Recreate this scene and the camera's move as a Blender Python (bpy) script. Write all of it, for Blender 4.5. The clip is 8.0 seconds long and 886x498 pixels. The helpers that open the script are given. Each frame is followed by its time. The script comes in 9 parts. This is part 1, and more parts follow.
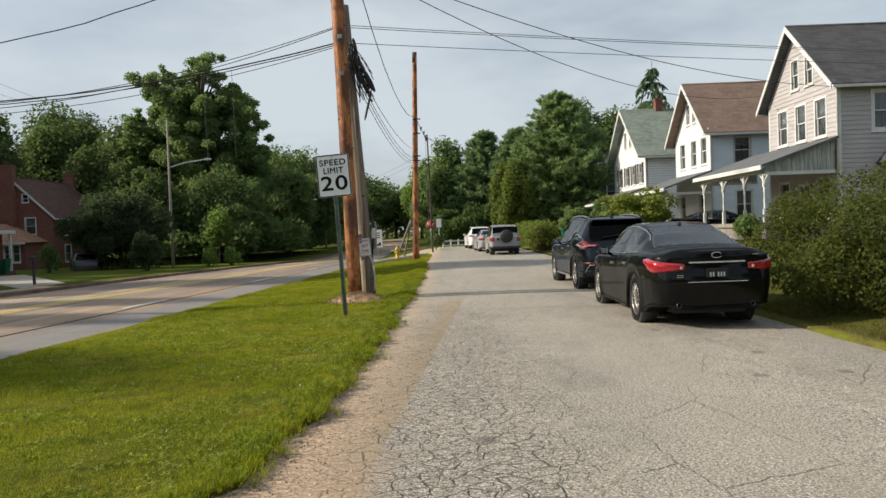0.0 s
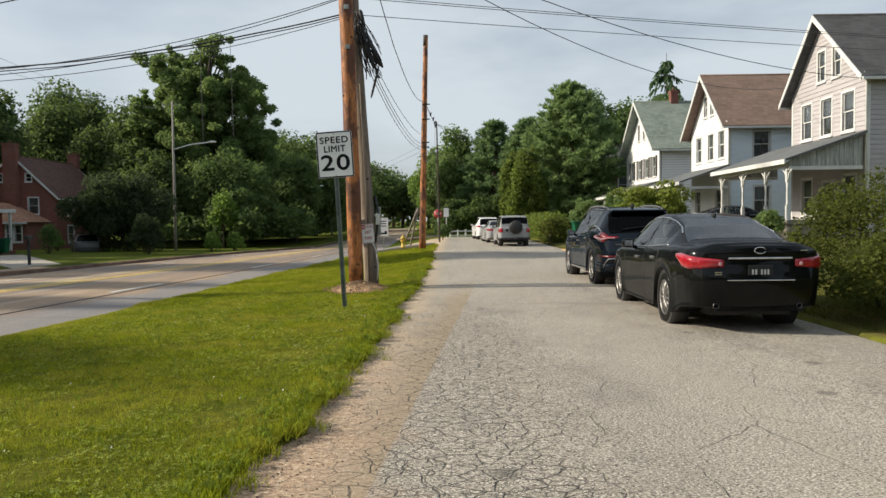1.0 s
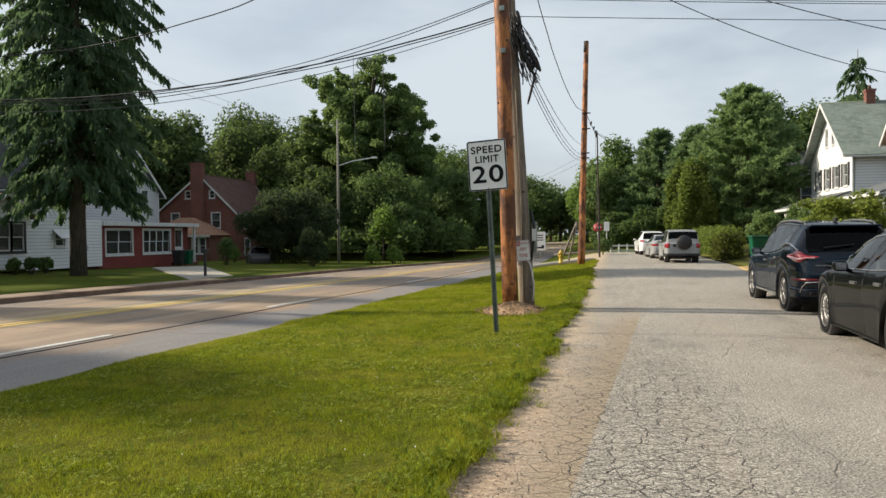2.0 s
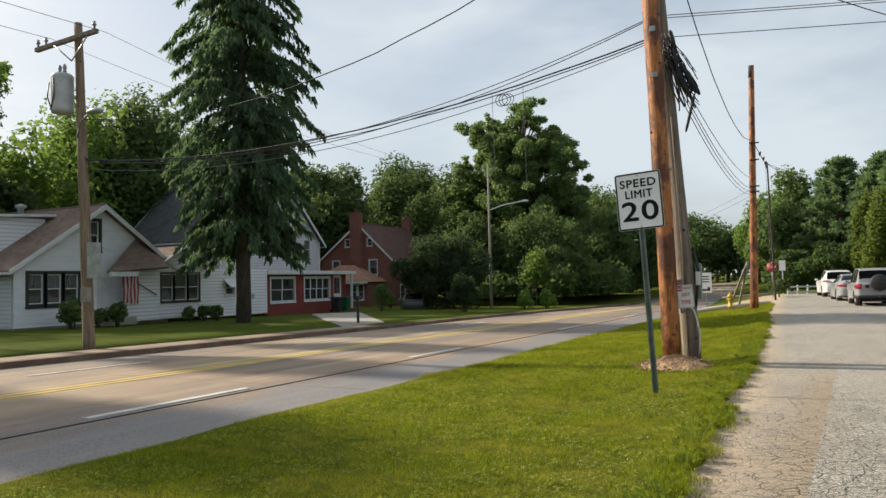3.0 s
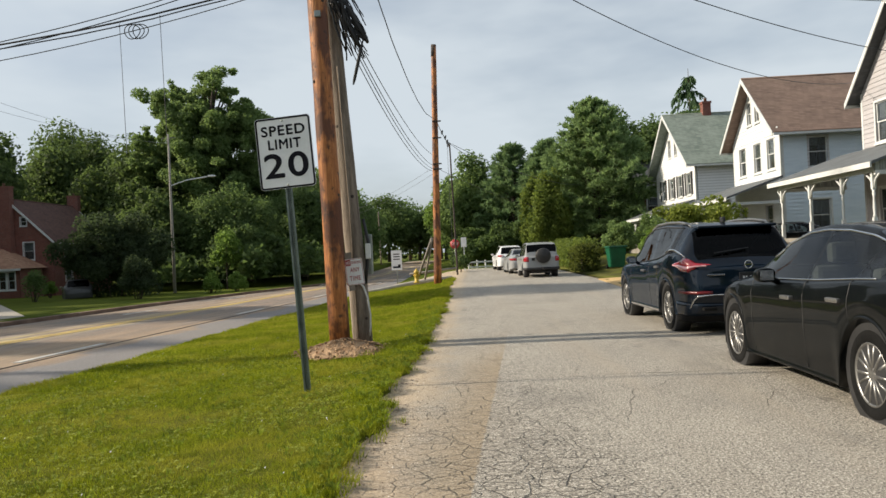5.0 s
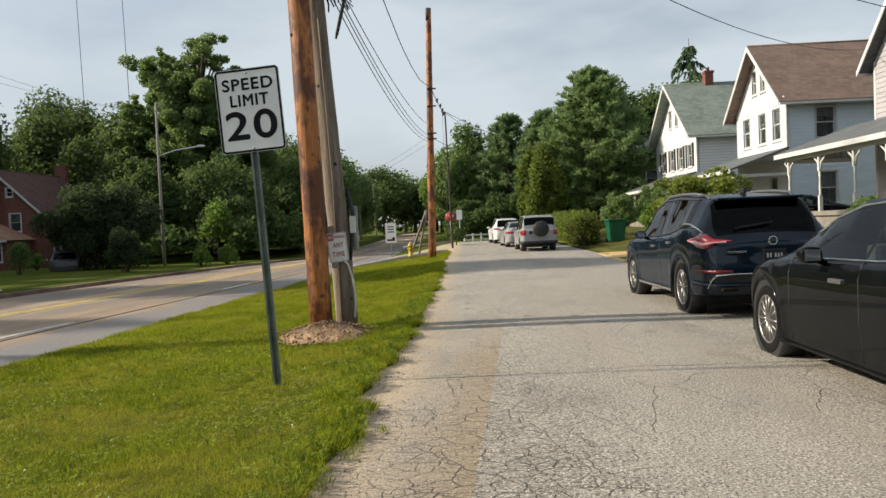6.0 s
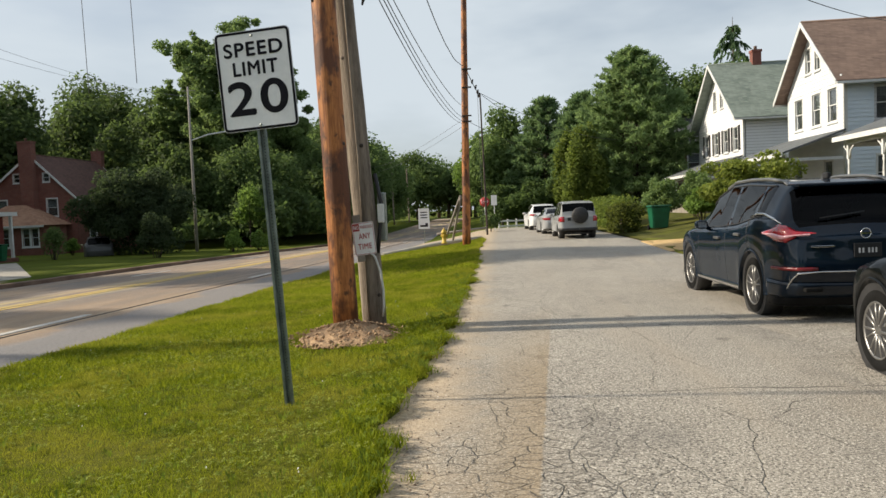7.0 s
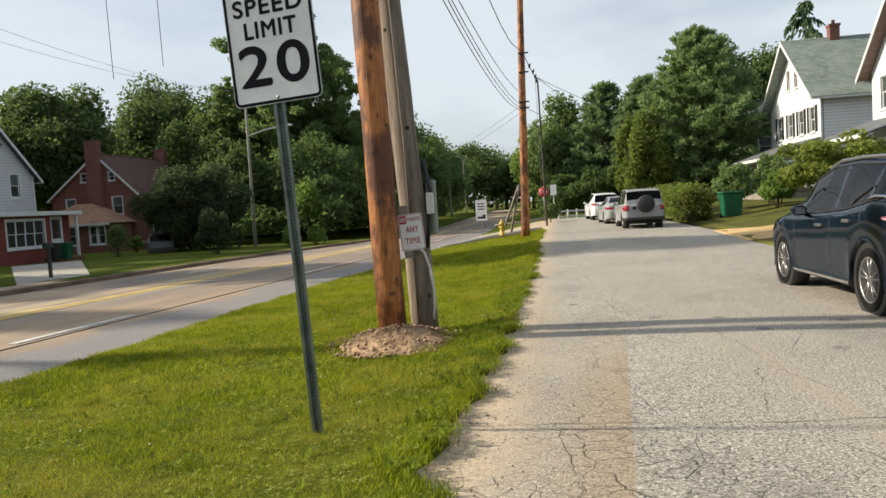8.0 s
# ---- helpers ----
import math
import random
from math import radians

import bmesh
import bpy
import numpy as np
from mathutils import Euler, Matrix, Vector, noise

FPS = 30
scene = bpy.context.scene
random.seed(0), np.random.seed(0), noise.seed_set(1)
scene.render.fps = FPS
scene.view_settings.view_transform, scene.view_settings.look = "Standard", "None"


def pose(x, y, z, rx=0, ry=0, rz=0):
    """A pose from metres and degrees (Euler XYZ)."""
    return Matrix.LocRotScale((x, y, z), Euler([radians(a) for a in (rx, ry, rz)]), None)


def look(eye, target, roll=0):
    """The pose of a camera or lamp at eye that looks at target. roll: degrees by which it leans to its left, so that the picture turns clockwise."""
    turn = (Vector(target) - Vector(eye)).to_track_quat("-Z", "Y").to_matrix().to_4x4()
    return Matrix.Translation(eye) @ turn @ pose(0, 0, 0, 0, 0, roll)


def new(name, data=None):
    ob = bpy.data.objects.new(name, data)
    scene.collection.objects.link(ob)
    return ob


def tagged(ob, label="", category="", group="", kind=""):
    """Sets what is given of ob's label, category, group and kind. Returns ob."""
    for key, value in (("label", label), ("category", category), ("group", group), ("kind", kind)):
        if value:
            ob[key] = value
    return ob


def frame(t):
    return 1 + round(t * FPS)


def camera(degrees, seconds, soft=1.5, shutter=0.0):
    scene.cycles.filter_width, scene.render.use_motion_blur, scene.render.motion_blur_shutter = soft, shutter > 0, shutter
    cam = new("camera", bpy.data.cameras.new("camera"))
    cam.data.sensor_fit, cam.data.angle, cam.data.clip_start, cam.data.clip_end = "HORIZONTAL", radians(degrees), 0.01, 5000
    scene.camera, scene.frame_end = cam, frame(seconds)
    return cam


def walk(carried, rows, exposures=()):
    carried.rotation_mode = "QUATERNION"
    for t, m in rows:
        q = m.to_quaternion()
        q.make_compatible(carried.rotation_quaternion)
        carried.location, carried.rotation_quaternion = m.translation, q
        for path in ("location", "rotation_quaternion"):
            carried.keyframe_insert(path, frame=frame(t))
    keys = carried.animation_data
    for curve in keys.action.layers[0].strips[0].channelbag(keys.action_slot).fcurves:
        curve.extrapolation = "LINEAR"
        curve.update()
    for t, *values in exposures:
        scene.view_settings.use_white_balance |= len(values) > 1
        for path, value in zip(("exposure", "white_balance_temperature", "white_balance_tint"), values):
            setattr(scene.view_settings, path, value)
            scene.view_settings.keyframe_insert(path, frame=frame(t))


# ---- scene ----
cam = camera(63.5, 8.0)
PATH = [
    (0, (0.333, -0.032, 1.552), (0.319, 1.968, 1.498), -2.0),
    (0.5, (0.301, 0.568, 1.514), (0.261, 2.566, 1.445), -1.0),
    (1, (0.282, 1.046, 1.48), (0.25, 3.044, 1.4), -0.6),
    (1.5, (0.282, 1.741, 1.48), (0.07, 3.729, 1.411), -0.9),
    (2, (0.175, 2.237, 1.538), (-0.289, 4.182, 1.499), -0.5),
    (2.2, (0.175, 2.463, 1.524), (-0.518, 4.339, 1.564), -0.9),
    (3.3, (0.042, 3.608, 1.601), (-0.829, 5.406, 1.693), -1.4),
    (3.5, (0.067, 3.782, 1.587), (-0.767, 5.598, 1.677), -1.4),
    (4, (0.157, 4.305, 1.576), (-0.436, 6.214, 1.643), -1.7),
    (4.5, (0.182, 4.917, 1.546), (0.002, 6.909, 1.561), -1.9),
    (4.7, (0.214, 5.192, 1.473), (0.119, 7.19, 1.492), -2.3),
    (5.8, (0.28, 6.479, 1.441), (0.206, 8.477, 1.382), -2.9),
    (6, (0.262, 6.654, 1.47), (0.189, 8.651, 1.401), -2.5),
    (6.5, (0.265, 7.24, 1.521), (0.107, 9.232, 1.434), -2.5),
    (7, (0.157, 7.773, 1.524), (-0.01, 9.763, 1.417), -2.4),
    (7.5, (0.114, 8.287, 1.491), (-0.106, 10.271, 1.375), -3.4),
    (8, (0.074, 8.856, 1.489), (-0.255, 10.825, 1.368), -3.4),
]
walk(cam, [(t, look(eye, target, roll)) for t, eye, target, roll in PATH], [(0.0, 0.45), (1.0, 0.5), (2.0, 0.57), (3.4, 0.61), (4.0, 0.57), (5.0, 0.52), (6.0, 0.5), (6.5, 0.5), (7.0, 0.54), (7.5, 0.62), (8.0, 0.7)])

# ---- light ----
SUN_ELEV, SUN_AZ = radians(29.0), radians(-88.5)   # azimuth from +y, clockwise
world = bpy.data.worlds.new("sky")
scene.world = world
world.use_nodes = True
wn, wl = world.node_tree.nodes, world.node_tree.links
wn.clear()
sky = wn.new("ShaderNodeTexSky")
sky.sky_type = "NISHITA"
sky.sun_disc = False
sky.sun_elevation, sky.sun_rotation = SUN_ELEV, SUN_AZ
sky.air_density, sky.dust_density, sky.ozone_density = 1.0, 3.0, 1.2
tc = wn.new("ShaderNodeTexCoord")
mp = wn.new("ShaderNodeMapping")
mp.inputs["Scale"].default_value = (1.0, 1.0, 3.2)
cl = wn.new("ShaderNodeTexNoise")
cl.inputs["Scale"].default_value, cl.inputs["Detail"].default_value, cl.inputs["Roughness"].default_value = 1.7, 5.0, 0.55
cr = wn.new("ShaderNodeValToRGB")
cr.color_ramp.elements[0].position, cr.color_ramp.elements[0].color = 0.36, (0.3, 0.3, 0.3, 1)
cr.color_ramp.elements[1].position, cr.color_ramp.elements[1].color = 0.64, (0.92, 0.92, 0.92, 1)
mx = wn.new("ShaderNodeMixRGB")
mx.inputs["Color2"].default_value = (5.75, 6.35, 6.8, 1)      # thin high cloud
bg = wn.new("ShaderNodeBackground")
bg.inputs["Strength"].default_value = 0.083
wo = wn.new("ShaderNodeOutputWorld")
wl.new(tc.outputs["Generated"], mp.inputs["Vector"])
wl.new(mp.outputs["Vector"], cl.inputs["Vector"])
wl.new(cl.outputs["Fac"], cr.inputs["Fac"])
wl.new(cr.outputs["Color"], mx.inputs["Fac"])
wl.new(sky.outputs["Color"], mx.inputs["Color1"])
wl.new(mx.outputs["Color"], bg.inputs["Color"])
wl.new(bg.outputs["Background"], wo.inputs["Surface"])
sun = new("sun", bpy.data.lights.new("sun", "SUN"))
sun.data.energy, sun.data.angle, sun.data.color = 4.15, radians(1.6), (1.0, 0.89, 0.72)
sd = Vector((math.sin(SUN_AZ) * math.cos(SUN_ELEV), math.cos(SUN_AZ) * math.cos(SUN_ELEV), math.sin(SUN_ELEV)))
sun.matrix_world = look(sd * 50, (0, 0, 0))

# ---- mesh helpers ----


def cuboid(bm, x0, x1, y0, y1, z0, z1, m=None):
    co = [(x0, y0, z0), (x1, y0, z0), (x1, y1, z0), (x0, y1, z0), (x0, y0, z1), (x1, y0, z1), (x1, y1, z1), (x0, y1, z1)]
    vs = [bm.verts.new(m @ Vector(c) if m else c) for c in co]
    for f in ((3, 2, 1, 0), (4, 5, 6, 7), (0, 1, 5, 4), (1, 2, 6, 5), (2, 3, 7, 6), (3, 0, 4, 7)):
        bm.faces.new([vs[i] for i in f])


def soft_box(bm, x0, x1, y0, y1, z0, z1, r=0.01, m=None):
    """A box with bevelled edges."""
    b = bmesh.new()
    cuboid(b, x0, x1, y0, y1, z0, z1)
    bmesh.ops.bevel(b, geom=b.edges[:], offset=r, segments=2, affect="EDGES", profile=0.6)
    merge(bm, b, m)


def merge(bm, b, m=None):
    idx = {}
    for v in b.verts:
        idx[v] = bm.verts.new(m @ v.co if m else v.co)
    for f in b.faces:
        g = bm.faces.new([idx[v] for v in f.verts])
        g.smooth = f.smooth
    b.free()


def slab(bm, corners, thick):
    """A plate: four or more corners of its top, counter-clockwise from above, and its thickness downwards along the normal."""
    c = [Vector(p) for p in corners]
    n = (c[1] - c[0]).cross(c[2] - c[0]).normalized()
    top = [bm.verts.new(p) for p in c]
    low = [bm.verts.new(p - n * thick) for p in c]
    bm.faces.new(top)
    bm.faces.new(low[::-1])
    k = len(c)
    for i in range(k):
        j = (i + 1) % k
        bm.faces.new((top[j], top[i], low[i], low[j]))


def tube(bm, pts, radii, n=8, cap=True):
    pts = [Vector(p) for p in pts]
    if not hasattr(radii, "__len__"):
        radii = [radii] * len(pts)
    rings = []
    for i, p in enumerate(pts):
        d = (pts[min(i + 1, len(pts) - 1)] - pts[max(i - 1, 0)]).normalized()
        u = d.cross(Vector((0, 1, 0)) if abs(d.y) < 0.9 else Vector((1, 0, 0))).normalized()
        w = u.cross(d)
        rings.append([bm.verts.new(p + (u * math.cos(a) + w * math.sin(a)) * radii[i]) for a in (2 * math.pi * k / n for k in range(n))])
    for a, b in zip(rings, rings[1:]):
        for k in range(n):
            f = bm.faces.new((a[k], a[(k + 1) % n], b[(k + 1) % n], b[k]))
            f.smooth = True
    if cap:
        bm.faces.new(rings[0])
        bm.faces.new(rings[-1][::-1])


def lathe(bm, prof, n=24, m=None):
    """Turn a profile of (radius, height) round z."""
    rings = []
    for r, z in prof:
        ring = []
        for k in range(n):
            a = 2 * math.pi * k / n
            p = Vector((r * math.cos(a), r * math.sin(a), z))
            ring.append(bm.verts.new(m @ p if m else p))
        rings.append(ring)
    for a, b in zip(rings, rings[1:]):
        for k in range(n):
            f = bm.faces.new((a[k], a[(k + 1) % n], b[(k + 1) % n], b[k]))
            f.smooth = True
    if prof[0][0] > 1e-4:
        bm.faces.new(rings[0][::-1])
    if prof[-1][0] > 1e-4:
        bm.faces.new(rings[-1])


def thing(name, m, label, category, group="", kind=""):
    ob = new(name)
    ob.empty_display_size = 0.2
    ob.matrix_world = m
    return tagged(ob, label, category, group, kind)


def part(name, bm, material, parent=None, label="", smooth=False):
    me = bpy.data.meshes.new(name)
    bmesh.ops.recalc_face_normals(bm, faces=bm.faces[:])
    if smooth:
        for f in bm.faces:
            f.smooth = True
    bm.to_mesh(me)
    bm.free()
    me.materials.append(material)
    ob = new(name, me)
    if parent:
        ob.parent = parent
    if label:
        ob["label"] = label
    return ob


def raw(name, verts, faces, material, parent=None):
    """A mesh from numpy arrays: verts n x 3, faces k x 3 or k x 4."""
    me = bpy.data.meshes.new(name)
    n, k = faces.shape
    me.vertices.add(len(verts))
    me.vertices.foreach_set("co", np.asarray(verts, dtype=np.float32).ravel())
    me.loops.add(n * k)
    me.loops.foreach_set("vertex_index", np.asarray(faces, dtype=np.int32).ravel())
    me.polygons.add(n)
    me.polygons.foreach_set("loop_start", np.arange(0, n * k, k, dtype=np.int32))
    me.update(calc_edges=True)
    me.materials.append(material)
    ob = new(name, me)
    if parent:
        ob.parent = parent
    return ob


# ---- materials ----
class Nodes:
    def __init__(self, name):
        self.mat = bpy.data.materials.new(name)
        self.mat.use_nodes = True
        self.n, self.l = self.mat.node_tree.nodes, self.mat.node_tree.links
        self.bsdf = self.n["Principled BSDF"]
        self.pos = self.n.new("ShaderNodeNewGeometry").outputs["Position"]

    def link(self, a, b):
        self.l.new(a, b)

    def noise(self, scale, detail=3.0, rough=0.55, vec=None, stretch=None):
        t = self.n.new("ShaderNodeTexNoise")
        t.inputs["Scale"].default_value, t.inputs["Detail"].default_value, t.inputs["Roughness"].default_value = scale, detail, rough
        v = vec or self.pos
        if stretch:
            m = self.n.new("ShaderNodeMapping")
            m.inputs["Scale"].default_value = stretch
            self.link(v, m.inputs["Vector"])
            v = m.outputs["Vector"]
        self.link(v, t.inputs["Vector"])
        return t.outputs["Fac"]

    def ramp(self, fac, stops):
        r = self.n.new("ShaderNodeValToRGB")
        e = r.color_ramp.elements
        while len(e) < len(stops):
            e.new(0.5)
        for s, (p, c) in zip(e, stops):
            s.position = p
            s.color = (c, c, c, 1) if not hasattr(c, "__len__") else (*c, 1)
        self.link(fac, r.inputs["Fac"])
        return r.outputs["Color"]

    def mix(self, fac, a, b, kind="MIX"):
        m = self.n.new("ShaderNodeMixRGB")
        m.blend_type = kind
        for s, v in zip(("Fac", "Color1", "Color2"), (fac, a, b)):
            if hasattr(v, "is_linked"):
                self.link(v, m.inputs[s])
            elif hasattr(v, "__len__"):
                m.inputs[s].default_value = (*v, 1)
            else:
                m.inputs[s].default_value = v if s == "Fac" else (v, v, v, 1)
        return m.outputs["Color"]

    def math(self, op, a, b=0.0, c=None):
        m = self.n.new("ShaderNodeMath")
        m.operation = op
        for i, v in enumerate((a, b) if c is None else (a, b, c)):
            if hasattr(v, "is_linked"):
                self.link(v, m.inputs[i])
            else:
                m.inputs[i].default_value = v
        return m.outputs["Value"]

    def axis(self, which, vec=None):
        s = self.n.new("ShaderNodeSeparateXYZ")
        self.link(vec or self.pos, s.inputs["Vector"])
        return s.outputs["XYZ".index(which)]

    def bump(self, height, dist=0.01, strength=1.0):
        b = self.n.new("ShaderNodeBump")
        b.inputs["Distance"].default_value, b.inputs["Strength"].default_value = dist, strength
        self.link(height, b.inputs["Height"])
        self.link(b.outputs["Normal"], self.bsdf.inputs["Normal"])

    def done(self, color, rough=0.7, metal=0.0, **more):
        for name, v in (("Base Color", color), ("Roughness", rough), ("Metallic", metal), *((k.replace("_", " "), v) for k, v in more.items())):
            if hasattr(v, "is_linked"):
                self.link(v, self.bsdf.inputs[name])
            elif hasattr(v, "__len__"):
                self.bsdf.inputs[name].default_value = (*v, 1)
            else:
                self.bsdf.inputs[name].default_value = v
        return self.mat


def surface(name, dark, light, coarse=1.5, fine=25.0, rough=0.7, bump=0.003, metal=0.0, stretch=None, **more):
    """Colour that varies at two scales, with fine relief."""
    k = Nodes(name)
    a = k.noise(coarse, 4, 0.6, stretch=stretch)
    b = k.noise(fine, 3, 0.6, stretch=stretch)
    f = k.math("ADD", k.math("MULTIPLY", a, 0.65), k.math("MULTIPLY", b, 0.35))
    c = k.ramp(f, [(0.36, dark), (0.64, light)])
    if bump:
        k.bump(b, bump)
    return k.done(c, rough, metal, **more)


def siding_material(name, base, shade, pitch=0.19):
    k = Nodes(name)
    z = k.axis("Z")
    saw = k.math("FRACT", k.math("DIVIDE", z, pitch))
    # darker line along the lower edge of each board
    lap_line = k.ramp(saw, [(0.04, 0.0), (0.2, 1.0)])
    a = k.noise(0.7, 4, 0.6)
    b = k.noise(9.0, 3, 0.6, stretch=(1, 1, 6))
    c = k.mix(k.ramp(k.math("ADD", k.math("MULTIPLY", a, 0.6), k.math("MULTIPLY", b, 0.4)), [(0.35, 0.0), (0.7, 1.0)]), shade, base)
    c = k.mix(lap_line, tuple(0.45 * x for x in base), c)
    k.bump(k.math("SUBTRACT", 1.0, saw), 0.02)
    return k.done(c, 0.55)


def shingle_material(name, dark, light):
    k = Nodes(name)
    x, y, z = k.axis("X"), k.axis("Y"), k.axis("Z")
    co = k.n.new("ShaderNodeCombineXYZ")
    k.link(k.math("ADD", x, y), co.inputs["X"])
    k.link(k.math("MULTIPLY", z, 1.5), co.inputs["Y"])
    br = k.n.new("ShaderNodeTexBrick")
    br.inputs["Scale"].default_value = 1.0
    br.inputs["Mortar Size"].default_value = 0.006
    br.inputs["Brick Width"].default_value, br.inputs["Row Height"].default_value = 0.3, 0.15
    br.inputs["Color1"].default_value, br.inputs["Color2"].default_value = (*dark, 1), (*light, 1)
    br.inputs["Mortar"].default_value = (*[0.5 * v for v in dark], 1)
    k.link(co.outputs["Vector"], br.inputs["Vector"])
    c = k.mix(k.ramp(k.noise(0.8, 5, 0.65), [(0.35, 0.0), (0.7, 0.55)]), br.outputs["Color"], tuple(1.25 * v for v in light))
    c = k.mix(k.ramp(k.noise(45, 2), [(0.4, 0.25), (0.65, 0.0)]), c, tuple(0.6 * v for v in dark))
    k.bump(br.outputs["Fac"], -0.006)
    return k.done(c, 0.9)


def brick_material(name, c1, c2, mortar):
    k = Nodes(name)
    x, y, z = k.axis("X"), k.axis("Y"), k.axis("Z")
    co = k.n.new("ShaderNodeCombineXYZ")
    k.link(k.math("ADD", x, y), co.inputs["X"])
    k.link(z, co.inputs["Y"])
    br = k.n.new("ShaderNodeTexBrick")
    br.inputs["Scale"].default_value = 1.0
    br.inputs["Mortar Size"].default_value = 0.008
    br.inputs["Brick Width"].default_value, br.inputs["Row Height"].default_value = 0.215, 0.075
    br.inputs["Color1"].default_value, br.inputs["Color2"].default_value = (*c1, 1), (*c2, 1)
    br.inputs["Mortar"].default_value = (*mortar, 1)
    k.link(co.outputs["Vector"], br.inputs["Vector"])
    c = k.mix(k.ramp(k.noise(0.9, 5, 0.6), [(0.4, 0.0), (0.75, 0.4)]), br.outputs["Color"], tuple(0.55 * v for v in c1))
    k.bump(br.outputs["Fac"], -0.008)
    return k.done(c, 0.85)


def leaf_material(name, dark, light, gloss=0.5):
    """Leaves that differ one by one and by patches, and let some light through."""
    k = Nodes(name)
    g = k.n.new("ShaderNodeNewGeometry")
    patch = k.noise(0.55, 3, 0.6)
    f = k.math("ADD", k.math("MULTIPLY", g.outputs["Random Per Island"], 0.5), k.math("MULTIPLY", patch, 0.6))
    c = k.ramp(f, [(0.25, dark), (0.85, light)])
    k.done(c, 0.5 + 0.4 * gloss, Specular_IOR_Level=0.16)
    tr = k.n.new("ShaderNodeBsdfTranslucent")
    k.link(k.mix(0.5, c, (1.5 * light[0], 1.5 * light[1], 1.1 * light[2])), tr.inputs["Color"])
    ms = k.n.new("ShaderNodeMixShader")
    ms.inputs["Fac"].default_value = 0.5
    k.link(k.bsdf.outputs["BSDF"], ms.inputs[1])
    k.link(tr.outputs["BSDF"], ms.inputs[2])
    k.link(ms.outputs["Shader"], k.n["Material Output"].inputs["Surface"])
    return k.mat


def paint_material(name, color, fleck, rough=0.5, coat=0.6):
    """Body paint under clear lacquer with a thin film of dust."""
    k = Nodes(name)
    c = k.mix(k.ramp(k.noise(1.3, 3), [(0.4, 0.0), (0.7, 0.4)]), color, fleck)
    c = k.mix(k.ramp(k.noise(6.0, 5, 0.7), [(0.5, 0.0), (0.75, 0.012)]), c, (0.3, 0.27, 0.22))
    return k.done(c, rough, 0.0, Specular_IOR_Level=0.05, Coat_Weight=coat, Coat_Roughness=k.math("ADD", k.math("MULTIPLY", k.noise(1.1, 3), 0.03), 0.01))


def glass_material(name, tint, rough=0.03, ior=1.45, wave=0.05):
    k = Nodes(name)
    k.done(tint, k.math("ADD", k.math("MULTIPLY", k.noise(2.0, 3), wave), rough), 0.0, Transmission_Weight=0.94, IOR=ior)
    return k.mat


def car_glass(name, tint, ior=1.24):
    """A thin tinted pane: clear through, glossy by the angle."""
    k = Nodes(name)
    tr, gl = k.n.new("ShaderNodeBsdfTransparent"), k.n.new("ShaderNodeBsdfGlossy")
    tr.inputs["Color"].default_value = (*tint, 1)
    gl.inputs["Roughness"].default_value = 0.02
    fr, ms = k.n.new("ShaderNodeFresnel"), k.n.new("ShaderNodeMixShader")
    fr.inputs["IOR"].default_value = ior
    k.link(fr.outputs["Fac"], ms.inputs["Fac"])
    k.link(tr.outputs["BSDF"], ms.inputs[1])
    k.link(gl.outputs["BSDF"], ms.inputs[2])
    k.link(ms.outputs["Shader"], k.n["Material Output"].inputs["Surface"])
    return k.mat


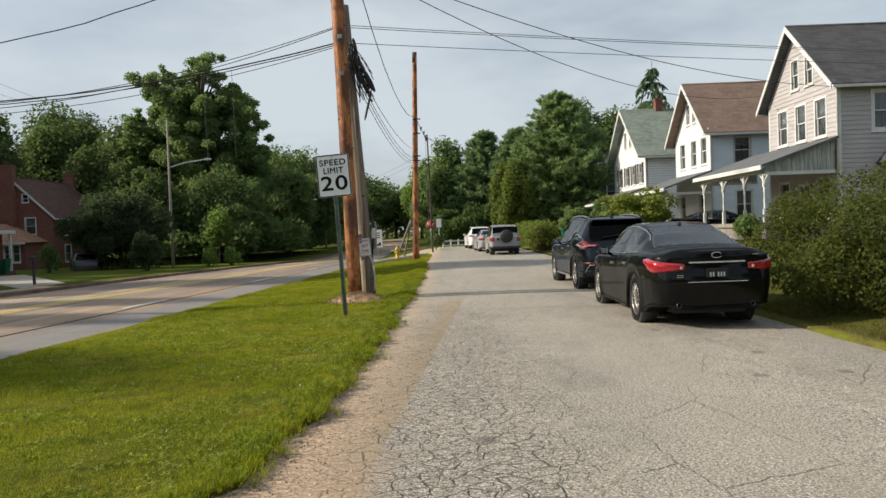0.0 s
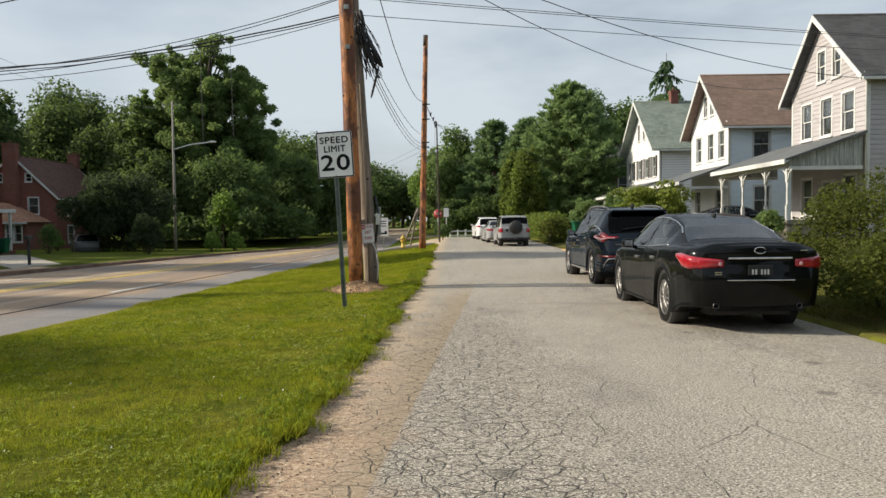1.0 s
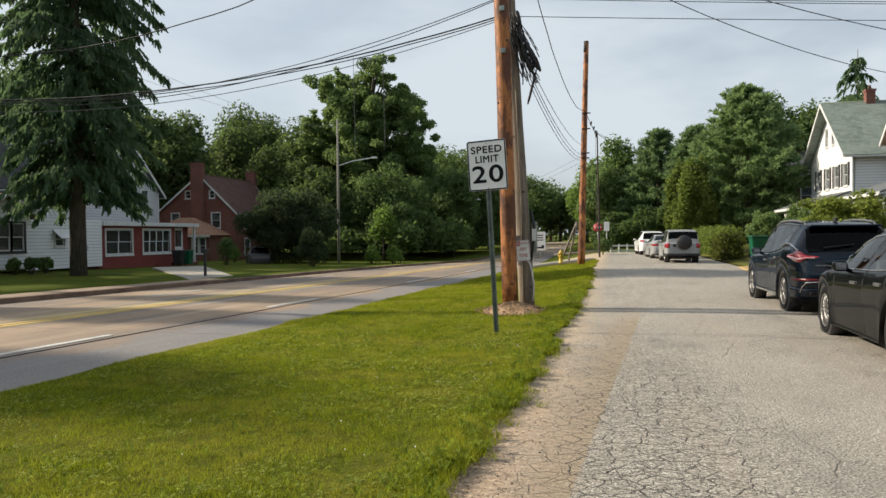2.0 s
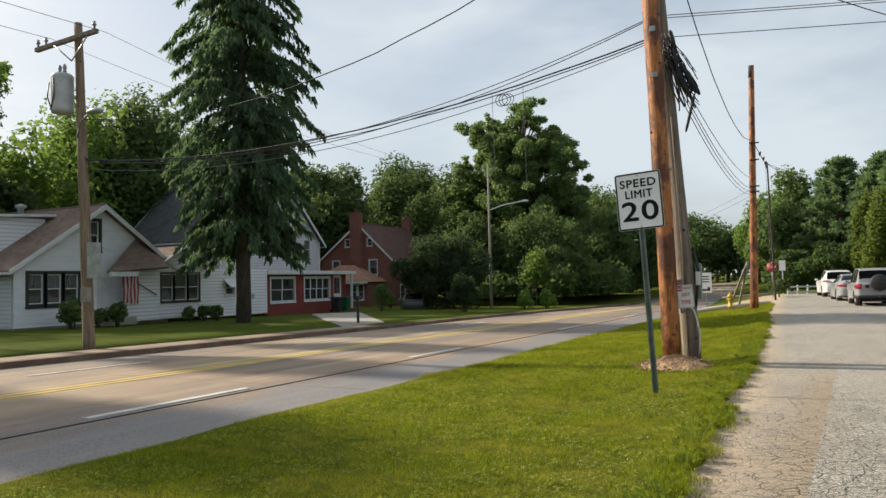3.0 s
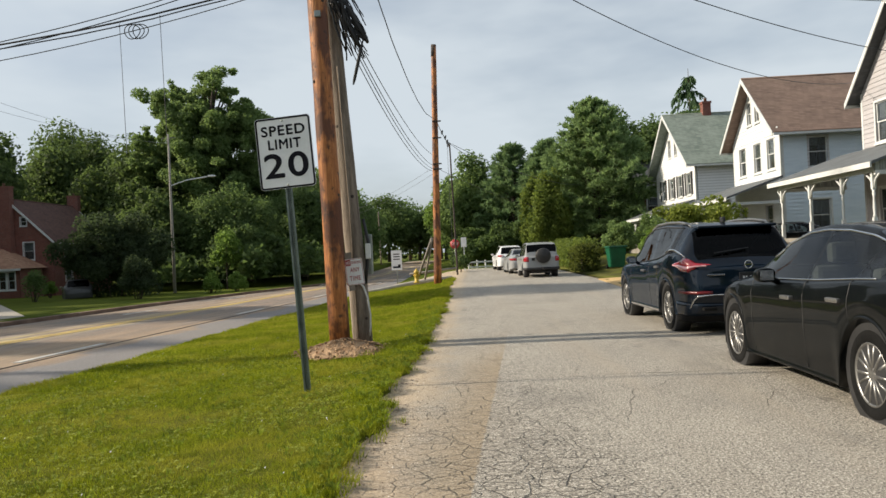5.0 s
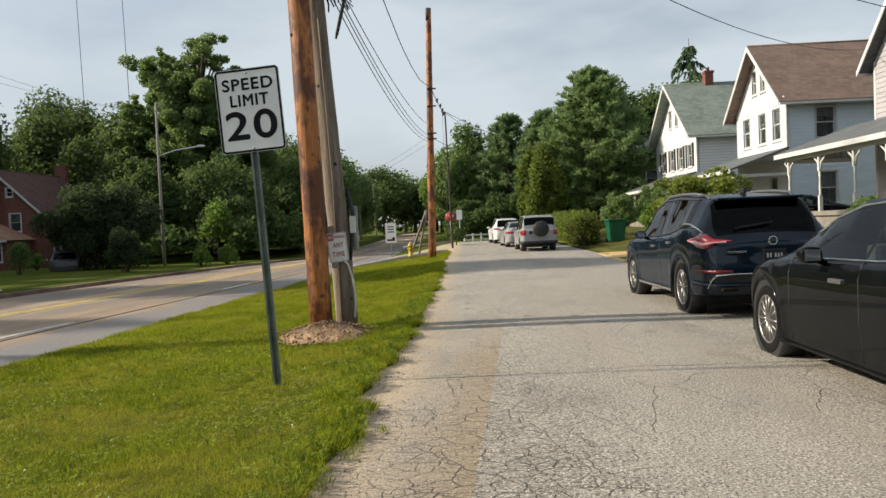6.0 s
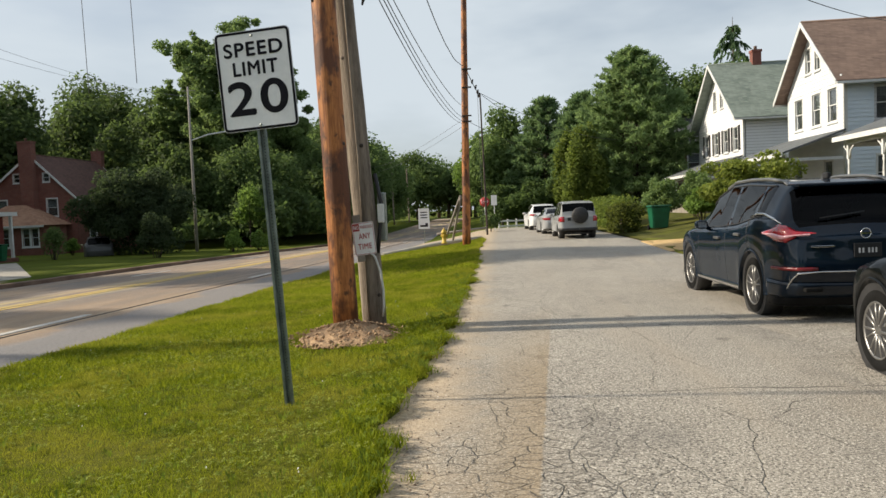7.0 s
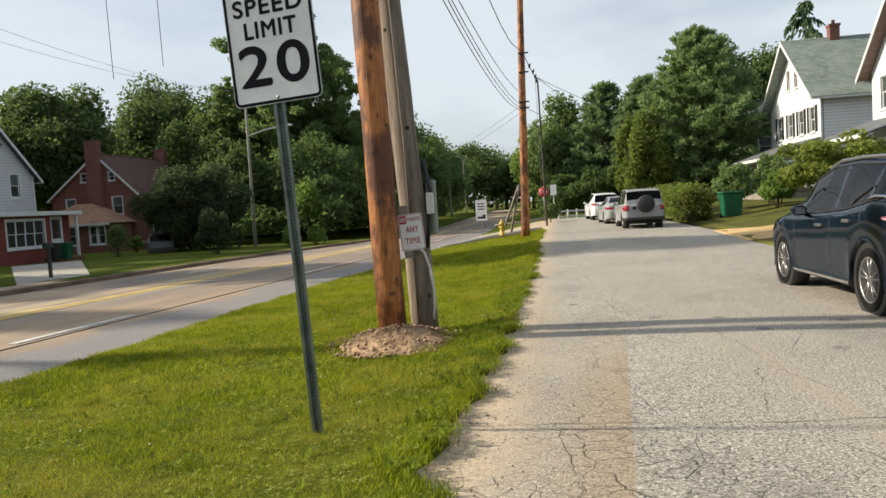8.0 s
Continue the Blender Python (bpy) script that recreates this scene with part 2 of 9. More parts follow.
def asphalt_front():
    """Old light asphalt: coarse speckle, web of cracks at one end, a seam with a tan strip, sandy rim."""
    k = Nodes("worn_light_asphalt")
    x, y = k.axis("X"), k.axis("Y")
    wob = k.noise(1.6, 3, 0.6)
    fray = k.noise(9.0, 4, 0.7)
    base = k.ramp(k.noise(0.5, 5, 0.6), [(0.3, (0.262, 0.236, 0.197)), (0.7, (0.36, 0.328, 0.275))])
    speck = k.noise(50, 4, 0.85)
    c = k.mix(k.ramp(speck, [(0.425, 1.0), (0.49, 0.0)]), base, (0.04, 0.035, 0.03))
    c = k.mix(k.ramp(k.noise(58, 3, 0.8), [(0.54, 0.0), (0.6, 1.0)]), c, (0.66, 0.61, 0.53))
    # darker worn blotches and faint lengthwise wheel lanes
    c = k.mix(k.ramp(k.noise(0.9, 4, 0.6, stretch=(1.0, 0.5, 1)), [(0.54, 0.0), (0.7, 0.34)]), c, (0.085, 0.082, 0.08))
    c = k.mix(k.ramp(k.noise(0.8, 3, 0.6, stretch=(1.6, 0.12, 1)), [(0.5, 0.0), (0.68, 0.3)]), c, (0.38, 0.32, 0.245))
    # oil spots
    v = k.n.new("ShaderNodeTexVoronoi")
    v.voronoi_dimensions = "2D"
    v.inputs["Scale"].default_value = 0.75
    k.link(k.pos, v.inputs["Vector"])
    oil = k.ramp(k.math("ADD", v.outputs["Distance"], k.math("MULTIPLY", fray, 0.1)), [(0.09, 0.55), (0.13, 0.0)])
    c = k.mix(k.math("MULTIPLY", oil, k.ramp(k.noise(0.33, 2), [(0.5, 0.0), (0.56, 1.0)])), c, (0.05, 0.047, 0.043))
    # cracks
    dist = k.n.new("ShaderNodeTexNoise")
    dist.inputs["Scale"].default_value, dist.inputs["Detail"].default_value = 4.0, 4.0
    k.link(k.pos, dist.inputs["Vector"])
    vm = k.n.new("ShaderNodeVectorMath")
    vm.operation = "SCALE"
    vm.inputs["Scale"].default_value = 0.15
    k.link(dist.outputs["Color"], vm.inputs[0])
    va = k.n.new("ShaderNodeVectorMath")
    k.link(k.pos, va.inputs[0])
    k.link(vm.outputs["Vector"], va.inputs[1])

    def web(scale, width, stretch):
        m = k.n.new("ShaderNodeMapping")
        m.inputs["Scale"].default_value = stretch
        k.link(va.outputs["Vector"], m.inputs["Vector"])
        v = k.n.new("ShaderNodeTexVoronoi")
        v.feature, v.voronoi_dimensions = "DISTANCE_TO_EDGE", "2D"
        v.inputs["Scale"].default_value = scale
        k.link(m.outputs["Vector"], v.inputs["Vector"])
        return k.ramp(v.outputs["Distance"], [(0.0, 1.0), (width, 0.0)])
    fine = k.math("MULTIPLY", web(12.0, 0.07, (0.75, 1.5, 1)), k.ramp(k.noise(6.0, 3), [(0.36, 0.2), (0.56, 1.0)]))
    cell = k.math("MULTIPLY", web(5.6, 0.055, (0.85, 1.2, 1)), k.ramp(k.noise(11.0, 3, 0.7), [(0.34, 0.2), (0.5, 1.0)]))
    wide = web(1.3, 0.008, (0.9, 0.5, 1))
    # the web dies out towards the middle of the road and further along it
    edge = k.math("ADD", x, k.math("MULTIPLY", k.math("SUBTRACT", wob, 0.5), 1.6))
    near = k.math("ADD", y, k.math("MULTIPLY", k.math("SUBTRACT", wob, 0.5), 2.4))
    zx = k.ramp(k.math("DIVIDE", k.math("ADD", edge, 2.0), 6.0), [(0.46, 1.0), (0.6, 0.0)])
    zy = k.ramp(k.math("DIVIDE", near, 20.0), [(0.5, 1.0), (0.62, 0.45), (0.78, 0.0)])
    zy2 = k.ramp(k.math("DIVIDE", near, 60.0), [(0.21, 1.0), (0.28, 0.0)])
    zone = k.math("MULTIPLY", zx, zy)
    zone2 = k.math("MULTIPLY", k.ramp(k.math("DIVIDE", k.math("ADD", edge, 2.0), 6.0), [(0.42, 1.0), (0.55, 0.0)]), zy2)
    crack = k.math("MAXIMUM", k.math("MULTIPLY", fine, k.math("MULTIPLY", zone, 0.8)), k.math("MULTIPLY", cell, zone))
    crack = k.math("MAXIMUM", crack, k.math("MULTIPLY", k.math("MULTIPLY", cell, zone2), k.ramp(k.noise(1.3, 2), [(0.40, 0.1), (0.54, 0.9)])))
    crack = k.math("MAXIMUM", crack, k.math("MULTIPLY", wide, k.ramp(k.noise(0.7, 2), [(0.42, 0.0), (0.56, 0.75)])))
    # cross joint
    jy = k.math("ABSOLUTE", k.math("SUBTRACT", k.math("SUBTRACT", y, k.math("MULTIPLY", k.math("SUBTRACT", k.noise(1.5, 3), 0.5), 0.22)), 13.55))
    joint = k.math("MULTIPLY", k.ramp(jy, [(0.006, 0.75), (0.02, 0.0)]), k.ramp(k.noise(2.2, 2), [(0.4, 0.2), (0.55, 1.0)]))
    crack = k.math("MAXIMUM", crack, joint)
    # tan strip left of a straight seam
    seam = k.math("SUBTRACT", k.math("SUBTRACT", x, k.math("MULTIPLY", k.math("SUBTRACT", y, 9.9), 0.077)), 0.19)
    seam = k.math("ADD", seam, k.math("MULTIPLY", k.math("SUBTRACT", fray, 0.5), 0.07))
    strip = k.math("MULTIPLY", k.ramp(k.math("ADD", seam, 1.0), [(0.42, 0.15), (0.8, 0.8), (0.985, 0.95), (1.0, 0.0)]), k.ramp(k.math("DIVIDE", near, 60.0), [(0.24, 1.0), (0.31, 0.0)]))
    c = k.mix(k.math("MULTIPLY", strip, 0.72), c, k.ramp(k.noise(60, 4, 0.8), [(0.38, (0.15, 0.105, 0.06)), (0.5, (0.3, 0.222, 0.132)), (0.62, (0.43, 0.335, 0.21))]))
    # sand along the verge
    rim = k.ramp(k.math("ADD", k.math("MULTIPLY", x, -1.0), k.math("ADD", k.math("MULTIPLY", k.math("SUBTRACT", wob, 0.5), 0.9), k.math("MULTIPLY", k.math("SUBTRACT", fray, 0.5), 0.5))), [(0.0, 0.0), (0.3, 0.5), (0.66, 0.95)])
    sand = k.ramp(k.noise(26, 6, 0.85), [(0.36, (0.19, 0.135, 0.085)), (0.5, (0.43, 0.335, 0.225)), (0.64, (0.6, 0.5, 0.37))])
    earth = k.ramp(k.noise(24, 6, 0.85), [(0.38, (0.085, 0.048, 0.03)), (0.47, (0.28, 0.18, 0.115)), (0.53, (0.36, 0.26, 0.175)), (0.62, (0.58, 0.47, 0.35))])
    sand = k.mix(k.ramp(k.math("DIVIDE", near, 20.0), [(0.3, 0.85), (0.6, 0.0)]), sand, earth)
    c = k.mix(rim, c, sand)
    c = k.mix(k.math("MULTIPLY", rim, k.ramp(k.noise(26, 4, 0.75), [(0.59, 0.0), (0.65, 0.8)])), c, (0.06, 0.042, 0.026))
    crack = k.math("MULTIPLY", crack, k.math("SUBTRACT", 1.0, k.math("MULTIPLY", rim, 0.75)))
    c = k.mix(k.math("MULTIPLY", crack, 0.93), c, (0.03, 0.026, 0.021))
    h = k.math("SUBTRACT", k.math("MULTIPLY", speck, 0.5), k.math("MULTIPLY", crack, 1.6))
    k.bump(h, 0.006, 0.9)
    return k.done(c, 0.9)


def asphalt_main():
    """Old carriageway: bands of tan and grey wear, dark joints, fine grit, tree shade greyed in along the verge."""
    k = Nodes("tan_worn_carriageway")
    a = k.noise(0.24, 5, 0.62, stretch=(1.5, 0.3, 1))
    c = k.ramp(a, [(0.36, (0.17, 0.145, 0.13)), (0.46, (0.235, 0.17, 0.125)), (0.55, (0.34, 0.23, 0.14)), (0.68, (0.42, 0.305, 0.19))])
    c = k.mix(k.ramp(k.noise(80, 2), [(0.4, 0.4), (0.6, 0.0)]), c, (0.08, 0.075, 0.07))
    c = k.mix(k.ramp(k.noise(90, 1), [(0.56, 0.0), (0.66, 0.5)]), c, (0.5, 0.45, 0.38))
    c = k.mix(k.ramp(k.noise(1.2, 4, 0.6, stretch=(2.0, 0.15, 1)), [(0.5, 0.0), (0.7, 0.45)]), c, (0.12, 0.105, 0.095))
    x, y = k.axis("X"), k.axis("Y")
    # pale worn wheel lanes and smeared yellow paint along the middle
    c = k.mix(k.ramp(k.noise(0.8, 5, 0.65, stretch=(2.6, 0.1, 1)), [(0.54, 0.0), (0.66, 0.45)]), c, (0.48, 0.4, 0.3))
    mid = k.ramp(k.math("ABSOLUTE", k.math("ADD", x, 11.3)), [(0.4, 1.0), (1.7, 0.0)])
    c = k.mix(k.math("MULTIPLY", mid, k.ramp(k.noise(0.9, 5, 0.65, stretch=(2.2, 0.16, 1)), [(0.47, 0.0), (0.58, 0.75)])), c, (0.55, 0.43, 0.19))
    # grey strip along the verge: tree shade put into the asphalt colour
    strip = k.ramp(k.math("ADD", k.math("ADD", x, 8.0), k.math("MULTIPLY", k.math("SUBTRACT", k.noise(0.5, 4, 0.6), 0.5), 2.2)), [(0.45, 0.0), (0.75, 0.8)])
    c = k.mix(strip, c, k.ramp(k.noise(30, 4, 0.7), [(0.35, (0.13, 0.127, 0.13)), (0.65, (0.25, 0.243, 0.243))]))
    # cross cracks
    jy = k.math("ABSOLUTE", k.math("SUBTRACT", k.math("FRACT", k.math("ADD", k.math("DIVIDE", y, 9.0), k.math("MULTIPLY", k.noise(0.5, 3), 0.06))), 0.5))
    c = k.mix(k.math("MULTIPLY", k.ramp(jy, [(0.0015, 0.7), (0.004, 0.0)]), k.ramp(k.noise(0.8, 3), [(0.45, 0.0), (0.55, 1.0)])), c, (0.05, 0.045, 0.04))
    k.bump(k.noise(70, 2), 0.003)
    return k.done(c, 0.8)


def grass_colour(k, fac):
    c = k.ramp(fac, [(0.3, (0.13, 0.17, 0.008)), (0.5, (0.245, 0.3, 0.013)), (0.7, (0.38, 0.41, 0.03))])
    c = k.mix(k.ramp(k.noise(0.9, 4, 0.6), [(0.46, 0.0), (0.62, 0.6)]), c, (0.4, 0.375, 0.05))
    return k.mix(k.ramp(k.noise(2.6, 3, 0.6), [(0.52, 0.0), (0.66, 0.5)]), c, (0.085, 0.13, 0.008))


def grass_ground():
    k = Nodes("mown_grass_ground")
    b = k.noise(26, 4, 0.7)
    f = k.math("ADD", k.math("MULTIPLY", k.noise(0.35, 5, 0.6), 0.5), k.math("MULTIPLY", b, 0.5))
    k.bump(b, 0.03)
    c = grass_colour(k, f)
    # right-hand lawn: olive, and darkened further for the shade of car and bush
    dull_lawn = k.ramp(k.math("DIVIDE", k.axis("X"), 10.0), [(0.49, 0.2), (0.56, 1.0)])
    c = k.mix(k.math("MULTIPLY", dull_lawn, k.ramp(k.noise(0.7, 4), [(0.35, 0.8), (0.65, 1.0)])), c, (0.08, 0.08, 0.028))
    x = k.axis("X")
    # lawns across the main road and past y 60: shade put into their green
    lawn_shade = k.math("MAXIMUM", k.math("LESS_THAN", x, -16.2), k.math("GREATER_THAN", k.axis("Y"), 60.0))
    c = k.mix(k.math("MULTIPLY", lawn_shade, 0.8), c, k.ramp(f, [(0.35, (0.022, 0.04, 0.008)), (0.65, (0.07, 0.092, 0.018))]))
    litter = k.ramp(k.math("ABSOLUTE", k.math("SUBTRACT", k.math("ADD", x, k.math("MULTIPLY", k.math("SUBTRACT", b, 0.5), 1.2)), 5.6)), [(0.55, 1.0), (0.95, 0.0)])
    c = k.mix(k.math("MULTIPLY", k.math("MULTIPLY", litter, k.ramp(k.noise(1.1, 4, 0.7), [(0.45, 0.05), (0.62, 0.8)])), k.math("LESS_THAN", k.axis("Y"), 30.0)), c, k.ramp(b, [(0.35, (0.05, 0.032, 0.018)), (0.65, (0.2, 0.14, 0.075))]))
    # verge ground darkened for the shade between its blades
    verge = k.math("MULTIPLY", k.ramp(k.math("ADD", x, 6.4), [(0.3, 0.0), (0.5, 1.0)]), k.math("LESS_THAN", x, -0.3))
    verge = k.math("MULTIPLY", verge, k.math("LESS_THAN", k.axis("Y"), 48.0))
    c = k.mix(k.math("MULTIPLY", verge, 0.75), c, k.ramp(b, [(0.35, (0.035, 0.04, 0.008)), (0.65, (0.1, 0.095, 0.02))]))
    return k.done(c, 0.95, Specular_IOR_Level=0.05)


def grass_blade_material():
    k = Nodes("grass_blades")
    g = k.n.new("ShaderNodeNewGeometry")
    f = k.math("ADD", k.math("MULTIPLY", g.outputs["Random Per Island"], 0.65), k.math("MULTIPLY", k.noise(0.35, 5, 0.6), 0.4))
    c = grass_colour(k, f)
    k.done(c, 0.7, Specular_IOR_Level=0.1)
    tr = k.n.new("ShaderNodeBsdfTranslucent")
    k.link(c, tr.inputs["Color"])
    ms = k.n.new("ShaderNodeMixShader")
    ms.inputs["Fac"].default_value = 0.45
    k.link(k.bsdf.outputs["BSDF"], ms.inputs[1])
    k.link(tr.outputs["BSDF"], ms.inputs[2])
    k.link(ms.outputs["Shader"], k.n["Material Output"].inputs["Surface"])
    return k.mat


def fresh_pole():
    """Peeled treated wood: orange, with dark brown blotches, grain and knots."""
    k = Nodes("fresh_orange_pole")
    grain = k.noise(5, 4, 0.65, stretch=(9, 9, 0.7))
    c = k.ramp(grain, [(0.32, (0.24, 0.075, 0.018)), (0.55, (0.44, 0.16, 0.04)), (0.75, (0.6, 0.27, 0.085))])
    blot = k.noise(1.6, 4, 0.6, stretch=(2.2, 2.2, 1.0))
    c = k.mix(k.ramp(blot, [(0.46, 0.0), (0.56, 0.88)]), c, (0.085, 0.026, 0.011))
    c = k.mix(k.ramp(k.noise(5.5, 3, 0.6, stretch=(1.5, 1.5, 1)), [(0.58, 0.0), (0.68, 0.85)]), c, (0.05, 0.019, 0.009))
    k.bump(grain, 0.008)
    return k.done(c, 0.6)


M = {}
M["asphalt"] = asphalt_front()
M["main"] = asphalt_main()
M["dark_asphalt"] = surface("dark_asphalt", (0.035, 0.034, 0.034), (0.08, 0.078, 0.075), 0.6, 60, 0.85)
M["grass"] = grass_ground()
M["concrete"] = surface("pale_concrete", (0.26, 0.235, 0.2), (0.42, 0.385, 0.33), 1.2, 40, 0.85)
M["kerb"] = surface("weathered_kerb", (0.1, 0.062, 0.045), (0.26, 0.175, 0.125), 1.0, 30, 0.9)
M["yellow_line"] = surface("worn_yellow_paint", (0.4, 0.28, 0.1), (0.66, 0.46, 0.12), 2.5, 18, 0.7, 0.001)
M["white_line"] = surface("worn_white_paint", (0.4, 0.38, 0.35), (0.68, 0.66, 0.62), 2.5, 18, 0.7, 0.001)
M["dirt"] = surface("dug_earth", (0.2, 0.115, 0.06), (0.5, 0.34, 0.2), 3, 30, 0.95, 0.02)
M["blade"] = grass_blade_material()
M["pole_new"] = fresh_pole()
M["pole_old"] = surface("weathered_grey_pole", (0.11, 0.085, 0.065), (0.34, 0.28, 0.22), 1.5, 14, 0.9, 0.012, stretch=(9, 9, 0.6))
M["pole_top"] = surface("dark_pole_cap", (0.03, 0.025, 0.02), (0.08, 0.06, 0.05), 2, 20, 0.9)
M["cable"] = surface("black_cable", (0.008, 0.008, 0.009), (0.022, 0.022, 0.024), 3, 40, 0.5, 0)
M["cable_grey"] = surface("grey_cable", (0.06, 0.06, 0.065), (0.12, 0.12, 0.125), 3, 40, 0.5, 0)
M["galv"] = surface("galvanised_steel", (0.2, 0.23, 0.22), (0.38, 0.41, 0.39), 5, 60, 0.45, 0.001, 0.7)
M["post"] = surface("green_grey_post", (0.13, 0.16, 0.15), (0.26, 0.3, 0.28), 6, 70, 0.5, 0.001, 0.5)
M["sign_white"] = surface("white_sign_sheet", (0.74, 0.75, 0.76), (0.84, 0.85, 0.86), 3, 30, 0.5, 0)
M["sign_back"] = surface("bare_aluminium", (0.3, 0.31, 0.32), (0.5, 0.51, 0.52), 4, 30, 0.45, 0, 0.8)
M["sign_black"] = surface("black_sign_ink", (0.008, 0.008, 0.012), (0.016, 0.016, 0.022), 5, 40, 0.7, 0, 0, None, Specular_IOR_Level=0.1)
M["sign_red"] = surface("red_sign_ink", (0.3, 0.02, 0.025), (0.42, 0.035, 0.04), 5, 40, 0.55, 0)
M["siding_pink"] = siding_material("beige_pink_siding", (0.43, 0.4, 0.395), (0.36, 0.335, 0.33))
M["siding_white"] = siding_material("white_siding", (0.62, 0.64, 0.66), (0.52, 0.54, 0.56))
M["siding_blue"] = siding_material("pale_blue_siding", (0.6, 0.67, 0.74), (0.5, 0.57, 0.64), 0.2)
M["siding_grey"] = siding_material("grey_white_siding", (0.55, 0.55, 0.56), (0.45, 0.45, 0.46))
M["trim"] = surface("white_trim_paint", (0.54, 0.55, 0.54), (0.7, 0.71, 0.7), 2, 30, 0.5, 0.001)
M["trim_dark"] = surface("dark_green_trim", (0.012, 0.016, 0.015), (0.03, 0.036, 0.034), 3, 30, 0.5, 0.001)
M["shutter"] = surface("black_shutter_paint", (0.01, 0.01, 0.011), (0.022, 0.022, 0.024), 3, 30, 0.5, 0.001)
M["roof_dark"] = shingle_material("charcoal_shingles", (0.04, 0.042, 0.045), (0.085, 0.088, 0.092))
M["roof_brown"] = shingle_material("brown_shingles", (0.14, 0.095, 0.075), (0.24, 0.165, 0.13))
M["roof_green"] = shingle_material("grey_green_shingles", (0.13, 0.165, 0.14), (0.23, 0.27, 0.235))
M["roof_red"] = shingle_material("dark_red_shingles", (0.075, 0.037, 0.03), (0.13, 0.066, 0.052))
M["roof_tan"] = shingle_material("tan_shingles", (0.25, 0.13, 0.08), (0.38, 0.22, 0.14))
M["roof_porch"] = surface("weathered_grey_porch_roof", (0.06, 0.066, 0.07), (0.16, 0.17, 0.175), 1.2, 14, 0.7, 0.003, stretch=(1, 4, 1))
M["metal_panel"] = surface("stained_metal_panel", (0.16, 0.17, 0.165), (0.48, 0.49, 0.47), 2.5, 9, 0.6, 0.004, stretch=(5, 5, 0.5))
M["brick_red"] = brick_material("red_brick", (0.18, 0.058, 0.042), (0.25, 0.085, 0.06), (0.21, 0.15, 0.125))
M["brick_dark"] = brick_material("brown_red_brick", (0.16, 0.055, 0.04), (0.24, 0.085, 0.06), (0.2, 0.15, 0.12))
M["red_paint"] = brick_material("dark_red_brick", (0.2, 0.035, 0.028), (0.27, 0.05, 0.04), (0.2, 0.08, 0.065))
M["glass"] = glass_material("window_glass", (0.55, 0.6, 0.62))
M["curtain"] = surface("pale_curtain", (0.3, 0.3, 0.29), (0.5, 0.5, 0.48), 5, 30, 0.9, 0.004, stretch=(8, 8, 0.4))
M["room"] = surface("dim_room_lining", (0.1, 0.095, 0.09), (0.17, 0.16, 0.15), 1, 10, 0.9, 0)
M["wood"] = surface("grey_deck_wood", (0.16, 0.14, 0.12), (0.3, 0.27, 0.23), 2, 20, 0.8, 0.003)
M["bark"] = surface("grey_brown_bark", (0.045, 0.035, 0.027), (0.13, 0.105, 0.08), 2.5, 16, 0.95, 0.03, stretch=(5, 5, 0.8))
M["leaf_deep"] = leaf_material("deep_green_leaves", (0.048, 0.08, 0.03), (0.145, 0.21, 0.075))
M["leaf_mid"] = leaf_material("mid_green_leaves", (0.068, 0.112, 0.042), (0.205, 0.285, 0.105))
M["leaf_wood"] = leaf_material("dark_wood_leaves", (0.038, 0.063, 0.024), (0.12, 0.172, 0.06))
M["leaf_light"] = leaf_material("light_green_leaves", (0.07, 0.125, 0.025), (0.19, 0.285, 0.07))
M["leaf_gold"] = leaf_material("yellow_green_leaves", (0.09, 0.13, 0.03), (0.27, 0.31, 0.07))
M["leaf_hedge"] = leaf_material("hedge_leaves", (0.028, 0.038, 0.012), (0.125, 0.148, 0.03))
M["needle"] = leaf_material("spruce_needles", (0.038, 0.07, 0.04), (0.12, 0.19, 0.1), 0.7)
M["needle_dark"] = leaf_material("yew_needles", (0.024, 0.04, 0.022), (0.075, 0.105, 0.05), 0.7)
M["leaf_fir"] = leaf_material("soft_pine_needles", (0.095, 0.155, 0.07), (0.25, 0.345, 0.15), 0.6)
M["paint_black"] = paint_material("black_car_paint", (0.0016, 0.0024, 0.003), (0.003, 0.0045, 0.0056), coat=0.42)
M["paint_blue"] = paint_material("dark_blue_car_paint", (0.002, 0.0075, 0.0165), (0.0035, 0.012, 0.026), coat=0.65)
M["paint_silver"] = paint_material("silver_car_paint", (0.29, 0.3, 0.31), (0.37, 0.38, 0.39), 0.35)
M["paint_white"] = paint_material("white_car_paint", (0.66, 0.67, 0.68), (0.78, 0.79, 0.8), 0.35)
M["paint_grey"] = paint_material("grey_car_paint", (0.08, 0.082, 0.085), (0.12, 0.122, 0.125))
M["car_glass"] = car_glass("tinted_car_glass", (0.05, 0.055, 0.058))
M["side_glass"] = car_glass("light_car_glass", (0.55, 0.6, 0.58), 1.38)
M["rear_glass"] = car_glass("grey_car_glass", (0.74, 0.79, 0.78), 3.0)
M["tyre"] = surface("tyre_rubber", (0.005, 0.005, 0.005), (0.012, 0.012, 0.012), 6, 60, 0.95, 0.002)
M["tyre"].node_tree.nodes["Principled BSDF"].inputs["Specular IOR Level"].default_value = 0.15
M["alloy"] = surface("alloy_wheel", (0.2, 0.195, 0.19), (0.32, 0.315, 0.305), 6, 50, 0.4, 0, 0.85)
M["chrome"] = surface("chrome_trim", (0.55, 0.55, 0.55), (0.75, 0.75, 0.75), 8, 50, 0.16, 0, 1.0)
M["plastic"] = surface("black_plastic", (0.012, 0.012, 0.013), (0.028, 0.028, 0.03), 6, 60, 0.6, 0.001)
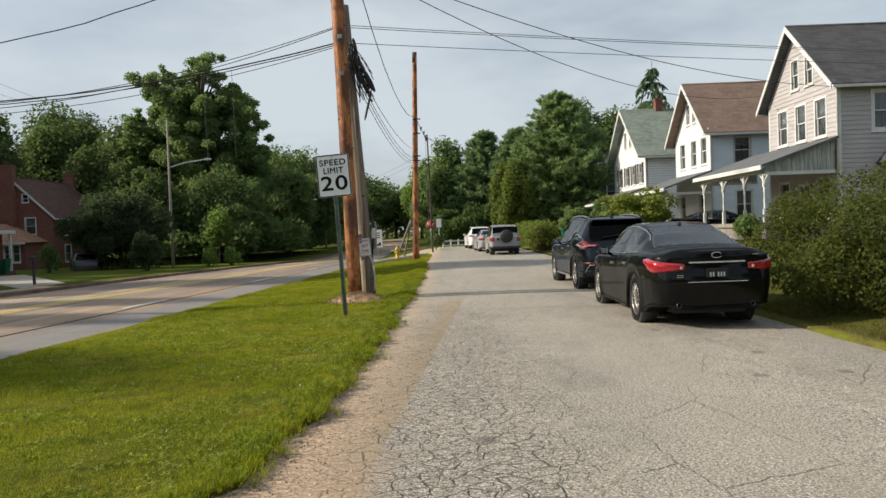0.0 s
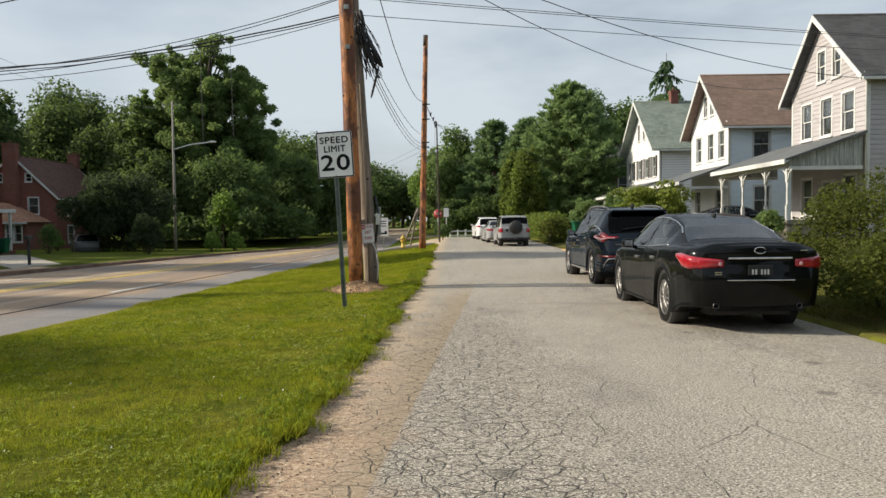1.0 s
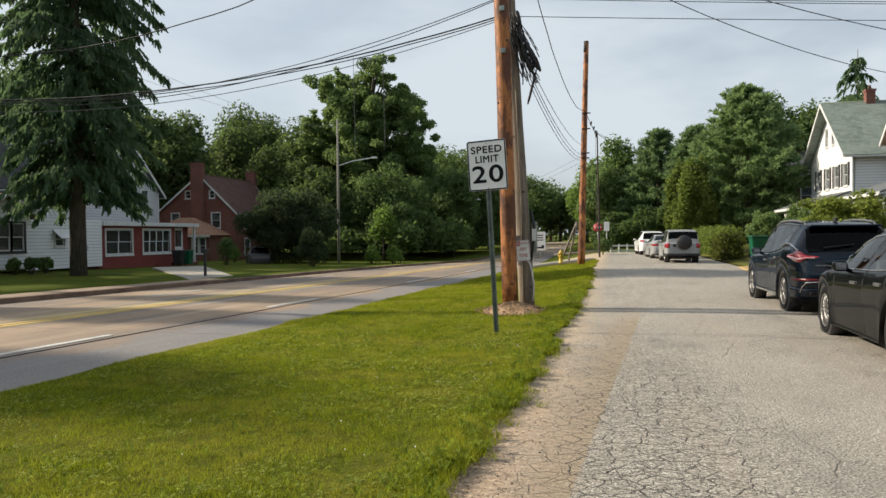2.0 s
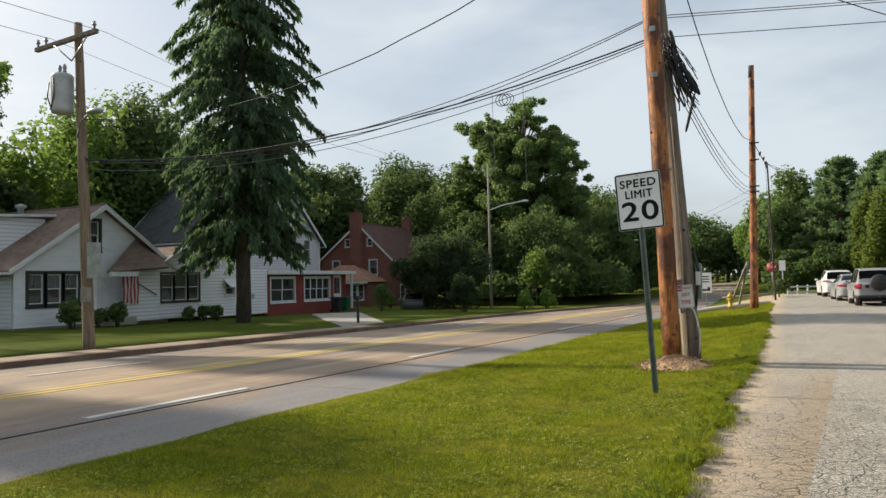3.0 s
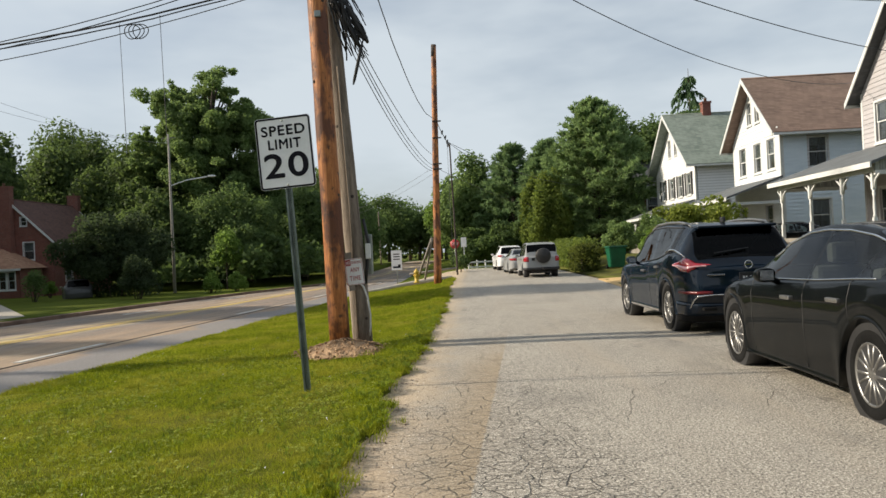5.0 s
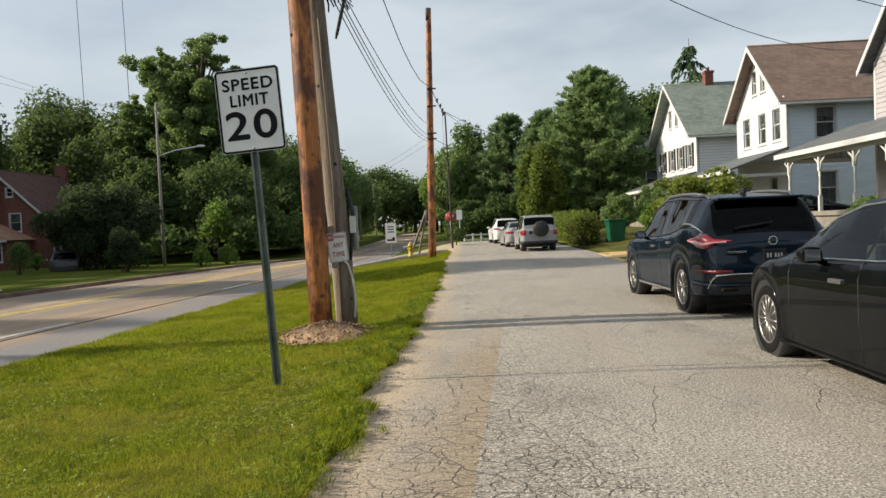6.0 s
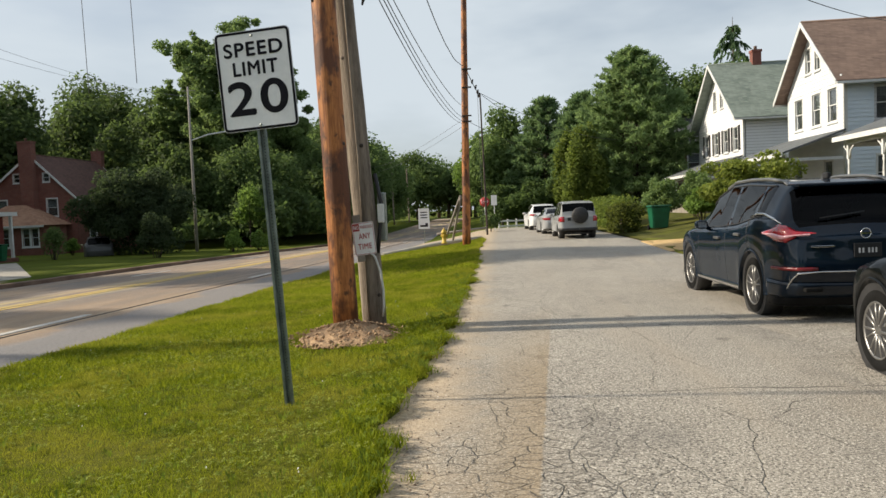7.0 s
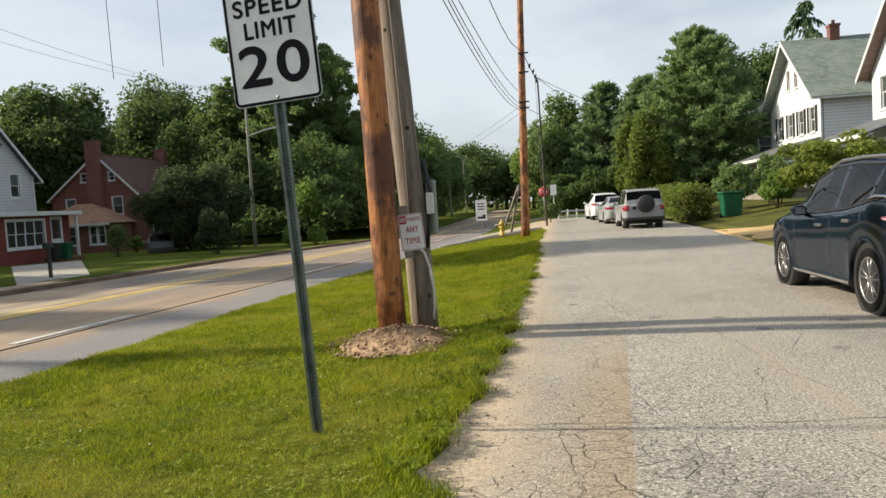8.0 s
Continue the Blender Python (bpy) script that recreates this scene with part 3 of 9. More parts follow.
M["lamp_red"] = surface("red_lamp_lens", (0.22, 0.005, 0.012), (0.42, 0.012, 0.025), 8, 40, 0.12, 0, 0, None, Coat_Weight=1.0)
M["reflector"] = surface("dull_red_reflector", (0.1, 0.004, 0.006), (0.16, 0.008, 0.01), 8, 40, 0.3, 0)
M["pale_steel"] = surface("pale_painted_steel", (0.6, 0.62, 0.62), (0.76, 0.78, 0.78), 3, 30, 0.5, 0)
M["pole_pale"] = surface("pale_grey_pole", (0.2, 0.19, 0.165), (0.36, 0.34, 0.3), 1.5, 14, 0.9, 0.01, stretch=(9, 9, 0.6))
M["plate"] = surface("dark_number_plate", (0.008, 0.009, 0.011), (0.016, 0.017, 0.02), 8, 40, 0.5, 0)
M["plate_ink"] = surface("pale_plate_ink", (0.45, 0.46, 0.47), (0.6, 0.61, 0.62), 8, 40, 0.5, 0)
M["cabin"] = surface("grey_cabin_trim", (0.06, 0.06, 0.058), (0.1, 0.1, 0.096), 4, 30, 0.8, 0)
M["bin_green"] = surface("green_bin_plastic", (0.005, 0.07, 0.034), (0.01, 0.12, 0.058), 3, 30, 0.45, 0.001)
M["bin_black"] = surface("black_bin_plastic", (0.012, 0.013, 0.016), (0.03, 0.031, 0.036), 3, 30, 0.5, 0.001)
M["hydrant"] = surface("yellow_hydrant_paint", (0.4, 0.26, 0.02), (0.62, 0.42, 0.05), 4, 30, 0.5, 0.002)
M["flag_red"] = surface("red_flag_cloth", (0.3, 0.02, 0.03), (0.42, 0.04, 0.05), 4, 30, 0.85, 0.002)
M["flag_white"] = surface("white_flag_cloth", (0.5, 0.5, 0.5), (0.66, 0.66, 0.66), 4, 30, 0.85, 0.002)
M["insulator"] = surface("grey_ceramic", (0.16, 0.17, 0.18), (0.3, 0.31, 0.32), 4, 30, 0.3, 0)
M["transformer"] = surface("grey_transformer_paint", (0.36, 0.38, 0.4), (0.5, 0.52, 0.54), 3, 20, 0.45, 0.001)
M["flower"] = surface("pink_flowers", (0.4, 0.12, 0.14), (0.65, 0.3, 0.32), 6, 40, 0.8, 0.01)

M["lamp_pink"] = surface("pale_pink_lamp_lens", (0.5, 0.2, 0.24), (0.75, 0.45, 0.48), 8, 40, 0.12, 0, 0, None, Coat_Weight=1.0)
def gravel_bits():
    """Small stones, each of its own colour."""
    k = Nodes("loose_gravel_bits")
    g = k.n.new("ShaderNodeNewGeometry")
    c = k.ramp(g.outputs["Random Per Island"], [(0.0, (0.05, 0.035, 0.025)), (0.4, (0.14, 0.09, 0.06)), (0.7, (0.33, 0.26, 0.19)), (1.0, (0.6, 0.54, 0.46))])
    return k.done(c, 0.9)


M["gravel_bits"] = gravel_bits()
# pipe steel darkened for the shade under the bumper
M["pipe"] = surface("dark_pipe_steel", (0.05, 0.05, 0.052), (0.12, 0.12, 0.125), 8, 60, 0.35, 0.0, 0.9)
# olive blades, dimmed for the shade beside the bush
M["blade_dull"] = leaf_material("dull_grass_blades", (0.05, 0.06, 0.01), (0.15, 0.15, 0.03))
M["clap_pink"] = surface("beige_pink_clapboard", (0.36, 0.343, 0.353), (0.46, 0.44, 0.452), 0.9, 12, 0.6, 0.001, stretch=(1, 1, 5))
M["clap_white"] = surface("white_clapboard", (0.6, 0.63, 0.66), (0.72, 0.75, 0.78), 0.9, 12, 0.6, 0.001, stretch=(1, 1, 5))
M["clap_blue"] = surface("pale_blue_clapboard", (0.58, 0.67, 0.75), (0.7, 0.78, 0.85), 0.9, 12, 0.6, 0.001, stretch=(1, 1, 5))
M["clap_bright"] = surface("bright_white_clapboard", (0.68, 0.7, 0.72), (0.8, 0.81, 0.82), 0.9, 12, 0.6, 0.001, stretch=(1, 1, 5))
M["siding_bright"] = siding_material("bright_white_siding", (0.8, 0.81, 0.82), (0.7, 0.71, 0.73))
M["pole_tan"] = surface("tan_weathered_pole", (0.12, 0.085, 0.058), (0.32, 0.24, 0.165), 1.5, 14, 0.9, 0.012, stretch=(9, 9, 0.6))

# ---- ground, roads ----
def main_z(y):
    """The main road falls gently as it runs on."""
    return -0.05 - 0.0165 * min(max(0.0, y - 8.0), 12.0) - 0.0165 * min(max(0.0, y - 20.0), 50.0)


def kerb_x(y):
    q = min(max(y - 38.0, 0.0), 36.0)
    return -16.1 + 0.0022 * q * q - 0.045 * max(y - 74.0, 0.0)


def near_x(y):
    return -5.85 - 0.03 * max(y - 60.0, 0.0)


def left_z(x, y):
    """Lawns beyond the kerb: a hand above the road, rising a little towards the houses."""
    t = min(max((-18.0 - x) / 8.0, 0.0), 1.0)
    return main_z(y) + 0.13 + 0.14 * t


def road_edge(y):
    """The ragged edge of the small road towards the verge."""
    base = float(np.interp(y, (0, 4, 6, 8.5, 13, 16, 22, 34, 50), (-1.2, -1.1, -0.88, -0.74, -0.71, -0.66, -0.62, -0.74, -0.82)))
    return base + 0.15 * noise.noise((0.0, y * 0.9, 3.1)) + 0.17 * noise.noise((1.0, y * 2.3, 0.4)) + 0.05 * noise.noise((2.0, y * 6.0, 0.4))


def right_edge(y):
    wide = 1.0 / (1.0 + math.exp(-(min(max(y, 0.0), 60.0) - 33.0) * 0.9))
    return 5.32 + 0.75 * wide + 0.1 * noise.noise((5.0, y * 0.7, 1.0))


def lawn_z(x):
    """Height of the yards that rise from the small road."""
    t = min(max((x - 5.4) / 5.6, 0.0), 1.0)
    return 0.03 + 0.62 * t * t * (3 - 2 * t)


def verge_z(x, y):
    a, b = near_x(y), -0.8
    t = min(max((x - a) / (b - a), 0.0), 1.0)
    return (main_z(y) + 0.05) * (1 - t) + 0.0 * t - 0.03 * math.sin(math.pi * t) + 0.025 * noise.noise((x * 0.6, y * 0.6, 0.0)) + 0.05 * math.exp(-((road_edge(y) - 0.1 - x) / 0.28) ** 2)


def strip_mesh(stations, cols, zfun):
    """A sheet of cross sections: cols(y) gives the x values, zfun(x, y, i) the heights."""
    verts, faces = [], []
    n = 0
    for j, y in enumerate(stations):
        xs = cols(y)
        n = len(xs)
        verts += [(x, y, zfun(x, y, i)) for i, x in enumerate(xs)]
        if j:
            o = (j - 1) * n
            faces += [(o + i, o + i + 1, o + n + i + 1, o + n + i) for i in range(n - 1)]
    return np.array(verts), np.array(faces)


ys = [-1500, -400, -120, -60, -30] + [-15 + 0.5 * i for i in range(36)] + [3 + 0.12 * i for i in range(175)] + [24 + 0.35 * i for i in range(90)] + [56, 58, 60, 64, 70, 80, 100, 140, 220, 400, 800, 1500, 3000]
verge_n = 14


def ground_cols(y):
    yc = min(max(y, -60), 230)
    a = near_x(yc) + 0.05 * noise.noise((2.0, y * 1.3, 0.0))
    b = road_edge(y)
    e = right_edge(y)
    k = kerb_x(yc)
    return ([-3000, -300, -70, k - 3.6, k - 1.14, k - 1.12, k - 0.3] + [k + 0.3, a - 0.16] + [a + (b - a) * i / (verge_n - 2) for i in range(verge_n - 2)] + [b - 0.2, b - 0.05, b]
            + [b + 0.3, e - 0.3, e] + [5.6 + 0.9 * i if y < 60 else 6.8 + 0.8 * i for i in range(7)] + [16.0, 60.0, 300.0, 3000.0])


VERGE_END = 44.6


def ground_height(x, y, i):
    if i < 5:
        return left_z(x, y) - (0.02 if i == 4 else 0.0)
    if i in (5, 6, 7, 8):
        return main_z(y) - 0.25
    if i <= 8 + verge_n + 1:
        if VERGE_END < y < 63:
            return verge_z(x, y) - 0.4
        return verge_z(x, y) - (0.03 if i == 8 + verge_n + 1 else 0.0)
    if i in (8 + verge_n + 2, 8 + verge_n + 3):
        return -0.3 if y < 63 else -0.02
    return lawn_z(x) + 0.02 * noise.noise((x * 0.8, y * 0.8, 2.0))


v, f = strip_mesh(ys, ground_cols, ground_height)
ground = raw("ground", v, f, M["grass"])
tagged(ground, "mown green grass verge and lawns beside the roads", "ground", kind="structure")
for p in ground.data.polygons:
    p.use_smooth = True

# small road: slab with a ragged rim
road_ys = [-60, -30] + [-12 + 0.5 * i for i in range(30)] + [3 + 0.15 * i for i in range(140)] + [24 + 0.3 * i for i in range(105)] + [56, 58, 60, 62, 63]
v, f = strip_mesh(road_ys, lambda y: [road_edge(y) - 0.02, road_edge(y) + 0.05, -0.2, 0.8, 2.2, 3.6, right_edge(y) - 0.1, right_edge(y) + 0.05],
                  lambda x, y, i: (-0.035, -0.004, 0, 0.012, 0.02, 0.012, 0.0, -0.03)[i])
road = raw("road", v, f, M["asphalt"])
tagged(road, "old light grey cracked asphalt side road with sandy edge", "road", kind="structure")
# main road
my = [-80, -40] + [-20 + 2.0 * i for i in range(61)] + [115, 140, 180, 230]
v, f = strip_mesh(my, lambda y: [kerb_x(y) - 0.02, kerb_x(y) + 1.5, 0.5 * (kerb_x(y) + near_x(y)), near_x(y) - 1.5, near_x(y) + 0.02],
                  lambda x, y, i: main_z(y) + (-0.02, 0.02, 0.05, 0.02, 0.0)[i])
main_road = raw("main_road", v, f, M["main"])
tagged(main_road, "wide tan worn carriageway with yellow and white lines", "road", kind="structure")
# mouth where the small road meets the main road
v, f = strip_mesh([VERGE_END - 0.3 + 0.66 * i for i in range(29)], lambda y: [near_x(y) - 0.1, -4.4, -3.0, -1.8, -0.6],
                  lambda x, y, i: (main_z(y) - 0.004, main_z(y) * 0.75 - 0.01, main_z(y) * 0.45 - 0.01, main_z(y) * 0.15 - 0.01, -0.012)[i])
tagged(raw("road_mouth", v, f, M["asphalt"]), "pale asphalt mouth joining the side road to the main road", "road", kind="structure")


def painted_line(name, x0, dx, y0, y1, w, mat, label, up=0.03):
    """A painted strip on the main road; up: its height over the road's edge level."""
    bm = bmesh.new()
    n = max(2, int((y1 - y0) / 2))
    for i in range(n):
        a, b = y0 + (y1 - y0) * i / n, y0 + (y1 - y0) * (i + 1) / n
        za, zb = main_z(a) + up, main_z(b) + up
        slab(bm, [(x0 + dx * a - w, a, za), (x0 + dx * a + w, a, za), (x0 + dx * b + w, b, zb), (x0 + dx * b - w, b, zb)], 0.02)
    tagged(part(name, bm, mat), label, "road marking", "lane lines", "structure")


for off in (-0.13, 0.13):
    painted_line("yellow_line", -10.95 + off, 0.0, -30, 74, 0.085, M["yellow_line"], "worn yellow centre line on the main road", 0.056)
for y0 in (-2.5, 9.6, 18.2, 30.3, 42.4, 54.5, 66.6):
    painted_line("lane_dash", -8.05, 0.0, y0, y0 + 3.0, 0.07, M["white_line"], "worn white dashed lane line on the main road", 0.041)
    painted_line("lane_dash", -13.6, 0.0, y0 + 3, y0 + 6.0, 0.055, M["white_line"], "worn white dashed lane line on the main road", 0.042)
# long dark joint of the carriageway
painted_line("road_joint", -7.8, 0.0, -20, 70, 0.009, M["dark_asphalt"], "dark sealed joint along the carriageway", 0.037)

# kerb and pavement on the far side: separate stones
kb = None
for j, y in enumerate(np.arange(-20, 90, 2.4)):
    low = 0.01 if 27.0 < y < 30.5 or 41.0 < y < 44.0 else 0.0     # dropped at driveways
    bm = bmesh.new()
    x0, x1 = kerb_x(y), kerb_x(y + 2.39)
    za, zb = main_z(y) - low, main_z(y + 2.39) - low
    slab(bm, [(x0 - 0.17, y, za + 0.145), (x0, y, za + 0.13), (x1, y + 2.39, zb + 0.13), (x1 - 0.17, y + 2.39, zb + 0.145)], 0.3)
    tagged(part("kerb", bm, M["kerb"]), "weathered brown concrete kerb stone along the main road", "kerb", "kerb stones", "structure")
tan_paving = surface("tan_stained_paving", (0.2, 0.14, 0.095), (0.36, 0.275, 0.19), 0.9, 30, 0.9)
pav = new("pavement")
tagged(pav, "tan concrete pavement slabs behind the kerb", "pavement", kind="structure")
for j, y in enumerate(np.arange(-20, 30, 1.5)):
    bm = bmesh.new()
    x0, x1 = kerb_x(y), kerb_x(y + 1.48)
    za, zb = main_z(y), main_z(y + 1.48)
    slab(bm, [(x0 - 1.1, y, za + 0.15), (x0 - 0.18, y, za + 0.14), (x1 - 0.18, y + 1.48, zb + 0.14), (x1 - 1.1, y + 1.48, zb + 0.15)], 0.3)
    part("paving_slab", bm, tan_paving, pav)
bm = bmesh.new()
slab(bm, [(-27.5, 41.0, -0.3), (-16.2, 28.0, -0.26), (-16.2, 31.5, -0.32), (-26.5, 45.0, -0.37)], 0.2)
tagged(part("driveway", bm, M["concrete"]), "pale concrete driveway apron crossing the pavement", "driveway", kind="structure")
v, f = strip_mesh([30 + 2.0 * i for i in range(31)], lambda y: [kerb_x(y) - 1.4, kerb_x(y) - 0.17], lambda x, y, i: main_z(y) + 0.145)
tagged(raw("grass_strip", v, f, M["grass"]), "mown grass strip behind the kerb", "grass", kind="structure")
# kerb at the tip of the verge
bm = bmesh.new()
tube(bm, [(-5.75, 42.6, -0.55), (-4.6, 44.2, -0.42), (-3.2, 44.7, -0.2), (-1.9, 44.9, -0.05), (-0.9, 44.8, 0.0)], 0.12, 8)
tagged(part("verge_kerb", bm, M["concrete"]), "pale concrete kerb round the tip of the verge", "kerb", kind="structure")
# driveway with gold gravel on the house side
bm = bmesh.new()
slab(bm, [(5.2, 29.9, 0.015), (6.4, 30.1, 0.1), (11.5, 31.3, 0.7), (11.5, 34.0, 0.7), (6.7, 34.6, 0.13), (5.5, 36.0, 0.03)], 0.25)
tagged(part("driveway", bm, surface("gold_gravel", (0.4, 0.26, 0.1), (0.62, 0.43, 0.2), 2, 40, 0.9, 0.01)), "golden gravel driveway between the side road and the houses", "driveway", kind="structure")

# ---- houses ----
def wall_panel(bm, w, h, holes, m, thick=0.15, gable=None):
    """A wall in the local xz plane, outer face at y = 0, with holes (x0, x1, z0, z1); gable: (eave height, ridge x, ridge height) cuts its top."""
    b = bmesh.new()
    xs = sorted({0.0, w, *[v for q in holes for v in q[:2]]})
    zs = sorted({0.0, h, *[v for q in holes for v in q[2:]]})
    grid = {}

    def vert(x, y, z):
        key = (round(x, 4), round(y, 4), round(z, 4))
        if key not in grid:
            grid[key] = b.verts.new(key)
        return grid[key]
    for x0, x1 in zip(xs, xs[1:]):
        for z0, z1 in zip(zs, zs[1:]):
            cx, cz = (x0 + x1) / 2, (z0 + z1) / 2
            if any(q[0] < cx < q[1] and q[2] < cz < q[3] for q in holes):
                continue
            b.faces.new([vert(x0, 0, z0), vert(x1, 0, z0), vert(x1, 0, z1), vert(x0, 0, z1)])
            b.faces.new([vert(x0, thick, z1), vert(x1, thick, z1), vert(x1, thick, z0), vert(x0, thick, z0)])
    for x0, x1, z0, z1 in holes:
        ring = [(x0, z0), (x1, z0), (x1, z1), (x0, z1)]
        for (xa, za), (xb, zb) in zip(ring, ring[1:] + ring[:1]):
            b.faces.new([vert(xa, 0, za), vert(xb, 0, zb), vert(xb, thick, zb), vert(xa, thick, za)])
    if gable:
        e, rx, rz = gable
        for (ax, az), (bx, bz) in (((0, e), (rx, rz)), ((rx, rz), (w, e))):
            d = Vector((bx - ax, 0, bz - az))
            bmesh.ops.bisect_plane(b, geom=b.verts[:] + b.edges[:] + b.faces[:], plane_co=(ax, 0, az), plane_no=(-d.z, 0, d.x), clear_outer=True)
    merge(bm, b, m)


def window(parent, m, x0, x1, z0, z1, casing, sash, case=0.09, panes=1, curtain=0.45, shutters=None):
    """A sash window in a wall's hole: casing proud of the wall, sill, two sashes with glass, a curtain behind."""
    bm = bmesh.new()
    for a in ((x0 - case, x0, z0 - case, z1 + case), (x1, x1 + case, z0 - case, z1 + case), (x0, x1, z1, z1 + case), (x0, x1, z0 - case, z0)):
        cuboid(bm, a[0], a[1], -0.035, 0.02, a[2], a[3], m)
    fr = part("window", bm, casing, parent)
    zm = (z0 + z1) / 2
    s = 0.045
    bm = bmesh.new()
    w = (x1 - x0) / panes
    for i in range(panes):
        a, b = x0 + i * w, x0 + (i + 1) * w
        for za, zb, y in ((z0, zm + s / 2, 0.07), (zm - s / 2, z1, 0.035)):
            cuboid(bm, a, a + s, y, y + 0.035, za, zb, m)
            cuboid(bm, b - s, b, y, y + 0.035, za, zb, m)
            cuboid(bm, a + s, b - s, y, y + 0.035, za, za + s, m)
            cuboid(bm, a + s, b - s, y, y + 0.035, zb - s, zb, m)
    part("sash", bm, sash, fr)
    for i in range(panes):
        a, b = x0 + i * w, x0 + (i + 1) * w
        for za, zb, y in ((z0 + s, zm - s / 2, 0.085), (zm + s / 2, z1 - s, 0.05)):
            bm = bmesh.new()
            cuboid(bm, a + s, b - s, y, y + 0.006, za, zb, m)
            part("pane", bm, M["glass"], fr)
    bm = bmesh.new()
    cuboid(bm, x0 - case - 0.03, x1 + case + 0.03, -0.075, -0.036, z0 - case - 0.04, z0 - case + 0.01, m)
    part("sill", bm, casing, fr)
    if curtain:
        bm = bmesh.new()
        n = 14
        zc = z1 - (z1 - z0) * curtain
        vs = [(x0 + (x1 - x0) * i / n, 0.17 + 0.02 * math.sin(i * 2.1)) for i in range(n + 1)]
        for (xa, ya), (xb, yb) in zip(vs, vs[1:]):
            q = [m @ Vector(c) for c in ((xa, ya, zc), (xb, yb, zc), (xb, yb, z1), (xa, ya, z1))]
            bm.faces.new([bm.verts.new(c) for c in q])
        part("curtain", bm, M["curtain"], fr)
    if shutters:
        for a in (x0 - case - 0.36, x1 + case + 0.02):
            bm = bmesh.new()
            cuboid(bm, a, a + 0.05, -0.05, 0.0, z0 - 0.05, z1 + 0.05, m)
            cuboid(bm, a + 0.29, a + 0.34, -0.05, 0.0, z0 - 0.05, z1 + 0.05, m)
            zz = z0 - 0.05
            while zz < z1 + 0.04:
                cuboid(bm, a + 0.05, a + 0.29, -0.04, -0.005, zz, zz + 0.055, m)
                zz += 0.075
            part("shutter", bm, shutters, fr)


def gable_roof(parent, w, d, eave, rx, ridge, mat, trim, over=0.45, front=0.4, thick=0.14):
    """Two slopes with the ridge along local y, eave overhang, white bargeboards and a ridge cap."""
    for side in (0, 1):
        ex = 0.0 if side == 0 else w
        sl = (ridge - eave) / (rx - ex)
        ox = ex - over if side == 0 else ex + over
        oz = eave + sl * (ox - ex)
        p = [(ox, -front, oz + thick), (rx, -front, ridge + thick), (rx, d + front, ridge + thick), (ox, d + front, oz + thick)]
        if side == 1:
            p = [p[1], p[0], p[3], p[2]]
        bm = bmesh.new()
        slab(bm, p, thick - 0.02)
        part("roof_slope", bm, mat, parent)
        for ya in (-front - 0.045, d + front + 0.005):
            bm = bmesh.new()
            a, b = Vector((ox, ya, oz + thick + 0.01)), Vector((rx, ya, ridge + thick + 0.01))
            q = [a, b, b - Vector((0, 0, 0.26)), a - Vector((0, 0, 0.22))]
            vs = [bm.verts.new(c) for c in q] + [bm.verts.new(c + Vector((0, 0.04, 0))) for c in q]
            for fc in ((0, 1, 2, 3), (7, 6, 5, 4), (0, 4, 5, 1), (1, 5, 6, 2), (2, 6, 7, 3), (3, 7, 4, 0)):
                bm.faces.new([vs[i] for i in fc])
            part("bargeboard", bm, trim, parent)
        # gutter along the eave
        bm = bmesh.new()
        gx = ox - 0.09 if side == 0 else ox - 0.01
        cuboid(bm, gx, gx + 0.1, -front, d + front, oz + thick - 0.17, oz + thick - 0.06)
        part("gutter", bm, trim, parent)
    bm = bmesh.new()
    tube(bm, [(rx, -front, ridge + thick + 0.0), (rx, d + front, ridge + thick + 0.0)], 0.06, 6)
    part("ridge_cap", bm, mat, parent)


SIDES = {"front": lambda w, d: pose(0, 0, 0), "right": lambda w, d: pose(w, 0, 0, 0, 0, 90), "left": lambda w, d: pose(0, d, 0, 0, 0, -90), "back": lambda w, d: pose(w, d, 0, 0, 0, 180)}


def clapboards(h, mm, w, top, holes, mat, pitch=0.19, gable=None):
    """Lapped boards on a wall, each a wedge, cut round the window casings and along the gable."""
    def lim(z):
        if gable and z > gable[0]:
            f = (z - gable[0]) / (gable[2] - gable[0])
            return gable[1] * f, w - (w - gable[1]) * f
        return 0.0, w
    for i in range(int(top / pitch)):
        z0, z1 = i * pitch, min(top, (i + 1) * pitch + 0.012)
        spans = [(0.0, w)]
        for a, b, c, e in holes:
            if z0 < e and z1 > c:
                spans = [q for p in spans for q in ((p[0], min(p[1], a)), (max(p[0], b), p[1])) if q[1] - q[0] > 0.02]
        (l0, r0), (l1, r1) = lim(z0), lim(z1)
        for a, b in spans:
            a0, b0, a1, b1 = max(a, l0), min(b, r0), max(a, l1), min(b, r1)
            if b0 - a0 < 0.06 or b1 - a1 < 0.03:
                continue
            bm = bmesh.new()
            vs = [bm.verts.new(mm @ Vector(c)) for c in ((a0, -0.03, z0), (b0, -0.03, z0), (b1, -0.006, z1), (a1, -0.006, z1), (a0, 0.01, z0), (b0, 0.01, z0), (b1, 0.01, z1), (a1, 0.01, z1))]
            for fc in ((0, 1, 2, 3), (7, 6, 5, 4), (0, 4, 5, 1), (1, 5, 6, 2), (2, 6, 7, 3), (3, 7, 4, 0)):
                bm.faces.new([vs[j] for j in fc])
            part("clapboard", bm, mat, h)


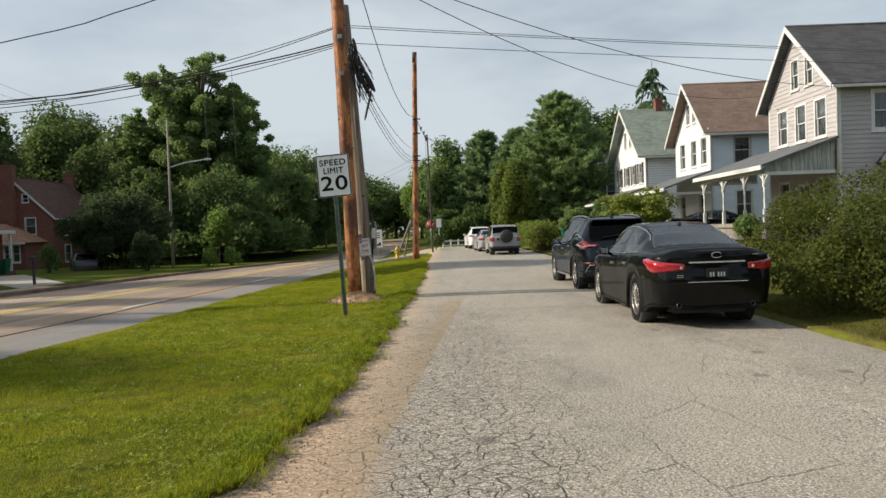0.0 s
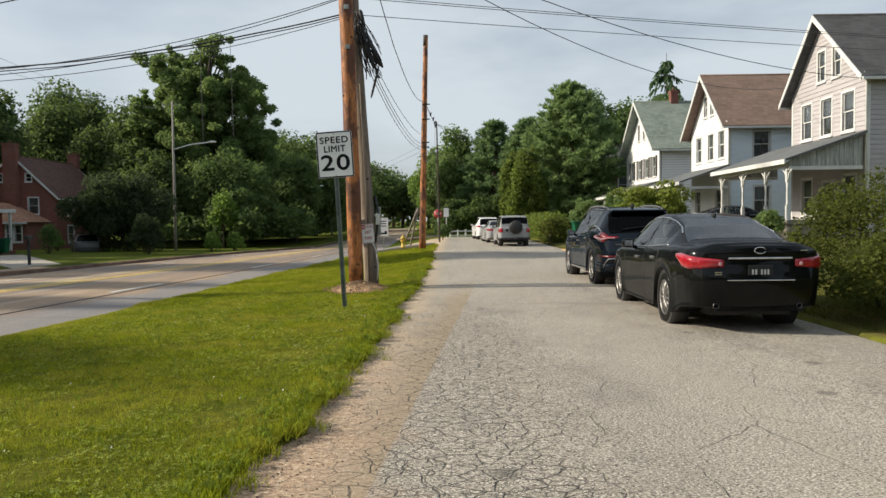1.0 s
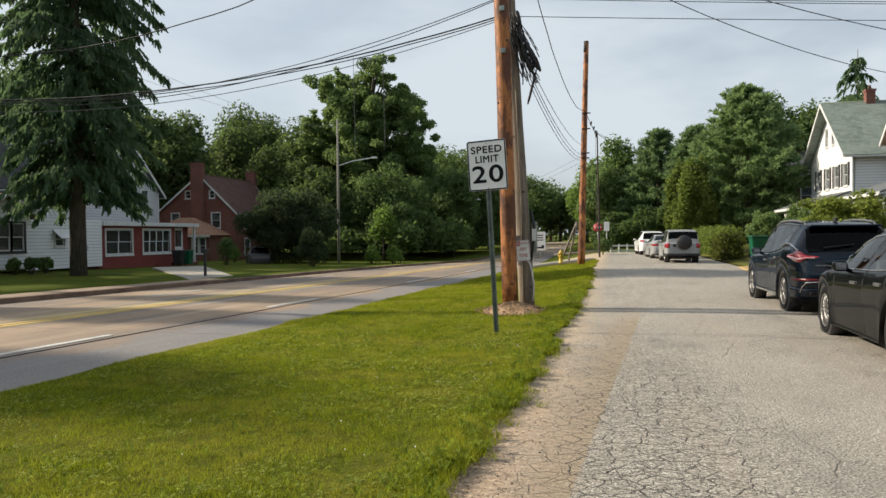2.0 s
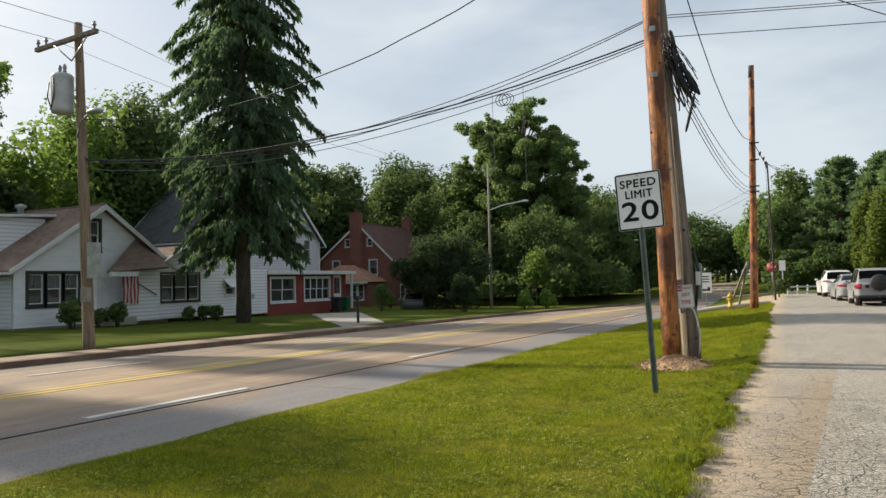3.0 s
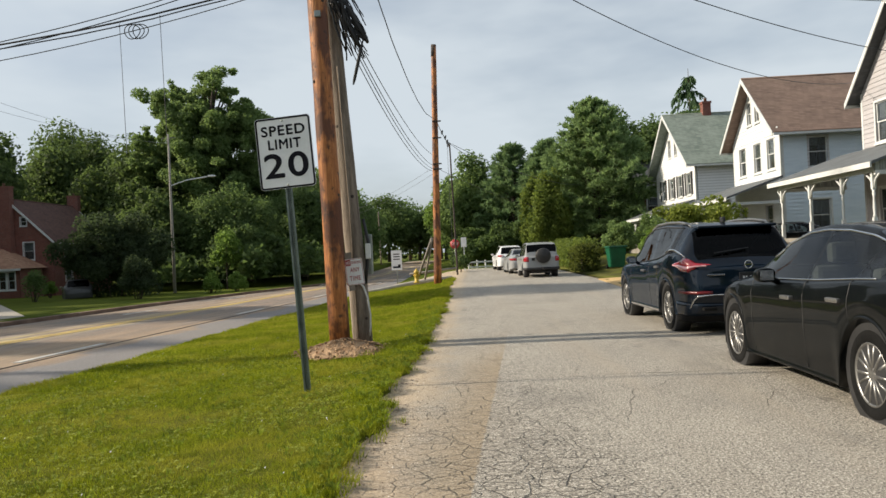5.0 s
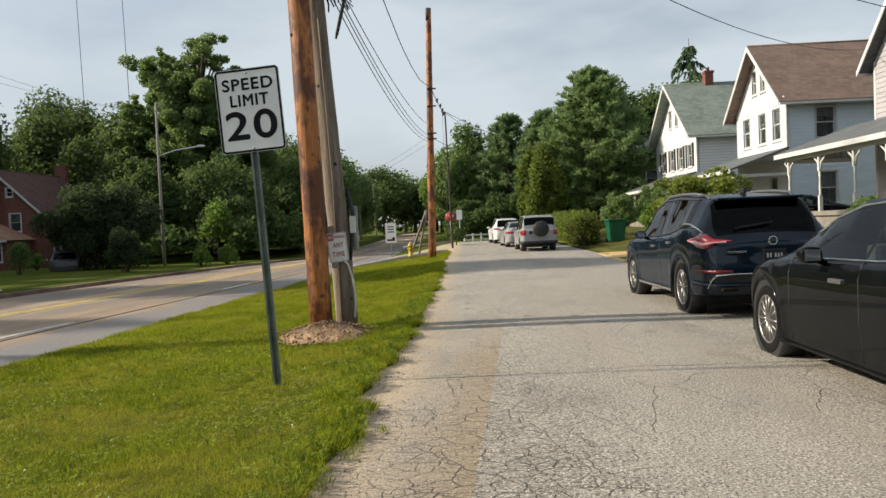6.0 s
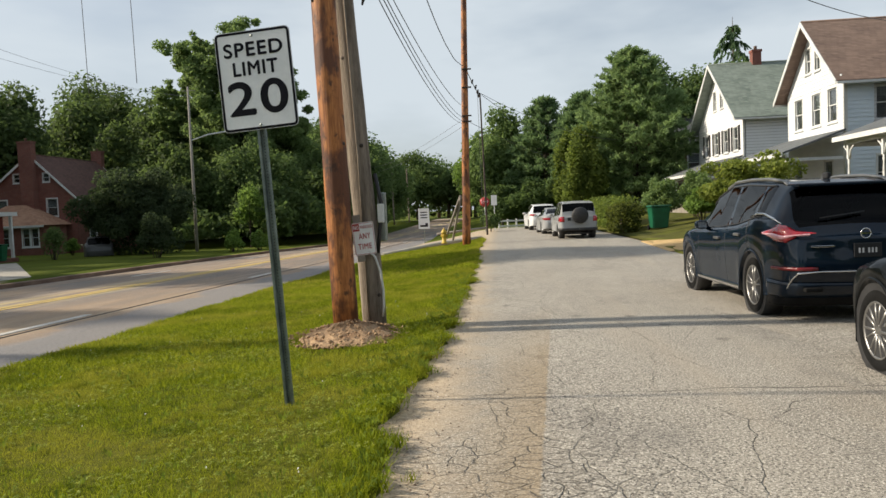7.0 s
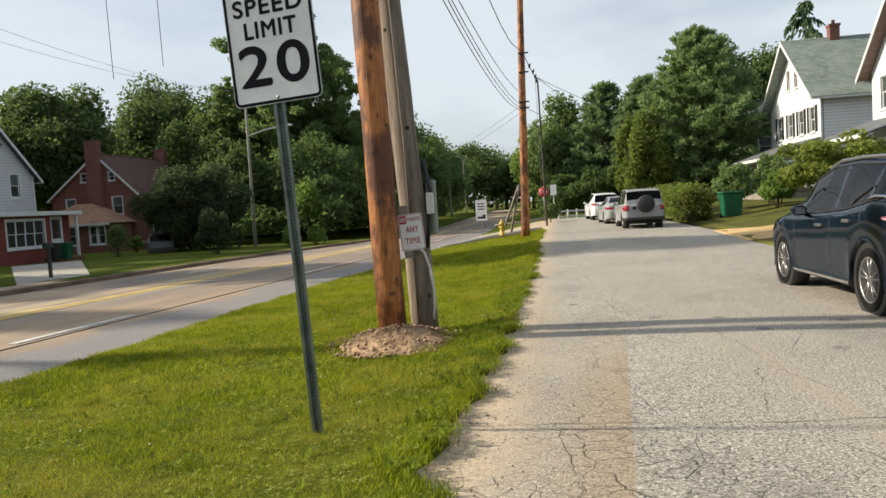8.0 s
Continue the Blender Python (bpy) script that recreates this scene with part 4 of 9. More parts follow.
def house(name, m, w, d, eave, rx, ridge, walls, roof, trim, label, wins, over=0.45, front=0.4, corner=True, base=None, boards=()):
    """Gable house: front gable in the local xz plane at y = 0, ridge along y. walls: materials of front, right, back, left.
    wins: (side, x0, x1, z0, z1, options)."""
    h = thing(name, m, label, "house")
    for i, (side, f) in enumerate(SIDES.items()):
        ww = w if side in ("front", "back") else d
        holes = [q[1:5] for q in wins if q[0] == side]
        bm = bmesh.new()
        g = None
        if side == "front":
            g = (eave, rx, ridge)
        elif side == "back":
            g = (eave, w - rx, ridge)
        mm = f(w, d)
        if side in ("left", "right"):      # butt between the gable walls
            mm = mm @ pose(0.15, 0, 0)
            ww -= 0.3
            holes = [(a - 0.15, b - 0.15, c, e) for a, b, c, e in holes]
        wall_panel(bm, ww, ridge if g else eave, holes, mm, 0.15, g)
        part("wall", bm, walls[side], h)
        if side in boards:
            cut = []
            for q in wins:
                if q[0] == side:
                    k = (q[5] if len(q) > 5 else {}).get("case", 0.09)
                    cut.append((q[1] - k, q[2] + k, q[3] - k - 0.045, q[4] + k))
            clapboards(h, f(w, d), w if g else d, ridge if g else eave, cut, walls[side], 0.19, g)
    for q in wins:
        o = dict(casing=trim, sash=M["trim"])
        o.update(q[5] if len(q) > 5 else {})
        window(h, SIDES[q[0]](w, d), *q[1:5], **o)
    gable_roof(h, w, d, eave, rx, ridge, roof, trim, over, front)
    bm = bmesh.new()
    cuboid(bm, 0.2, w - 0.2, 0.4, d - 0.4, 2.75, 2.9)
    cuboid(bm, 0.2, w - 0.2, 1.8, 1.9, 0.0, 2.75)
    if ridge > 7:
        cuboid(bm, 0.2, w - 0.2, 1.8, 1.9, 2.9, eave)
        cuboid(bm, 0.2, w - 0.2, 0.2, d - 0.2, eave - 0.2, eave - 0.1)
    part("inner_floor", bm, M["room"], h)
    if corner:
        for x, x2 in ((-0.03, -0.03), (w - 0.09, w)):
            bm = bmesh.new()
            cuboid(bm, x, x + 0.12, -0.03, -0.002, 0, eave)
            cuboid(bm, x2, x2 + 0.03, -0.001, 0.09, 0, eave)
            part("corner_board", bm, trim, h)
    if base:
        bm = bmesh.new()
        cuboid(bm, 0.05, w - 0.05, 0.05, d - 0.05, -1.2, 0.0)
        part("foundation", bm, base, h)
    return h


def chimney(parent, x, y, z0, z1, sx, sy, mat, pots=1):
    bm = bmesh.new()
    cuboid(bm, x - sx, x + sx, y - sy, y + sy, z0, z1 - 0.16)
    cuboid(bm, x - sx - 0.05, x + sx + 0.05, y - sy - 0.05, y + sy + 0.05, z1 - 0.16, z1)
    c = part("chimney", bm, mat, parent)
    for i in range(pots):
        bm = bmesh.new()
        lathe(bm, [(0.12, z1), (0.1, z1 + 0.25), (0.13, z1 + 0.28), (0.09, z1 + 0.28), (0.08, z1 + 0.05)], 10, pose(x, y, 0))
        part("flue_pot", bm, M["kerb"], c)


def turned_post(parent, x, y, z0, z1, r=0.06):
    bm = bmesh.new()
    h = z1 - z0
    cuboid(bm, x - r, x + r, y - r, y + r, z0, z0 + 0.28 * h)
    prof = [(r * 0.6, 0.28), (r * 0.95, 0.3), (r * 0.6, 0.33), (r * 0.85, 0.42), (r * 0.55, 0.6), (r * 0.9, 0.66), (r * 0.6, 0.68), (r * 0.95, 0.72)]
    lathe(bm, [(a, z0 + b * h) for a, b in prof], 10, pose(x, y, 0))
    cuboid(bm, x - r, x + r, y - r, y + r, z0 + 0.72 * h, z1)
    p = part("post", bm, M["trim"], parent)
    bm = bmesh.new()          # brackets
    for s in (-1, 1):
        tube(bm, [(x, y + s * 0.05, z1 - 0.55), (x, y + s * 0.14, z1 - 0.25), (x, y + s * 0.42, z1 - 0.06)], [0.025, 0.04, 0.03], 6)
    part("bracket", bm, M["trim"], p)


def porch(name, x0, x1, y0, y1, deck, zlow, zhigh, roofmat, label, posts, end_panel=True, rails=False):
    """A porch along a front that faces -x: x0 its outer edge, x1 the wall."""
    h = thing(name, pose(x0, y0, 0), label, "porch")
    w, d = y1 - y0, x1 - x0
    bm = bmesh.new()
    slab(bm, [(-0.25, -0.25, zlow), (d, -0.25, zhigh), (d, w + 0.25, zhigh), (-0.25, w + 0.25, zlow)], 0.09)
    part("roof", bm, roofmat, h)
    bm = bmesh.new()
    cuboid(bm, -0.31, -0.255, -0.27, w + 0.27, zlow - 0.2, zlow - 0.02)
    part("fascia", bm, M["trim"], h)
    for y in (0.0, w - 0.1):
        bm = bmesh.new()
        cuboid(bm, 0.0, d, y, y + 0.1, zlow - 0.42, zlow - 0.28)
        part("beam", bm, M["trim"], h)
        if end_panel:
            n = 16
            panel = new("end_panel")
            panel.parent = h
            for i in range(n):
                bm = bmesh.new()
                a, b = d * i / n, d * (i + 1) / n - 0.015
                za, zb = zlow + (zhigh - zlow) * (a + 0.25) / (d + 0.25) - 0.12, zlow + (zhigh - zlow) * (b + 0.25) / (d + 0.25) - 0.12
                q = [(a, zlow - 0.28), (b, zlow - 0.28), (b, zb), (a, za)]
                vs = [bm.verts.new((c[0], y + 0.02, c[1])) for c in q] + [bm.verts.new((c[0], y + 0.05, c[1])) for c in q]
                for fc in ((0, 1, 2, 3), (7, 6, 5, 4), (0, 4, 5, 1), (1, 5, 6, 2), (2, 6, 7, 3), (3, 7, 4, 0)):
                    bm.faces.new([vs[i] for i in fc])
                part("panel_board", bm, M["metal_panel"], panel)
    bm = bmesh.new()
    cuboid(bm, 0.0, 0.1, 0.1, w - 0.1, zlow - 0.32, zlow - 0.1)
    part("front_beam", bm, M["trim"], h)
    bm = bmesh.new()
    cuboid(bm, -0.1, d, -0.1, w + 0.1, deck - 0.16, deck)
    part("deck", bm, M["wood"], h)
    bm = bmesh.new()
    cuboid(bm, 0.0, d, 0.0, w, -0.3, deck - 0.16)
    part("skirt", bm, M["wood"], h)
    for y in posts:
        turned_post(h, 0.06, y, deck, zlow - 0.3)
    for a, b in zip(posts, posts[1:]) if rails else ():
        bm = bmesh.new()
        cuboid(bm, 0.03, 0.09, a + 0.08, b - 0.08, deck + 0.78, deck + 0.84)
        cuboid(bm, 0.04, 0.08, a + 0.08, b - 0.08, deck + 0.1, deck + 0.15)
        n = int((b - a) / 0.13)
        for i in range(n):
            y = a + 0.12 + (b - a - 0.24) * i / max(n - 1, 1)
            cuboid(bm, 0.045, 0.075, y - 0.015, y + 0.015, deck + 0.15, deck + 0.78)
        part("railing", bm, M["trim"], h)
    return h


# pinkish house: front gable at x = 16.2 over y 29 to 35.1
W1 = dict(front=M["clap_pink"], right=M["clap_pink"], left=M["siding_pink"], back=M["siding_pink"])
z1 = 0.65
wins = []
for a in (30.35, 32.05, 33.75):
    wins.append(("front", 35.15 - a - 0.43, 35.15 - a + 0.43, 4.97 - z1, 6.5 - z1, dict(curtain=0.4)))
for a in (31.25, 32.5):
    wins.append(("front", 35.15 - a - 0.3, 35.15 - a + 0.3, 7.35 - z1, 8.6 - z1, dict(curtain=0.3)))
wins += [("front", 1.0, 1.9, 0.9, 2.5), ("front", 2.9, 3.8, 0.2, 2.3, dict(curtain=0.2)), ("front", 4.5, 5.4, 0.9, 2.5)]
wins += [("right", 1.45, 2.35, 4.4, 5.85, dict(case=0.14)), ("right", 4.6, 5.5, 4.4, 5.85), ("right", 4.4, 5.3, 1.0, 2.5)]
house1 = house("house", pose(16.3, 35.3, z1, 0, 0, -90), 6.15, 11.0, 6.4, 2.75, 9.35, W1, M["roof_dark"], M["trim"],
               "tall beige pink clapboard house with charcoal gable roof", wins, over=0.4, front=0.45, base=M["brick_dark"], boards=("front", "right"))
bm = bmesh.new()       # downpipe at the street corner
tube(bm, [(6.35, -0.3, 6.35), (6.24, -0.1, 6.0), (6.22, -0.08, 0.2)], 0.045, 8)
part("downpipe", bm, M["trim"], house1)
# side hood over the door
hood = thing("door_hood", pose(18.0, 29.15, z1), "small gabled hood over the side door of the pink house", "hood")
for s in (0, 1):
    bm = bmesh.new()
    p = [(-0.25, -1.5, 3.0), (0.9, -1.5, 4.25), (0.9, -0.01, 4.25), (-0.25, -0.01, 3.0)]
    if s:
        p = [(1.8 - a, b, c) for a, b, c in p][::-1]
    slab(bm, p, 0.12)
    part("roof_slope", bm, M["roof_dark"], hood)
for x in (0.0, 1.7):
    bm = bmesh.new()
    cuboid(bm, x, x + 0.1, -1.4, -1.3, 0.0, 3.1)
    part("post", bm, M["trim"], hood)
    bm = bmesh.new()
    cuboid(bm, x, x + 0.1, -1.3, -0.02, 2.9, 3.05)
    part("beam", bm, M["trim"], hood)
bm = bmesh.new()
cuboid(bm, -0.1, 1.9, -1.5, -0.02, -0.9, 0.0)
part("step", bm, M["concrete"], hood)
porch("porch", 13.3, 16.15, 29.15, 36.55, 1.35, 3.72, 4.78, M["roof_porch"], "weathered porch with grey roof and white turned posts", (0.25, 2.2, 4.6, 7.1))

# white house with brown roof and pale blue flank
W2 = dict(front=M["clap_white"], right=M["clap_blue"], left=M["siding_blue"], back=M["siding_white"])
wins = []
for a in (43.35, 45.1, 47.2):
    wins.append(("front", 48.6 - a - 0.45, 48.6 - a + 0.45, 4.35, 5.9, dict(curtain=0.5)))
for a in (44.9, 46.0):
    wins.append(("front", 48.6 - a - 0.28, 48.6 - a + 0.28, 7.1, 8.3, dict(curtain=0.2)))
wins += [("right", 1.35, 2.25, 4.25, 5.75, dict(curtain=0.3, casing=M["siding_grey"])), ("right", 5.0, 5.9, 4.25, 5.75), ("right", 1.4, 2.3, 1.0, 2.6)]
wins += [("front", 0.8, 1.7, 0.9, 2.5), ("front", 4.3, 5.2, 0.9, 2.5)]
house2 = house("house", pose(16.05, 48.85, z1, 0, 0, -90), 6.5, 10.0, 6.35, 3.25, 9.4, W2, M["roof_brown"], M["trim"],
               "white front gable house with brown shingle roof and pale blue flank", wins, over=0.5, front=0.6, base=M["brick_dark"], boards=("front", "right"))
bm = bmesh.new()
tube(bm, [(6.75, -0.3, 6.3), (6.6, -0.1, 5.9), (6.58, -0.08, 0.2)], 0.045, 8)
part("downpipe", bm, M["trim"], house2)
porch("porch", 13.35, 15.9, 42.25, 49.05, 1.35, 3.55, 4.5, M["roof_porch"], "blue grey roofed porch of the white house", (0.2, 2.4, 4.6, 6.6), False)

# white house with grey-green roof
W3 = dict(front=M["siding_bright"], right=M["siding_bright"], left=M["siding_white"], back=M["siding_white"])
wins = []
for a in (57.3, 59.4, 61.6, 64.0):
    wins.append(("front", 66.0 - a - 0.45, 66.0 - a + 0.45, 4.1, 5.6, dict(shutters=M["shutter"], curtain=0.3)))
for a in (60.2, 61.8):
    wins.append(("front", 66.0 - a - 0.3, 66.0 - a + 0.3, 7.3, 8.6, dict(curtain=0.2)))
wins += [("right", 3.4, 4.4, 3.9, 5.5, dict(shutters=M["shutter"])), ("right", 7.0, 8.0, 3.9, 5.5)]
house3 = house("house", pose(15.9, 66.0, z1, 0, 0, -90), 10.2, 11.0, 6.3, 5.1, 10.3, W3, M["roof_green"], M["trim"],
               "white clapboard house with grey green roof and black shutters", wins, over=0.5, front=0.7, base=M["brick_dark"])
chimney(house3, 5.1, 2.6, 9.2, 11.3, 0.3, 0.3, M["brick_red"], 1)
porch("porch", 13.0, 15.75, 55.8, 66.0, 1.3, 3.3, 4.3, M["roof_porch"], "pale roofed front porch of the green roofed house", (0.2, 3.2, 6.2, 9.8), False)

# brick house past it
W4 = dict(front=M["brick_dark"], right=M["brick_dark"], left=M["brick_dark"], back=M["brick_dark"])
house4 = house("house", pose(14.5, 82.0, z1, 0, 0, -90), 10.0, 10.0, 5.6, 5.0, 8.6, W4, M["roof_dark"], M["trim"],
               "brown brick house with white trimmed windows, behind trees", [("front", 7.6, 8.6, 3.4, 4.9), ("front", 2, 3, 3.4, 4.9), ("right", 2, 3, 3.4, 4.9)], corner=False, base=M["brick_dark"])
porch("porch", 12.0, 14.35, 72.0, 82.0, 1.2, 3.2, 4.0, M["roof_porch"], "grey roofed porch of the brick house", (0.2, 3.2, 6.4, 9.6), False)

# ---- far side of the main road ----
WB = dict(front=M["clap_bright"], right=M["siding_white"], left=M["siding_white"], back=M["siding_white"])
dk = dict(casing=M["trim_dark"], case=0.16, curtain=0.5)
bz = -0.05
bung = house("house", pose(-30.7, 23.5, bz, 0, 0, 90), 8.8, 10.0, 2.75, 4.4, 5.7, WB, M["roof_brown"], M["trim"],
             "white sided bungalow with brown gable roof and dark window trim",
             [("front", 0.7, 1.4, 1.05, 2.4, dk), ("front", 1.6, 2.3, 1.05, 2.4, dk), ("front", 2.5, 3.2, 1.05, 2.4, dk), ("front", 3.65, 4.35, 3.65, 5.0, dk),
              ("left", 2, 3, 1, 2.3, dk)], over=0.5, front=0.45, corner=False, base=M["concrete"], boards=("front",))
bm = bmesh.new()       # dormer and vent
cuboid(bm, 0.9, 3.2, 2.4, 5.0, 3.2, 5.2)
part("dormer", bm, M["siding_bright"], bung)
bm = bmesh.new()
slab(bm, [(0.5, 2.1, 5.25), (3.6, 2.1, 5.45), (3.6, 5.3, 5.45), (0.5, 5.3, 5.25)], 0.12)
part("dormer_roof", bm, M["trim"], bung)
bm = bmesh.new()
lathe(bm, [(0.14, 5.4), (0.14, 5.75), (0.26, 5.78), (0.26, 5.9), (0.05, 5.98)], 12, pose(2.6, 3.4, 0))
part("roof_vent", bm, M["galv"], bung)
# door bay and projecting room
bay = thing("house_wing", pose(-30.9, 31.0, bz, 0, 0, 90), "white sided front room of the bungalow with triple window", "house wing")
bm = bmesh.new()
wall_panel(bm, 3.5, 4.2, [(0.4, 1.2, 0.95, 2.4), (1.3, 2.2, 0.95, 2.4), (2.3, 3.1, 0.95, 2.4)], pose(0, -0.6, 0), 0.15, (2.8, 1.75, 3.75))
part("wall", bm, M["siding_bright"], bay)
for x in (0.4, 1.3, 2.3):
    window(bay, pose(0, -0.6, 0), x, x + (0.9 if x == 1.3 else 0.8), 0.95, 2.4, M["trim_dark"], M["trim"], 0.1, 1, 0.5)
bm = bmesh.new()
cuboid(bm, 0, 0.15, -0.44, 6, 0, 2.8)
cuboid(bm, 3.35, 3.5, -0.44, 6, 0, 2.8)
part("side_wall", bm, M["siding_bright"], bay)
for s in (0, 1):
    bm = bmesh.new()
    p = [(-0.35, -0.95, 2.72), (1.75, -0.95, 3.95), (1.75, 5, 3.95), (-0.35, 5, 2.72)]
    if s:
        p = [(3.5 - a, b, c) for a, b, c in p][::-1]
    slab(bm, p, 0.12)
    part("roof_slope", bm, M["roof_brown"], bay)
    bm = bmesh.new()
    a, b = Vector((-0.37, -1.0, 2.74)), Vector((1.75, -1.0, 3.97))
    if s:
        a.x, b.x = 3.5 - a.x, 3.5 - b.x
    tube(bm, [a - Vector((0, 0, 0.09)), b - Vector((0, 0, 0.09))], 0.085, 4)
    part("bargeboard", bm, M["trim"], bay)
bm = bmesh.new()
tube(bm, [(0.05, -0.68, 2.65), (0.05, -0.68, 0.1)], 0.045, 8)
part("downpipe", bm, M["trim"], bay)
entry = thing("entry_roof", pose(-30.7, 27.0, bz, 0, 0, 90), "brown shingle roof slope over the bungalow door", "porch roof")
bm = bmesh.new()
slab(bm, [(0.2, -1.4, 2.5), (4.0, -1.4, 2.75), (4.3, -0.01, 3.75), (3.1, -0.01, 4.3)], 0.1)
part("roof", bm, M["roof_brown"], entry)
bm = bmesh.new()
cuboid(bm, 0.3, 1.9, -1.55, -1.42, 2.25, 2.48)
part("fascia", bm, M["trim"], entry)
bm = bmesh.new()
cuboid(bm, 1.95, 3.98, -0.75, -0.62, 0.0, 2.6)
part("screen_wall", bm, M["siding_bright"], entry)
bm = bmesh.new()
tube(bm, [(1.95, -0.85, 2.2), (3.7, -0.8, 1.3)], 0.04, 6)
part("handrail", bm, M["galv"], entry)
bm = bmesh.new()
cuboid(bm, 0.7, 1.6, -0.06, -0.012, 0.3, 2.25)
dr = part("door", bm, M["trim"], entry)
bm = bmesh.new()
cuboid(bm, 0.2, 2.0, -1.3, -0.02, -0.12, 0.25)
part("step", bm, M["concrete"], entry)
flag = thing("flag", pose(-29.6, 28.35, 0.85, 0, 0, 90), "red and white striped flag hanging by the bungalow door", "flag")
for i in range(9):
    bm = bmesh.new()
    x = i * 0.105
    vs = []
    for j in range(7):
        z = 1.55 - j * 0.25 - 0.01 * i
        vs.append((x, 0.03 * math.sin(j * 1.3 + i), z, 0.105))
    for a, b in zip(vs, vs[1:]):
        cuboid(bm, a[0], a[0] + 0.104, a[1] - 0.006, a[1] + 0.006, b[2], a[2])
    part("stripe", bm, M["flag_red"] if i % 2 == 0 else M["flag_white"], flag)
# low rear wing, between bungalow and red porch
lw = thing("house_wing", pose(-30.6, 34.6, -0.2, 0, 0, 90), "low white sided rear wing with small window awning", "house wing")
bm = bmesh.new()
wall_panel(bm, 5.8, 2.85, [(2.0, 2.7, 1.3, 2.1)], pose(0, 0, 0), 0.15)
cuboid(bm, 0, 5.8, 0.16, 5, 2.7, 2.85)
cuboid(bm, 5.65, 5.8, 0.16, 5, 0, 2.7)
part("wall", bm, M["siding_bright"], lw)
window(lw, pose(0, 0, 0), 2.0, 2.7, 1.3, 2.1, M["trim"], M["trim"], 0.07, 1, 0.4)
bm = bmesh.new()
slab(bm, [(1.8, -0.6, 1.75), (2.9, -0.6, 1.75), (2.9, -0.02, 2.25), (1.8, -0.02, 2.25)], 0.03)
part("awning", bm, M["trim"], lw)
bm = bmesh.new()
soft_box(bm, 3.7, 4.1, -0.12, -0.01, 1.0, 1.5, 0.02)
soft_box(bm, 4.3, 4.5, -0.1, -0.01, 1.0, 1.3, 0.02)
tube(bm, [(3.9, -0.06, 1.5), (3.9, -0.06, 2.5)], 0.025, 6)
part("meter_box", bm, M["transformer"], lw)
# grey sided house with red sun porch
WG = dict(front=M["siding_grey"], right=M["siding_grey"], left=M["siding_grey"], back=M["siding_grey"])
house("house", pose(-35.15, 41.0, -0.5, 0, 0, 90), 11.6, 9.0, 5.6, 5.8, 11.2, WG, M["roof_dark"], M["trim"],
      "grey white sided two storey house with steep gable", [("front", 9.5, 10.3, 4.2, 5.7), ("front", 5.3, 6.2, 4.2, 5.7), ("front", 5.3, 6.2, 7.3, 8.7)], over=0.45, front=0.35, base=M["concrete"])
sp = thing("sun_porch", pose(-31.1, 40.9, -0.7, 0, 0, 90), "red brick sun porch with white multi-pane windows", "porch")
bm = bmesh.new()
wall_panel(bm, 7.8, 3.0, [(0.5, 3.0, 1.2, 2.75), (4.2, 7.2, 1.2, 2.75)], pose(0, 0, 0), 0.18)
cuboid(bm, 0, 0.18, 0.19, 3.8, 0, 3.0)
cuboid(bm, 7.62, 7.8, 0.19, 3.8, 0, 3.0)
part("wall", bm, M["red_paint"], sp)
window(sp, pose(0, 0, 0), 0.5, 3.0, 1.2, 2.75, M["trim"], M["trim"], 0.12, 2, 0)
window(sp, pose(0, 0, 0), 4.2, 7.2, 1.2, 2.75, M["trim"], M["trim"], 0.12, 4, 0)
bm = bmesh.new()
cuboid(bm, -0.3, 10.2, -0.5, 3.9, 3.02, 3.27)
part("flat_roof", bm, M["trim"], sp)
bm = bmesh.new()
cuboid(bm, 0.3, 7.5, 3.65, 3.8, 0.0, 3.0)
part("back_wall", bm, M["room"], sp)
bm = bmesh.new()
cuboid(bm, 9.7, 9.85, -0.4, -0.25, 0.3, 3.01)
part("post", bm, M["trim"], sp)
bm = bmesh.new()
wall_panel(bm, 1.15, 2.55, [(0.18, 0.97, 1.15, 2.35)], pose(8.1, 0.3, 0.4), 0.05)
dr = part("door", bm, M["trim"], sp, "white storm door with glazed top")
bm = bmesh.new()
cuboid(bm, 8.28, 9.07, 0.32, 0.33, 1.55, 2.75)
part("pane", bm, M["glass"], dr)
bm = bmesh.new()
cuboid(bm, 7.81, 10.0, 0.36, 0.5, 0.3, 3.01)
part("entry_wall", bm, M["red_paint"], sp)
bm = bmesh.new()
cuboid(bm, 7.85, 10.1, -0.45, 0.35, -0.1, 0.38)
part("step", bm, M["brick_dark"], sp)

# brick house with end chimney
WR = dict(front=M["brick_red"], right=M["brick_red"], left=M["brick_red"], back=M["brick_red"])
bx, by, bzz = -46.6, 69.0, -1.4
hb = house("house", pose(bx, by, bzz), 8.9, 10.5, 5.55, 4.9, 9.35, WR, M["roof_red"], M["trim"],
           "red brick gabled house with end chimney and white verges",
           [("front", 1.5, 2.4, 3.9, 5.45), ("front", 6.2, 7.15, 3.9, 5.45), ("front", 3.2, 3.75, 7.0, 7.75, dict(case=0.08, curtain=0)), ("front", 6.0, 6.55, 7.0, 7.75, dict(case=0.08, curtain=0)),
            ("right", 1.9, 3.0, 3.75, 5.25), ("right", 1.9, 3.0, 1.1, 2.75)], over=0.3, front=0.22, corner=False, base=M["brick_dark"])
chimney(hb, 4.85, -0.36, 0.0, 10.6, 0.62, 0.34, M["brick_red"], 2)
chimney(hb, 4.9, 10.85, 0.0, 10.6, 0.55, 0.3, M["brick_red"], 1)
wing = thing("house_wing", pose(bx + 1.1, by - 3.8, bzz), "single storey brick room with tan hipped roof", "house wing")
bm = bmesh.new()
